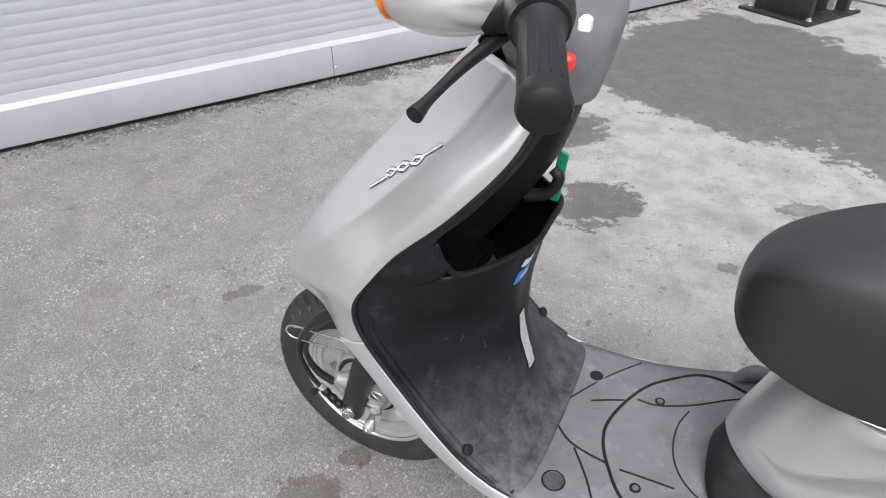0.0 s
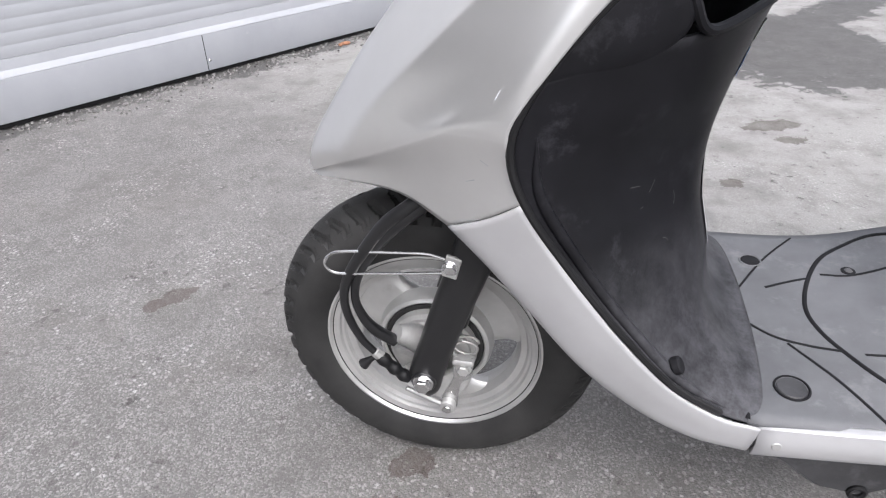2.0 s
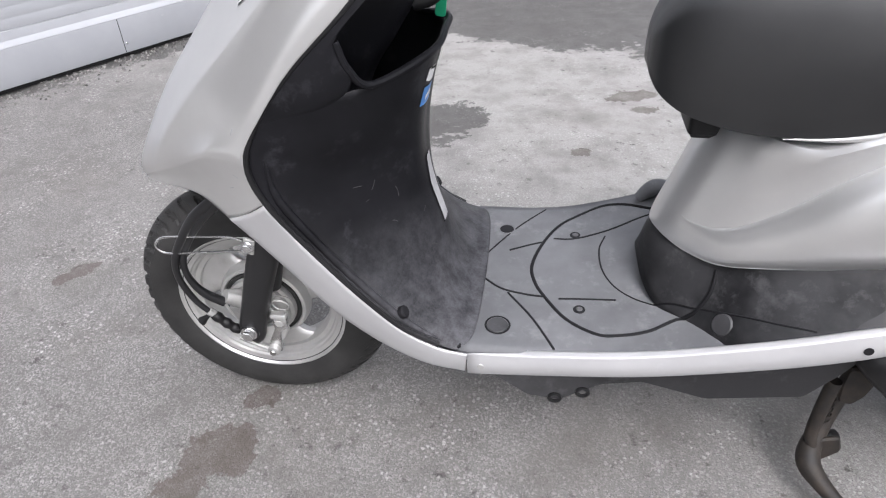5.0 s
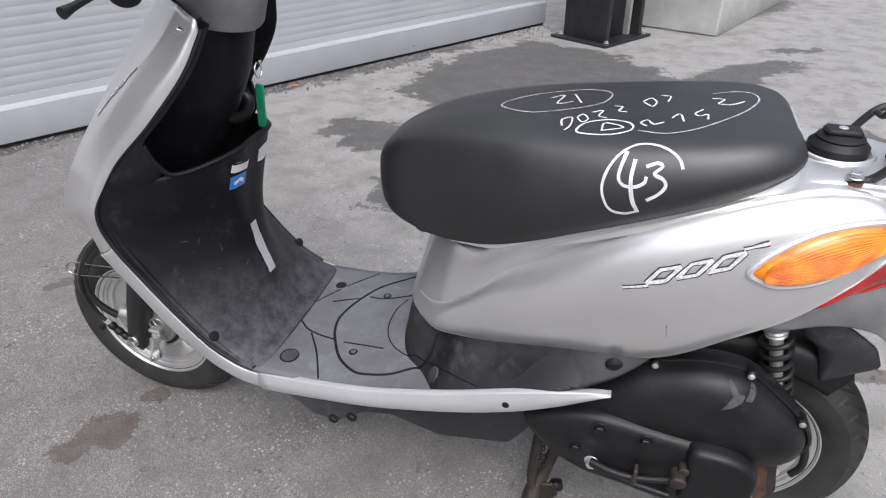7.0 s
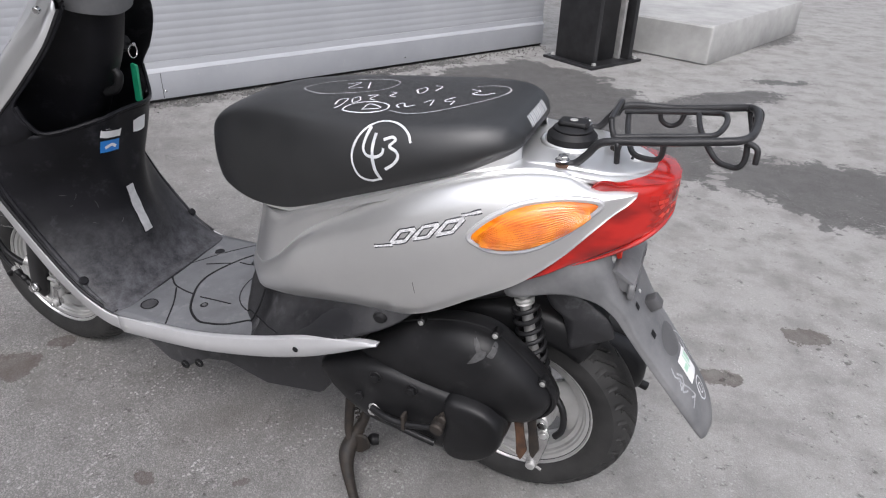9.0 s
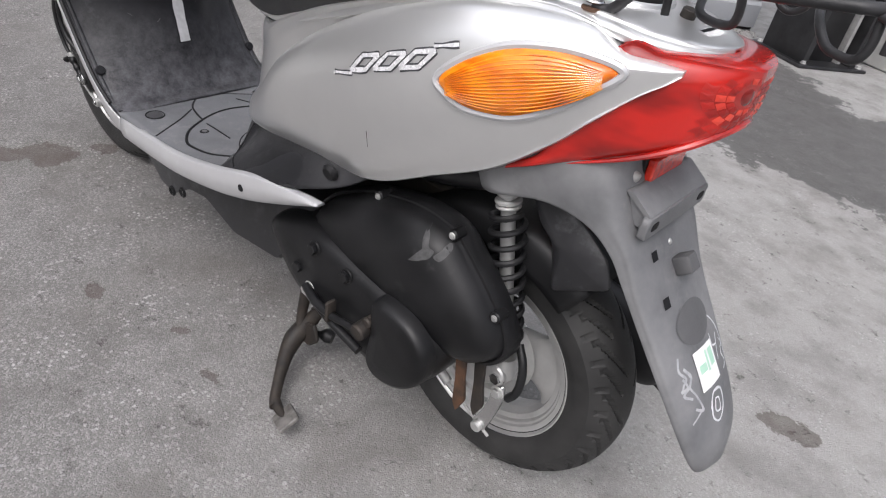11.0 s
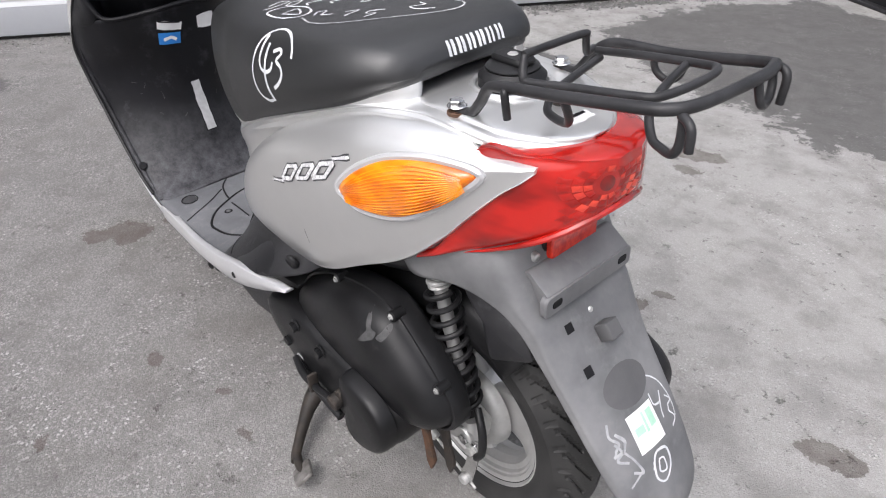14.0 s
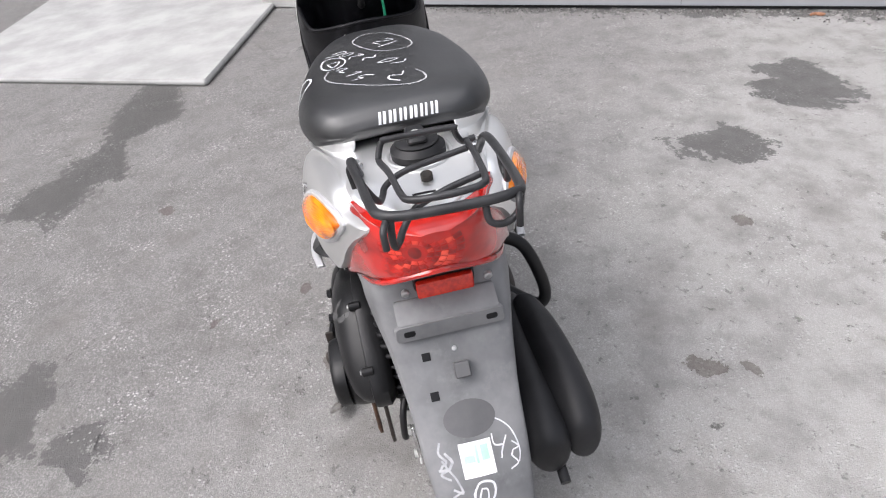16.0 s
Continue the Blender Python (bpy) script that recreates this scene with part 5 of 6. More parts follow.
drawn("marker_figure", seat, flank([(0.952, 0.763), (0.950, 0.740), (0.955, 0.715), (0.964, 0.697)]), LEFT, 0.0060, "chalk")
drawn("marker_figure", seat, flank([(0.966, 0.757), (0.979, 0.762), (0.985, 0.759), (0.977, 0.750), (0.988, 0.745), (0.992, 0.737), (0.985, 0.726), (0.972, 0.716)]), LEFT, 0.0050, "chalk", "white marker figure 3")


def top_line(pts, w=0.0024, m="chalk_thin", closed=False):
    drawn("marker_line", seat, [(x, y, 1.0) for x, y in pts], DOWN, w, m, "", 6, closed=closed)


top_line([(0.755, -0.019), (0.766, 0.009), (0.813, 0.037), (0.873, 0.056), (0.905, 0.042), (0.898, 0.003), (0.858, -0.027), (0.801, -0.044)], 0.0026, closed=True)
top_line([(0.950, -0.093), (0.986, -0.100), (1.028, -0.082), (1.076, -0.034), (1.100, 0.018), (1.095, 0.046), (1.071, 0.049), (1.043, 0.040)], 0.0028)
top_line([(0.872, -0.097), (0.882, -0.074), (0.912, -0.063), (0.938, -0.072), (0.942, -0.090), (0.921, -0.103), (0.890, -0.104)], 0.0036, "chalk", True)
for line_, wd_ in (
    ([(0.820, 0.014), (0.839, 0.027), (0.833, -0.007), (0.855, 0.002)], 0.0028), ([(0.854, 0.032), (0.867, -0.002)], 0.0028),
    ([(0.851, -0.084), (0.849, -0.066), (0.861, -0.059), (0.862, -0.082), (0.856, -0.096)], 0.0030), ([(0.868, -0.057), (0.875, -0.047), (0.883, -0.062), (0.876, -0.072), (0.868, -0.058)], 0.0028),
    ([(0.886, -0.039), (0.900, -0.031), (0.896, -0.051), (0.907, -0.057)], 0.0028), ([(0.914, -0.012), (0.925, -0.015), (0.921, -0.031), (0.932, -0.034)], 0.0028),
    ([(0.951, 0.007), (0.961, 0.021), (0.969, 0.006), (0.964, -0.012), (0.952, 0.005)], 0.0028), ([(0.974, 0.033), (0.987, 0.028), (0.984, 0.007)], 0.0028),
    ([(0.904, -0.095), (0.907, -0.073), (0.931, -0.085), (0.905, -0.094)], 0.0034), ([(0.960, -0.081), (0.952, -0.071), (0.960, -0.062), (0.968, -0.075), (0.981, -0.068)], 0.0032),
    ([(0.990, -0.055), (1.000, -0.041), (1.005, -0.066)], 0.0030), ([(1.029, -0.023), (1.019, -0.038), (1.024, -0.047), (1.034, -0.041), (1.034, -0.058)], 0.0030),
    ([(1.041, 0.021), (1.057, 0.016), (1.049, 0.000), (1.066, -0.003), (1.082, 0.011)], 0.0036),
):
    top_line(line_, wd_, "chalk")
# maker's mark on the seat's back as plain slanted bars
for k in range(6):
    for e in (0.0, 0.0066):
        y0 = -0.031 + 0.0150 * k + e
        drawn("mark_bar", seat, [(1.5, y0 - 0.0015, 0.7665), (1.5, y0 + 0.0015, 0.7805)], (-1, 0, 0), 0.0042, "chalk", "pale grey printed bar", smooth=False)


def badge(ob, loops, w, way):
    """A model badge drawn as plain slanted blocks and strokes, pale with a dark outline."""
    for wid, mat, lift in ((w + 0.0044, "badge_grey", 0.0006), (w, "badge_chrome", 0.0012)):
        for p in loops:
            drawn("badge", ob, p, way, wid, mat, "grey and silver badge bar", 4, lift, smooth=False)


def slanted(cx, cz, w, h, lean, rise):
    """A slanted block outline round a centre, in x and z."""
    return [(cx + a * w + b * h * lean, cz + b * h + a * w * rise) for a, b in ((-0.5, -0.5), (0.5, -0.5), (0.5, 0.5), (-0.5, 0.5), (-0.5, -0.5))]


badge(cowl_rear, [flank(slanted(cx, cz, 0.024, 0.022, 0.7, 0.36)) for cx, cz in ((1.008, 0.622), (1.044, 0.636), (1.080, 0.650))], 0.0056, LEFT)
badge(cowl_rear, [flank([(0.960, 0.594), (0.992, 0.604)]), flank([(1.096, 0.669), (1.124, 0.679)])], 0.0040, LEFT)
BADGE_WAY = Vector((-0.2204, 0.8954, -0.3869))


def before_cowl(pts):
    return [tuple(Vector(p) - BADGE_WAY * 0.1) for p in pts]


badge(cowl, [before_cowl([(0.104, -0.113, 0.727), (0.134, -0.114, 0.751)]), before_cowl([(0.188, -0.122, 0.795), (0.214, -0.120, 0.816)])], 0.0040, BADGE_WAY)
badge(cowl, [before_cowl([(cx - 0.010, cy + 0.002, cz - 0.005), (cx + 0.004, cy - 0.006, cz + 0.001), (cx + 0.010, cy - 0.002, cz + 0.009), (cx - 0.004, cy + 0.006, cz + 0.003), (cx - 0.010, cy + 0.002, cz - 0.005)]) for cx, cy, cz in ((0.139, -0.116, 0.757), (0.160, -0.120, 0.772), (0.181, -0.123, 0.787))], 0.0042, BADGE_WAY)

# rear lamps
outline = spline([(1.112, 0.642), (1.135, 0.668), (1.175, 0.692), (1.220, 0.703), (1.256, 0.7035), (1.279, 0.697), (1.260, 0.675), (1.232, 0.649), (1.195, 0.627), (1.150, 0.621), (1.124, 0.630)], 5, True)


def on_skin(tree, x, z, sgn, lift):
    h, nrm, _, _ = tree.ray_cast(Vector((x, sgn * 0.4, z)), Vector((0, -sgn, 0)))
    return h + Vector((0, sgn * lift, 0)) if h is not None else None


def indicator(sgn):
    tree = skin_of(cowl_rear)
    mid = np.array((1.198, 0.664))
    rows = []
    for f, lift in ((1.0, -0.004), (0.99, 0.0035), (0.93, 0.0078), (0.75, 0.0118), (0.5, 0.0142), (0.25, 0.0151), (0.05, 0.0154)):
        ring = []
        for p in outline:
            q = mid + (p - mid) * f
            h = on_skin(tree, q[0], q[1], sgn, lift)
            ring.append(h if h is not None else Vector((q[0], sgn * 0.1, q[1])))
        rows.append(ring)
    lamp = part("rear_indicator", grid_mesh("rear_indicator", rows, around=True, caps=True), "amber", scooter, "amber ribbed rear indicator lens", 50)
    rim = []
    for p in outline:
        q = mid + (p - mid) * 1.035
        h = on_skin(tree, q[0], q[1], sgn, 0.001)
        rim.append(tuple(h) if h is not None else (q[0], sgn * 0.1, q[1]))
    part("bezel", tube_mesh(rim, 0.0050, 8, closed=True, smooth=False), "silver_low", lamp, "pale silver bezel")
    for k in range(15):
        v_ = 0.92 * (-1.0 + 2.0 * (k + 0.5) / 15)
        row = []
        for u_ in np.linspace(-0.86, 0.86, 17):
            q = mid + np.array((0.084 * u_, 0.030 * u_)) + np.array((-0.008, 0.031)) * v_ * (1.0 - 0.95 * u_ * u_)
            h = on_skin(tree, q[0], q[1], sgn, 0.0154 - 0.0076 * max(abs(v_), abs(u_)) ** 2.4)
            if h is not None:
                row.append(tuple(h))
        if len(row) > 2:
            part("rib", tube_mesh(row, [0.0003] + [0.0009] * (len(row) - 2) + [0.0003], 6, smooth=False), "amber_rib", lamp)
    return lamp


indicator(-1)
indicator(1)

TAIL = []
for x, y, zt, zb in ((1.190, 0.127, 0.566, 0.558), (1.225, 0.1205, 0.602, 0.574), (1.262, 0.1100, 0.716, 0.591), (1.300, 0.094, 0.7205, 0.610), (1.325, 0.082, 0.7215, 0.624), (1.350, 0.065, 0.722, 0.641), (1.366, 0.045, 0.721, 0.654), (1.376, 0.020, 0.718, 0.670)):
    h = zt - zb
    TAIL.append([(x, 0, zb), (x, -0.75 * y, zb), (x, -0.97 * y, zb + 0.08 * h), (x, -y, zb + 0.35 * h), (x, -0.965 * y, zb + 0.75 * h), (x, -0.88 * y, zb + 0.95 * h), (x, -0.80 * y, zt), (x, 0, zt + 0.0015)])
tail = part("tail_lamp", loft(TAIL, 5, 6, mirror=True, caps=True), "red", scooter, "glossy red wraparound tail lamp", 50)
BOWL = (-0.028, 0.694)
tail_skin = skin_of(tail)


def on_lens(y, z, lift=0.0):
    h, nrm, _, _ = tail_skin.ray_cast(Vector((1.6, y, z)), Vector((-1, 0, 0)))
    return None if h is None else h + (nrm if nrm.x > 0 else -nrm) * lift


part("bulb", knob(on_lens(*BOWL, -0.004), on_lens(*BOWL, 0.0016), 0.0105, 0.5), "red_deep", tail, "dark red bulb behind the lens")
for r0, r1, n in ((0.0125, 0.0185, 14), (0.0190, 0.0255, 18), (0.0260, 0.0330, 22), (0.0335, 0.0410, 26), (0.0415, 0.0500, 30)):
    for k in range(n):
        quad = []
        for r, q in ((r0, k), (r1, k + 0.1), (r1, k + 0.85), (r0, k + 0.92)):
            a_ = 2 * math.pi * (q + 0.3 * math.sin(r0 * 900)) / n
            y_, z_ = BOWL[0] + r * 1.25 * math.cos(a_), BOWL[1] + r * math.sin(a_)
            quad.append(on_lens(y_, z_, 0.0002) if 0.650 < z_ < 0.7125 and -0.074 < y_ < 0.050 else None)
        if any(q is None for q in quad):
            continue
        tip_ = sum((Vector(q) for q in quad), Vector()) / 4 + Vector((0.0010, 0, 0.0006 * math.sin(5.3 * k)))
        me = bpy.data.meshes.new("facet")
        me.from_pydata([tuple(q) for q in quad] + [tuple(tip_)], [], [(0, 1, 4), (1, 2, 4), (2, 3, 4), (3, 0, 4), (3, 2, 1, 0)])
        part("facet", me, "red_core", tail, sharp=10)
lip_l = []
for x, y, z in ((1.240, 0.1080, 0.5830), (1.285, 0.096, 0.604), (1.318, 0.084, 0.621), (1.345, 0.068, 0.638), (1.362, 0.046, 0.651), (1.371, 0.020, 0.659)):
    lip_l.append((x, y, z))
lip_path = [(x, -y, z) for x, y, z in lip_l] + [(1.373, 0, 0.661)] + lip_l[::-1]
part("lens_edge", tube_mesh(lip_path, [0.0006, 0.0022, 0.0034, 0.0042, 0.0045, 0.0045, 0.0045, 0.0045, 0.0045, 0.0042, 0.0034, 0.0022, 0.0006], 8), "red", tail)

# rear mudguard with the plate bracket
FENDER = [
    [(1.150, -0.118, 0.532), (1.215, -0.116, 0.584), (1.268, -0.096, 0.616), (1.286, -0.050, 0.624), (1.288, 0, 0.626)],
    [(1.166, -0.113, 0.512), (1.232, -0.110, 0.566), (1.282, -0.092, 0.598), (1.295, -0.050, 0.605), (1.296, 0, 0.606)],
    [(1.235, -0.109, 0.534), (1.270, -0.105, 0.556), (1.300, -0.089, 0.574), (1.308, -0.052, 0.576), (1.309, 0, 0.576)],
    [(1.288, -0.101, 0.530), (1.305, -0.096, 0.534), (1.322, -0.086, 0.536), (1.330, -0.052, 0.536), (1.331, 0, 0.536)],
    [(1.322, -0.092, 0.506), (1.334, -0.088, 0.506), (1.345, -0.081, 0.505), (1.352, -0.050, 0.501), (1.353, 0, 0.500)],
    [(1.347, -0.086, 0.472), (1.356, -0.084, 0.470), (1.368, -0.078, 0.466), (1.378, -0.047, 0.464), (1.381, 0, 0.463)],
    [(1.380, -0.080, 0.427), (1.385, -0.079, 0.430), (1.392, -0.074, 0.433), (1.400, -0.045, 0.434), (1.404, 0, 0.436)],
    [(1.434, -0.075, 0.360), (1.438, -0.074, 0.363), (1.444, -0.068, 0.367), (1.451, -0.042, 0.370), (1.456, 0, 0.372)],
    [(1.481, -0.065, 0.298), (1.485, -0.064, 0.301), (1.490, -0.057, 0.304), (1.496, -0.035, 0.308), (1.500, 0, 0.310)],
    [(1.498, -0.046, 0.267), (1.501, -0.044, 0.268), (1.505, -0.037, 0.270), (1.509, -0.020, 0.271), (1.512, 0, 0.272)],
    [(1.501, -0.020, 0.255), (1.503, -0.018, 0.256), (1.505, -0.014, 0.257), (1.507, -0.007, 0.258), (1.509, 0, 0.259)],
]
guard = part("rear_mudguard", loft(FENDER, 6, 6, mirror=True), "fender", scooter, "faded grey plastic rear mudguard with white marker scrawls", 50, thick=0.004)
brk = part("plate_bracket", slab([(-0.074, 0.529), (0.076, 0.529), (0.078, 0.534), (0.078, 0.550), (0.074, 0.555), (-0.072, 0.555), (-0.076, 0.550), (-0.076, 0.534)], 1.336, 1.346, "x", 0.002, radius=0.005), "fender", scooter, "grey plate mounting bracket with two slots")
part("top_web", slab([(1.306, 0.572), (1.314, 0.576), (1.344, 0.556), (1.344, 0.550)], -0.070, 0.072, "y", 0.002, radius=0.003), "fender", brk)
for y in (-0.066, 0.062):
    part("cheek", slab([(1.304, 0.573), (1.314, 0.574), (1.340, 0.554), (1.341, 0.534), (1.322, 0.538)], y, y + 0.006, "y", 0.002, radius=0.003), "fender", brk)
for y in (-0.056, 0.060):
    part("slot", slab([(y - 0.008, 0.537), (y + 0.008, 0.537), (y + 0.008, 0.547), (y - 0.008, 0.547)], 1.342, 1.3468, "x", 0.0006, radius=0.004), "groove", brk)


def plane_on_guard(y, f):
    """A point on the mudguard's back at a height f and its outward direction."""
    p = [(1.309, 0.575), (1.331, 0.532), (1.356, 0.492), (1.404, 0.436), (1.456, 0.372), (1.500, 0.310), (1.512, 0.272)]
    for (x0, z0), (x1, z1) in zip(p, p[1:]):
        if z1 <= f <= z0:
            s = (z0 - f) / (z0 - z1)
            d = np.array((z0 - z1, 0, x1 - x0))
            return np.array((x0 + s * (x1 - x0), y, f)), d / np.linalg.norm(d)


BACK = (-0.85, 0, -0.5)


def guard_patch(name, y0, y1, z0, z1, material, label="", lift=0.001, round_=0.002, parent=None):
    """A thin piece lying on the mudguard's back."""
    rows = []
    tree = skin_of(guard)
    for f in np.linspace(z0, z1, 6):
        row = []
        for y in np.linspace(y0, y1, 7):
            o, d = plane_on_guard(y, f)
            h, nrm, _, _ = tree.ray_cast(Vector(o + d * 0.05), Vector(-d))
            row.append((h if h is not None else Vector(o)) + Vector(d) * lift)
        rows.append(row)
    return part(name, grid_mesh(name, rows), material, parent or guard, label)


for z in (0.499, 0.455):
    guard_patch("square_hole", -0.047, -0.035, z - 0.005, z + 0.005, "groove")
p0, d0 = plane_on_guard(0.0, 0.502)
part("rivet", knob(p0 + d0 * -0.002, p0 + d0 * 0.003, 0.0038, 0.3), "alloy", guard, "bright rivet")
p0, d0 = plane_on_guard(0.004, 0.478)
peg = part("peg", block((-0.011, -0.011, 0), (0.011, 0.011, 0.022), 0.002), "patch_plastic", guard)
peg.matrix_local = Matrix.Translation(p0) @ Vector(d0).to_track_quat("Z", "Y").to_matrix().to_4x4()
disc = []
for r in (0.0, 0.012, 0.024, 0.033):
    row = []
    for a in np.linspace(0, 2 * math.pi, 32, endpoint=False):
        o, d = plane_on_guard(-0.001 + 1.12 * r * math.cos(a), 0.425 + 0.62 * r * math.sin(a))
        h, nrm, _, _ = skin_of(guard).ray_cast(Vector(o + d * 0.05), Vector(-d))
        row.append((h if h is not None else Vector(o)) + Vector(d) * 0.0012)
    disc.append(row)
part("disc_patch", grid_mesh("disc_patch", disc, around=True), "patch_plastic", guard, "smooth dark round patch")
stk = guard_patch("sticker", -0.0255, 0.0205, 0.361, 0.400, "white_sticker", "white paper sticker with green print", 0.0014)
guard_patch("print_block", -0.021, -0.006, 0.378, 0.386, "green_print", "", 0.0020, parent=stk)
guard_patch("print_bar", -0.004, 0.000, 0.376, 0.396, "green_print", "", 0.0020, parent=stk)
guard_patch("print_bar", 0.004, 0.015, 0.378, 0.395, "green_print", "", 0.0020, parent=stk)


def scrawl(pts, w=0.0026, name="marker_line", m="chalk"):
    line = spline(pts, 6)
    rows = []
    for y, z in line:
        o, d = plane_on_guard(y, z)
        rows.append(tuple(o + d * 0.06))
    drawn(name, guard, rows, BACK, w, m, "", smooth=False)


scrawl([(0.024, 0.396), (0.025, 0.384), (0.038, 0.381)])
scrawl([(0.044, 0.390), (0.037, 0.380), (0.031, 0.370)])
scrawl([(0.050, 0.382), (0.058, 0.374), (0.046, 0.371), (0.053, 0.360), (0.041, 0.355)])
scrawl([(0.032, 0.412), (0.043, 0.405), (0.053, 0.394), (0.059, 0.374), (0.055, 0.360)], 0.0024)
scrawl([(-0.018, 0.337), (-0.006, 0.350), (0.012, 0.347), (0.010, 0.332), (-0.007, 0.321), (-0.018, 0.328), (-0.014, 0.344)], 0.0034)
scrawl([(-0.006, 0.342), (-0.010, 0.332), (0.000, 0.330), (0.002, 0.341), (-0.006, 0.343)], 0.0026)
for pts, wd in (([(-0.050, 0.398), (-0.054, 0.386), (-0.046, 0.376), (-0.058, 0.370), (-0.040, 0.372)], 0.0040), ([(-0.046, 0.386), (-0.038, 0.374), (-0.056, 0.366), (-0.044, 0.358)], 0.0044), ([(-0.052, 0.378), (-0.042, 0.366), (-0.036, 0.356), (-0.032, 0.342), (-0.044, 0.347)], 0.0036), ([(-0.032, 0.344), (-0.044, 0.339), (-0.054, 0.335)], 0.0030)):
    scrawl(pts, wd, m="chalk_thin")
refl = part("rear_reflector", slab([(-0.034, 0.563), (0.046, 0.563), (0.046, 0.600), (-0.034, 0.600)], 1.306, 1.316, "x", 0.002, radius=0.003), "red_reflector", scooter, "red rectangular rear reflector")
part("backing", slab([(-0.037, 0.560), (0.049, 0.560), (0.049, 0.603), (-0.037, 0.603)], 1.286, 1.3065, "x", 0.002, radius=0.003), "black", refl)
for y in (-0.050, 0.068):
    part("reflector_screw", knob((1.300, y, 0.582), (1.309, y, 0.580), 0.006, 0.3), "alloy_dull", refl)
inner_g = []
for a in np.linspace(radians(58), radians(128), 7):
    r = 0.248
    inner_g.append([(RX + (r - 0.05) * math.cos(a), -0.074, RZ + (r - 0.05) * math.sin(a)), (RX + r * math.cos(a), -0.066, RZ + r * math.sin(a)), (RX + (r + 0.004) * math.cos(a), 0, RZ + (r + 0.004) * math.sin(a))])
flap = slab([(1.205, 0.520), (1.222, 0.488), (1.244, 0.472), (1.254, 0.440), (1.262, 0.407), (1.295, 0.428), (1.332, 0.452), (1.318, 0.484), (1.284, 0.508), (1.240, 0.530)], -0.070, -0.077, "y", 0.002, 0.008, radius=0.008)
part("side_flap", flap, "side_plastic", scooter, "dark grey plastic splash flap inside the rear mudguard")
part("inner_mudguard", loft(inner_g, 5, 4, mirror=True), "black", scooter, "dark inner mudguard over the rear wheel", thick=0.003)

# engine, left side
COVER = [(0.886, 0.334), (0.909, 0.378), (0.955, 0.414), (1.012, 0.442), (1.086, 0.462), (1.147, 0.459), (1.190, 0.430), (1.238, 0.385), (1.261, 0.345), (1.254, 0.312), (1.224, 0.288), (1.174, 0.286), (1.093, 0.291), (0.994, 0.297), (0.920, 0.310)]
oc = spline(COVER, 5, True)
mid = np.array((1.095, 0.372))
rows = []
for f, y in ((0.90, -0.100), (1.0, -0.112), (1.0, -0.133), (0.988, -0.138), (0.962, -0.139), (0.950, -0.136), (0.942, -0.137), (0.930, -0.146), (0.895, -0.158), (0.80, -0.170), (0.60, -0.180), (0.35, -0.184), (0.1, -0.185)):
    q = mid + (oc - mid) * f
    rows.append(np.c_[q[:, 0], np.full(len(q), y), q[:, 1]])
cover = part("air_cleaner_cover", grid_mesh("air_cleaner_cover", rows, around=True, caps=True), "engine_black", scooter, "matt black air cleaner cover with scuff marks", 50)
for x, z in ((1.153, 0.455), (1.237, 0.383), (1.024, 0.443)):
    part("cover_bolt", knob((x, -0.128, z), (x, -0.148, z), 0.0075, 0.2), "engine_black", cover)
    part("bolt_head", hexbolt((x, -0.148, z), (0, -1, 0), 0.0036, 0.003), "alloy_dull", cover)
CASE = [(0.838, 0.322), (0.90, 0.352), (0.96, 0.362), (1.04, 0.352), (1.10, 0.344), (1.155, 0.338), (1.190, 0.310), (1.188, 0.262), (1.158, 0.225), (1.110, 0.210), (1.050, 0.214), (0.985, 0.222), (0.925, 0.235), (0.870, 0.272)]
oc = spline(CASE, 5, True)
mid = np.array((1.020, 0.280))
rows = []
for f, y in ((0.96, -0.03), (1.0, -0.04), (1.0, -0.165), (0.985, -0.176), (0.95, -0.186), (0.86, -0.193), (0.70, -0.196), (0.3, -0.198), (0.05, -0.198)):
    q = mid + (oc - mid) * f
    rows.append(np.c_[q[:, 0], np.full(len(q), y), q[:, 1]])
case = part("drive_case", grid_mesh("drive_case", rows, around=True, caps=True), "engine_black", scooter, "black belt drive case", 50)
bulge = spline([(1.090, 0.340), (1.128, 0.346), (1.166, 0.336), (1.190, 0.308), (1.186, 0.262), (1.155, 0.228), (1.112, 0.214), (1.088, 0.232), (1.092, 0.290)], 5, True)
mid2 = bulge.mean(0)
part("clutch_bulge", grid_mesh("clutch_bulge", [np.c_[(mid2 + (bulge - mid2) * f)[:, 0], np.full(len(bulge), y), (mid2 + (bulge - mid2) * f)[:, 1]] for f, y in ((1.0, -0.185), (0.99, -0.198), (0.95, -0.206), (0.85, -0.210), (0.5, -0.212), (0.05, -0.213))], around=True, caps=True), "engine_black", case, "", 50)
part("case_rib", tube_mesh([(0.955, -0.203, 0.272), (0.99, -0.205, 0.258), (1.03, -0.206, 0.248), (1.075, -0.206, 0.240)], 0.007, 10), "engine_black", case)
part("kick_stop", tube_mesh([(0.953, -0.204, 0.275), (0.985, -0.212, 0.272), (1.020, -0.214, 0.272), (1.060, -0.212, 0.278), (1.078, -0.210, 0.283)], [0.006, 0.0065, 0.006, 0.0055, 0.006], 10), "engine_black", case, "black tube along the drive case")
part("kick_boss", merged("boss", [knob((1.082, -0.196, 0.288), (1.082, -0.222, 0.286), 0.0125, 0.2), knob((1.088, -0.196, 0.302), (1.088, -0.212, 0.302), 0.008, 0.2)]), "rust_dark", case, "rusty boss on the drive case")
part("case_tab", block((1.018, -0.222, 0.262), (1.024, -0.206, 0.296), 0.0015), "rust_dark", case)
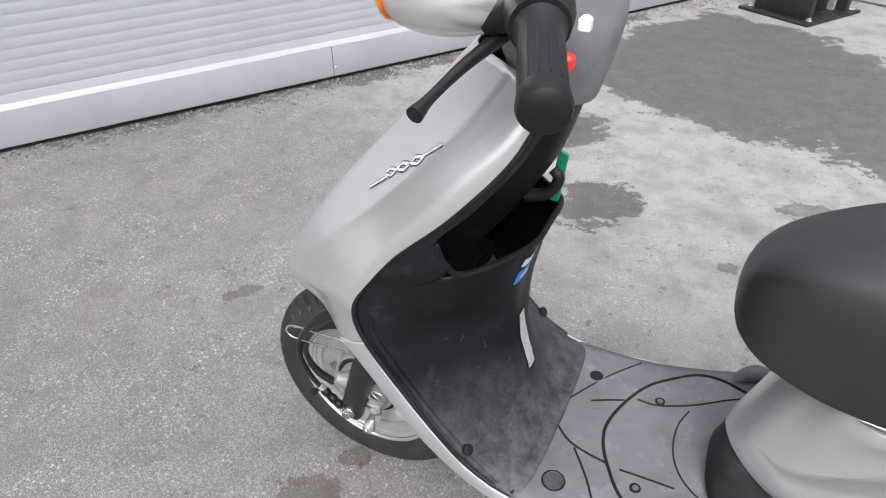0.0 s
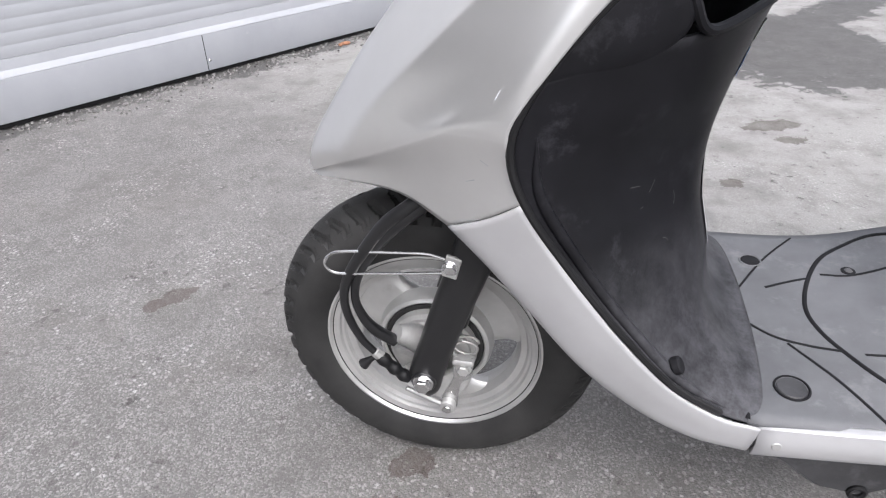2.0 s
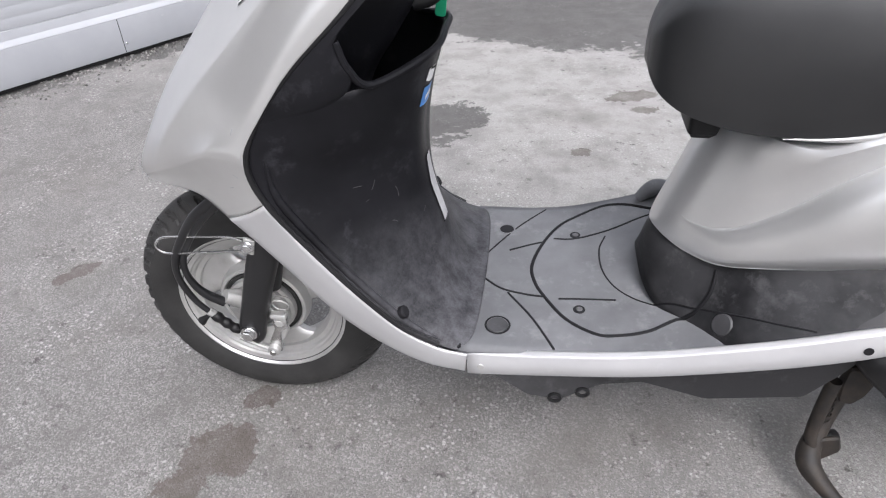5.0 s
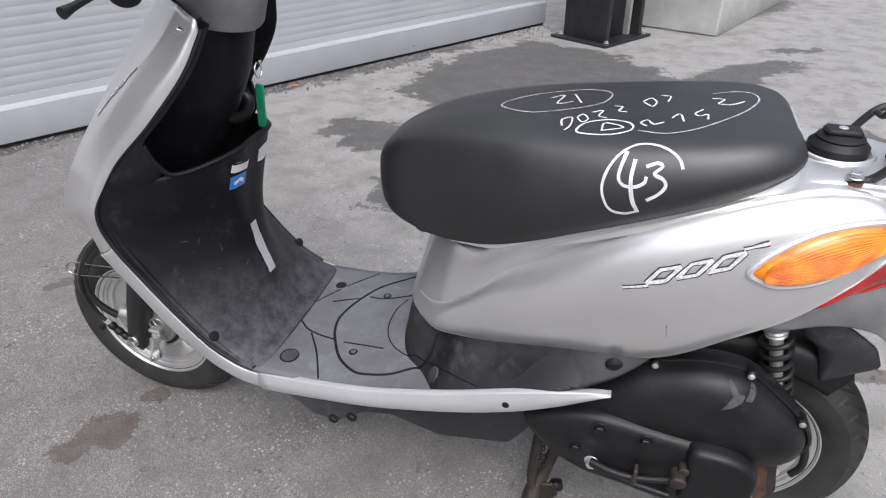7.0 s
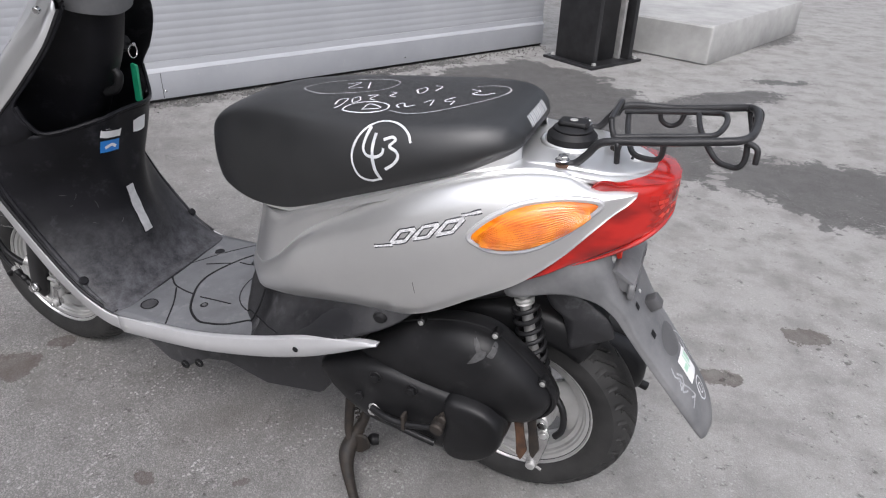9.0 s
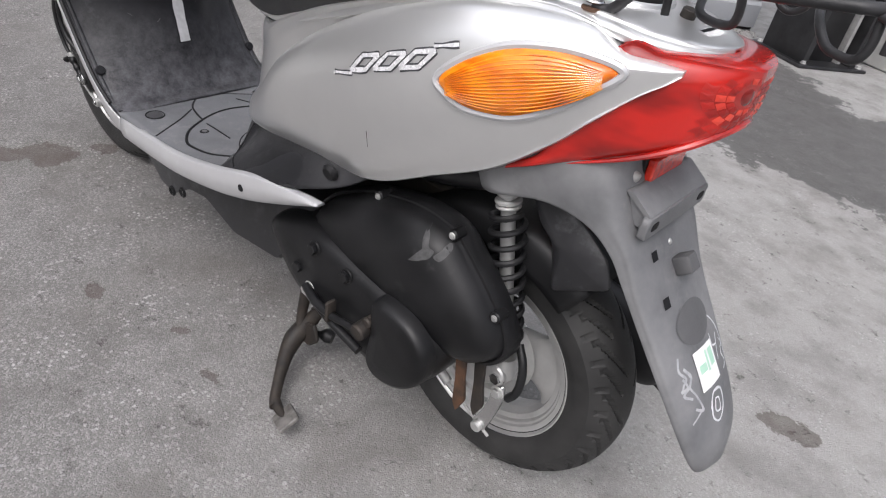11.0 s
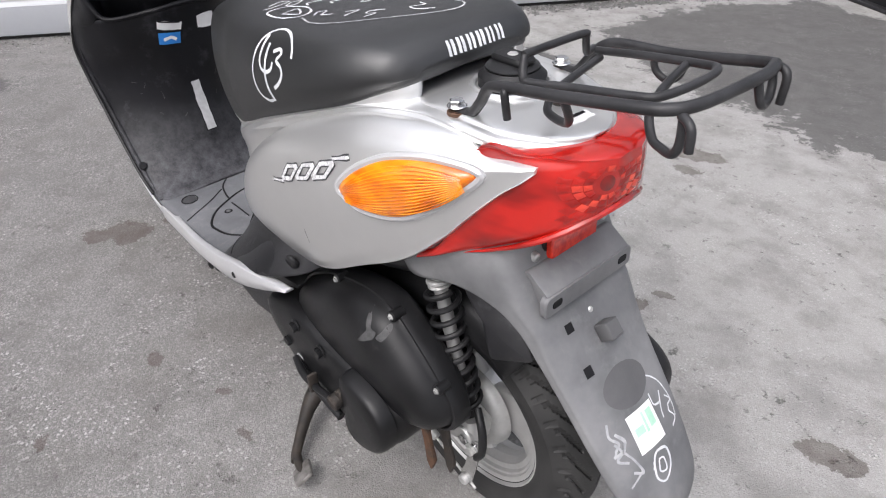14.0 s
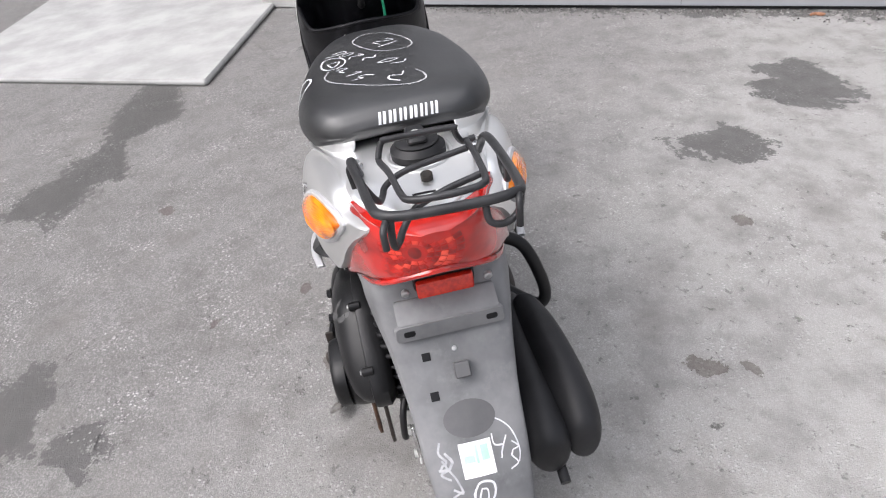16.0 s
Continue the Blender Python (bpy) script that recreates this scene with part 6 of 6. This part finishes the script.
for x, z in ((0.955, 0.268), (0.928, 0.292), (1.028, 0.336), (0.960, 0.342)):
    part("case_bolt", hexbolt((x, -0.194, z), (0, -1, 0), 0.0085, 0.014 if z < 0.28 else 0.010), "alloy" if z < 0.28 else "engine_black", case)
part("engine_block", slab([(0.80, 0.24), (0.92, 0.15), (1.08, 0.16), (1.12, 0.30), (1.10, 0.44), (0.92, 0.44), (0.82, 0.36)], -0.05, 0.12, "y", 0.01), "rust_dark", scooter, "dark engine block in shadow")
part("frame_tube", tube_mesh([(0.86, -0.08, 0.46), (0.98, -0.10, 0.475), (1.10, -0.10, 0.50), (1.2, -0.09, 0.54)], 0.016, 10), "fork_black", scooter)

for blot in (
    [(1.117, 0.460), (1.128, 0.453), (1.140, 0.441), (1.150, 0.437), (1.144, 0.424), (1.128, 0.415), (1.116, 0.410), (1.131, 0.427), (1.128, 0.444)],
    [(1.158, 0.449), (1.166, 0.441), (1.162, 0.428), (1.151, 0.430), (1.156, 0.440)],
):
    patch("scuff_mark", cover, [(1.134 + 0.85 * (x - 1.134), 0.436 + 0.85 * (z - 0.436)) for x, z in blot], (0, 1, 0), "scuff", "pale scuff mark", 0.0005)

# shock absorber
A, B = np.array((1.176, -0.088, 0.520)), np.array((1.234, -0.086, 0.268))
w = B - A
shock = part("shock_absorber", tube_mesh([A + w * 0.05, A + w * 0.70], 0.0095, 16, smooth=False), "alloy", scooter, "bright shock absorber rod in a black coil spring")
part("damper_body", tube_mesh([A + w * 0.62, A + w * 0.93], 0.0135, 16, smooth=False), "black", shock)
part("top_cap", merged("cap", [knob(A + w * 0.0, A + w * 0.06, 0.014), knob(A + w * 0.07, A + w * 0.095, 0.0168, 0.12), knob(A + w * 0.10, A + w * 0.12, 0.0158, 0.12)]), "alloy_dull", shock)
u = w / np.linalg.norm(w)
s1 = np.cross(u, (0, 1, 0))
s2 = np.cross(u, s1)
turns = 9.5
part("coil_spring", tube_mesh([A + w * (0.13 + 0.74 * q) + 0.0208 * (math.cos(2 * math.pi * turns * q) * s1 + math.sin(2 * math.pi * turns * q) * s2) for q in np.linspace(0, 1, 170)], 0.0041, 8, smooth=False), "black", shock)
part("lower_mount", tube_mesh([B + (0, 0, 0.012), B + (0.002, 0, -0.02)], [0.014, 0.017], 14, smooth=False), "alloy", shock)
part("mount_nut", hexbolt(B + (0.003, -0.012, -0.018), (0, -1, 0), 0.009, 0.010), "chrome", shock)
# rear brake
part("swing_arm", slab([(1.10, 0.25), (1.20, 0.278), (1.246, 0.258), (1.240, 0.222), (1.19, 0.185), (1.11, 0.19)], -0.052, -0.082, "y", 0.006), "alloy", scooter, "grey alloy hub carrier")
rdrum = part("rear_brake_drum", lathe([(0.0, -0.052), (0.030, -0.052), (0.052, -0.046), (0.066, -0.040), (0.072, -0.030), (0.074, -0.02), (0.0, -0.02)], (RX, 0, RZ), 56), "alloy_dull", scooter)
rarm = part("rear_brake_arm", slab([(1.230, 0.226), (1.246, 0.232), (1.252, 0.214), (1.248, 0.186), (1.240, 0.150), (1.234, 0.126), (1.214, 0.122), (1.212, 0.138), (1.222, 0.164), (1.229, 0.196)], -0.086, -0.093, "y", 0.002, radius=0.004), "chrome", scooter, "zinc rear brake arm")
part("pivot_nut", hexbolt((1.240, -0.093, 0.218), (0, -1, 0), 0.008, 0.007), "alloy", rarm)
part("adjuster_nut", knob((1.223, -0.080, 0.132), (1.223, -0.100, 0.132), 0.0090, 0.2, 12), "alloy_dull", rarm)
part("adjuster_rod", bar((1.243, -0.090, 0.123), (1.10, -0.090, 0.190), 0.0024, 8), "alloy_dull", rarm)
part("clevis", knob((1.156, -0.090, 0.164), (1.136, -0.090, 0.174), 0.0075, 0.2, 10), "alloy_dull", rarm)
part("rear_cable", tube_mesh([(1.262, -0.104, 0.232), (1.272, -0.104, 0.250), (1.273, -0.102, 0.275), (1.266, -0.098, 0.298), (1.250, -0.090, 0.315)], 0.0060, 10), "black", scooter, "short black rubber hose end")
part("hub_boss", merged("boss", [knob((1.232, -0.060, 0.252), (1.232, -0.104, 0.252), 0.017, 0.15), knob((1.196, -0.060, 0.240), (1.196, -0.098, 0.240), 0.013, 0.2), knob((1.212, -0.06, 0.262), (1.212, -0.102, 0.262), 0.009, 0.2, 6)]), "alloy", scooter, "grey alloy bosses at the rear hub")
for x, y, z, m in ((1.202, -0.150, 0.310, "rust"), (1.220, -0.130, 0.300, "rust_dark")):
    part("hanger_tab", slab([(x - 0.009, z), (x + 0.008, z), (x + 0.014, z - 0.045), (x + 0.022, z - 0.085), (x + 0.012, z - 0.112), (x + 0.004, z - 0.098), (x - 0.001, z - 0.050)], y, y + 0.006, "y", 0.0015, radius=0.003), m, scooter, "rusty hanging steel tab")

# side stand
stand = part("side_stand", tube_mesh([(0.892, -0.098, 0.190), (0.886, -0.104, 0.150), (0.874, -0.116, 0.112), (0.862, -0.132, 0.084), (0.860, -0.150, 0.066), (0.874, -0.176, 0.054), (0.900, -0.208, 0.042), (0.926, -0.236, 0.032), (0.938, -0.244, 0.030)], [0.011, 0.0105, 0.012, 0.016, 0.017, 0.013, 0.0098, 0.0092, 0.0092], 12), "rust_dark", scooter, "dirty black side stand with worn foot")
foot = slab([(-0.022, -0.019), (0.026, -0.021), (0.030, 0.016), (-0.020, 0.019)], -0.003, 0.004, "z", 0.0015, radius=0.006)
foot.transform(pose(0.972, -0.248, 0.0385, 30, -22, -18))
part("foot", foot, "stand_foot", stand, "worn grey foot of the stand")
part("foot_neck", tube_mesh([(0.926, -0.236, 0.032), (0.950, -0.244, 0.032), (0.972, -0.249, 0.036)], [0.009, 0.008, 0.006], 10), "rust_dark", stand)
part("stand_knob", tube_mesh([(0.872, -0.128, 0.084), (0.886, -0.116, 0.078), (0.896, -0.108, 0.077), (0.908, -0.102, 0.076)], [0.006, 0.0055, 0.0125, 0.011], 14), "black", stand)
part("stand_plate", slab([(0.846, 0.064), (0.882, 0.056), (0.906, 0.082), (0.896, 0.112), (0.868, 0.104)], -0.128, -0.136, "y", 0.003), "rust_dark", stand)
part("stand_bracket", slab([(0.878, 0.235), (0.925, 0.235), (0.915, 0.180), (0.900, 0.160), (0.882, 0.165), (0.876, 0.20)], -0.098, -0.114, "y", 0.003), "rust_dark", stand)
part("second_leg", tube_mesh([(0.862, -0.118, 0.215), (0.858, -0.124, 0.160), (0.856, -0.130, 0.112), (0.862, -0.136, 0.092)], [0.010, 0.010, 0.009, 0.008], 10), "rust_dark", stand)
part("stand_spring", tube_mesh([(0.878 - 0.0002 * q + 0.005 * math.cos(q), -0.118 + 0.005 * math.sin(q), 0.10 + 0.0018 * q) for q in np.linspace(0, 60, 120)], 0.0014, 6, smooth=False), "rust_dark", stand)

# exhaust on the right
def lobe(stations):
    rows = []
    for x, yc, zc, ry, rz in stations:
        rows.append([(x, yc + ry * math.cos(a), zc + rz * math.sin(a)) for a in np.linspace(0, 2 * math.pi, 24, endpoint=False)])
    rows = np.array(rows)
    return grid_mesh("lobe", np.stack([spline(rows[:, j], 5) for j in range(rows.shape[1])], 1), around=True, caps=True)


muf = part("muffler", lobe([(1.04, 0.135, 0.285, 0.020, 0.026), (1.06, 0.135, 0.284, 0.034, 0.044), (1.14, 0.130, 0.275, 0.042, 0.056), (1.28, 0.125, 0.258, 0.043, 0.058), (1.350, 0.124, 0.248, 0.040, 0.054), (1.380, 0.124, 0.244, 0.028, 0.040), (1.388, 0.124, 0.243, 0.010, 0.016)]), "muffler", scooter, "matt black muffler", 50)
part("heat_shield", lobe([(1.085, 0.160, 0.325, 0.010, 0.012), (1.10, 0.164, 0.320, 0.024, 0.028), (1.17, 0.172, 0.303, 0.036, 0.050), (1.27, 0.180, 0.275, 0.041, 0.062), (1.335, 0.183, 0.257, 0.037, 0.057), (1.368, 0.183, 0.248, 0.026, 0.042), (1.376, 0.183, 0.246, 0.010, 0.018)]), "muffler", muf, "black heat shield over the muffler", 50)
part("tail_pipe", tube_mesh([(1.36, 0.138, 0.205), (1.398, 0.138, 0.192)], 0.009, 14, smooth=False), "muffler", muf)
part("exhaust_pipe", tube_mesh([(1.06, 0.140, 0.285), (0.98, 0.160, 0.285), (0.90, 0.16, 0.27), (0.84, 0.12, 0.23), (0.84, 0.05, 0.23)], 0.014, 12), "rust_dark", scooter)
part("guard_bar", tube_mesh([(1.02, 0.13, 0.44), (1.02, 0.185, 0.405), (1.03, 0.215, 0.33), (1.035, 0.222, 0.275), (1.035, 0.200, 0.262), (1.03, 0.14, 0.315)], 0.0125, 12), "black", scooter, "black bar on the engine's right")
part("fan_cover", tube_mesh([(0.95, 0.09, 0.31), (0.95, 0.135, 0.31), (0.95, 0.15, 0.31)], [0.09, 0.085, 0.05], 28, smooth=False), "engine_black", scooter)

# luggage rack
TR = 0.0053
rack = part("luggage_rack", tube_mesh([(1.215, -0.078, 0.737), (1.232, -0.074, 0.738), (1.248, -0.076, 0.755), (1.262, -0.079, 0.774), (1.282, -0.080, 0.781), (1.340, -0.073, 0.787), (1.415, -0.065, 0.797), (1.440, -0.057, 0.800), (1.453, -0.034, 0.801), (1.459, 0.014, 0.802), (1.460, 0.056, 0.802), (1.455, 0.080, 0.801), (1.440, 0.092, 0.797), (1.353, 0.098, 0.7815), (1.285, 0.095, 0.778), (1.264, 0.091, 0.771), (1.250, 0.089, 0.755), (1.236, 0.086, 0.738), (1.216, 0.085, 0.737)], 0.0056, 12, 5), "rack", scooter, "black tubular steel luggage rack with hooks")
part("rail", tube_mesh([(1.262, 0.080, 0.772), (1.266, 0.064, 0.772), (1.269, 0.057, 0.782), (1.2700, 0.054, 0.792), (1.2695, 0.049, 0.796), (1.269, -0.030, 0.7975), (1.2695, -0.037, 0.796), (1.271, -0.041, 0.790), (1.275, -0.045, 0.780), (1.281, -0.045, 0.775), (1.320, -0.037, 0.779), (1.390, -0.030, 0.788), (1.408, -0.022, 0.790), (1.418, 0.004, 0.793), (1.421, 0.036, 0.795), (1.416, 0.056, 0.795), (1.398, 0.064, 0.792), (1.330, 0.068, 0.783), (1.275, 0.068, 0.775)], 0.0042, 10, 5), "rack", rack, "bent wire hoop and inner rail")
for pts in (
    [(1.282, 0.066, 0.770), (1.288, 0.020, 0.766), (1.296, -0.020, 0.763), (1.306, -0.044, 0.755), (1.322, -0.050, 0.752), (1.340, -0.055, 0.755), (1.346, -0.062, 0.767), (1.346, -0.070, 0.784)],
    [(1.382, 0.062, 0.788), (1.388, 0.020, 0.781), (1.400, -0.018, 0.773), (1.416, -0.036, 0.760), (1.430, -0.042, 0.757), (1.444, -0.048, 0.759), (1.450, -0.050, 0.772), (1.448, -0.048, 0.797)],
):
    part("cross_bar", tube_mesh(pts, 0.0042, 10, 4), "rack", rack)
for pts in (
    [(1.284, -0.079, 0.780), (1.288, -0.084, 0.776), (1.290, -0.082, 0.752)],
    [(1.448, -0.052, 0.796), (1.457, -0.056, 0.794), (1.462, -0.058, 0.788), (1.463, -0.058, 0.771)],
    [(1.325, 0.097, 0.779), (1.329, 0.098, 0.760), (1.343, 0.099, 0.752), (1.357, 0.098, 0.760), (1.362, 0.097, 0.780)],
    [(1.456, 0.050, 0.800), (1.462, 0.052, 0.778), (1.460, 0.068, 0.770), (1.456, 0.084, 0.778), (1.450, 0.090, 0.797)],
    [(1.446, 0.088, 0.797), (1.460, 0.085, 0.799), (1.467, 0.083, 0.792), (1.467, 0.082, 0.768)],
):
    part("hook", tube_mesh(pts, 0.0040, 10, 5), "rack", rack)
for y in (-0.078, 0.085):
    part("rack_bolt", hexbolt((1.215, y, 0.741), (0, 0, 1), 0.0080, 0.008), "chrome", rack, "zinc rack bolt")
    part("spacer", knob((1.215, y, 0.722), (1.215, y, 0.737), 0.011, 0.1), "rust", rack, "rusty rack spacer")
cap = part("fuel_cap", merged("cap", [knob((1.209, 0.010, 0.730), (1.209, 0.010, 0.757), 0.038, 0.2, 32), knob((1.209, 0.010, 0.754), (1.209, 0.010, 0.764), 0.030, 0.3, 28)]), "black", scooter, "black screw-on tank cap")
part("cap_handle", slab([(1.186, -0.004), (1.233, -0.004), (1.233, 0.024), (1.186, 0.024)], 0.762, 0.771, "z", 0.003, radius=0.008), "black", cap)
part("cap_lock", knob((1.209, 0.010, 0.770), (1.209, 0.010, 0.7722), 0.006), "alloy_dull", cap)
part("cap_recess", tube_mesh([(1.209 + 0.044 * math.cos(a), 0.010 + 0.044 * math.sin(a), 0.738) for a in np.linspace(0, 2 * math.pi, 28, endpoint=False)], 0.004, 8, closed=True, smooth=False), "silver", cowl_rear)
deck = bpy.data.objects["tail_deck"]
drawn("deck_label", deck, [(1.3085, -0.018, 0.9), (1.3095, 0.020, 0.9)], DOWN, 0.020, "white_sticker", "small white label with dark print", smooth=False)
drawn("label_bar", deck, [(1.304, -0.014, 0.9), (1.305, 0.016, 0.9)], DOWN, 0.006, "groove", "", lift=0.0012, smooth=False)
part("seat_lock", knob((1.275, 0.010, 0.732), (1.277, 0.010, 0.744), 0.008), "rust_dark", scooter)

# scratches and a hairline crack in the paint
for q in ([(0.076, 0.546), (0.083, 0.542)], [(0.062, 0.520), (0.070, 0.524)], [(0.088, 0.600), (0.092, 0.608)]):
    drawn("scratch", cowl, flank(q), LEFT, 0.0011, "chalk", "pale scratch", lift=0.0004)
drawn("crack", cowl_rear, flank([(1.024, 0.545), (1.0255, 0.534), (1.027, 0.524)]), LEFT, 0.0009, "groove", "hairline crack", lift=0.0004)

# details on the leg shield
REAR = (-1, 0, 0)
drawn("slot_plate", inner, [(0.6, -0.0095, 0.497), (0.6, -0.0070, 0.386)], REAR, 0.0255, "groove", "dark slot", smooth=False, lift=0.0008)
drawn("slot_plate", inner, [(0.6, -0.0095, 0.495), (0.6, -0.0070, 0.388)], REAR, 0.0205, "bare_plastic", "bare grey strip on the leg shield", smooth=False, lift=0.0016)
drawn("blue_sticker", inner, [(0.6, -0.0610, 0.600), (0.6, -0.0180, 0.594)], REAR, 0.030, "blue_sticker", "blue printed sticker", smooth=False, lift=0.001)
drawn("print_bar", inner, [(0.6, -0.052, 0.596), (0.6, -0.037, 0.599), (0.6, -0.027, 0.592)], REAR, 0.008, "white_sticker", "", lift=0.0016)
drawn("white_sticker", inner, [(0.6, -0.0600, 0.629), (0.6, -0.0120, 0.618)], REAR, 0.020, "white_sticker", "white printed sticker", smooth=False, lift=0.001)
drawn("print_bar", inner, [(0.6, -0.057, 0.636), (0.6, -0.015, 0.6265)], REAR, 0.004, "groove", "", smooth=False, lift=0.0016)
drawn("white_label", inner, [(0.6, 0.022, 0.618), (0.6, 0.058, 0.618)], REAR, 0.036, "white_sticker", "white paper label", smooth=False, lift=0.001)
for s in (-1, 1):
    part("screw", knob((0.106, s * 0.168, 0.529), (0.114, s * 0.169, 0.530), 0.0045, 0.3, 12), "alloy_dull", inner)
    part("recess", knob((0.262, s * 0.166, 0.337), (0.270, s * 0.167, 0.342), 0.009, 0.2, 14), "groove", inner)
for k in range(16):
    y0, z0 = random.uniform(-0.14, 0.10), random.uniform(0.31, 0.50)
    dy, dz = random.uniform(-0.010, 0.010), random.uniform(-0.016, 0.016)
    drawn("scratch", inner, [(0.6, y0, z0), (0.6, y0 + dy * 0.5 + 0.001, z0 + dz * 0.5), (0.6, y0 + dy, z0 + dz)], REAR, random.uniform(0.0007, 0.0014), "scuff", "pale scratch", lift=0.0004)
part("peg_lug", tube_mesh([(0.606, 0.170, 0.318), (0.622, 0.174, 0.331), (0.636, 0.175, 0.338), (0.652, 0.174, 0.334), (0.664, 0.170, 0.318)], [0.008, 0.013, 0.015, 0.014, 0.010], 12), "floor_plastic", footboard)

# key with its tag, hanging from the lock
key = tagged(new("key"), "ignition key with a green plastic tag hanging from the lock", "key")
key.location, key.rotation_euler = scooter.location, scooter.rotation_euler
part("key_blade", block((0.290, 0.056, 0.775), (0.312, 0.064, 0.781), 0.001), "chrome", key)
part("key_ring", tube_mesh([(0.306, 0.058 + 0.011 * math.cos(a), 0.764 + 0.013 * math.sin(a)) for a in np.linspace(0, 2 * math.pi, 18, endpoint=False)], 0.0014, 6, closed=True, smooth=False), "chrome", key)
part("tag", slab([(0.292, 0.662), (0.306, 0.660), (0.314, 0.738), (0.300, 0.742)], 0.050, 0.056, "y", 0.001, radius=0.004), "green_tag", key, "green plastic tag")
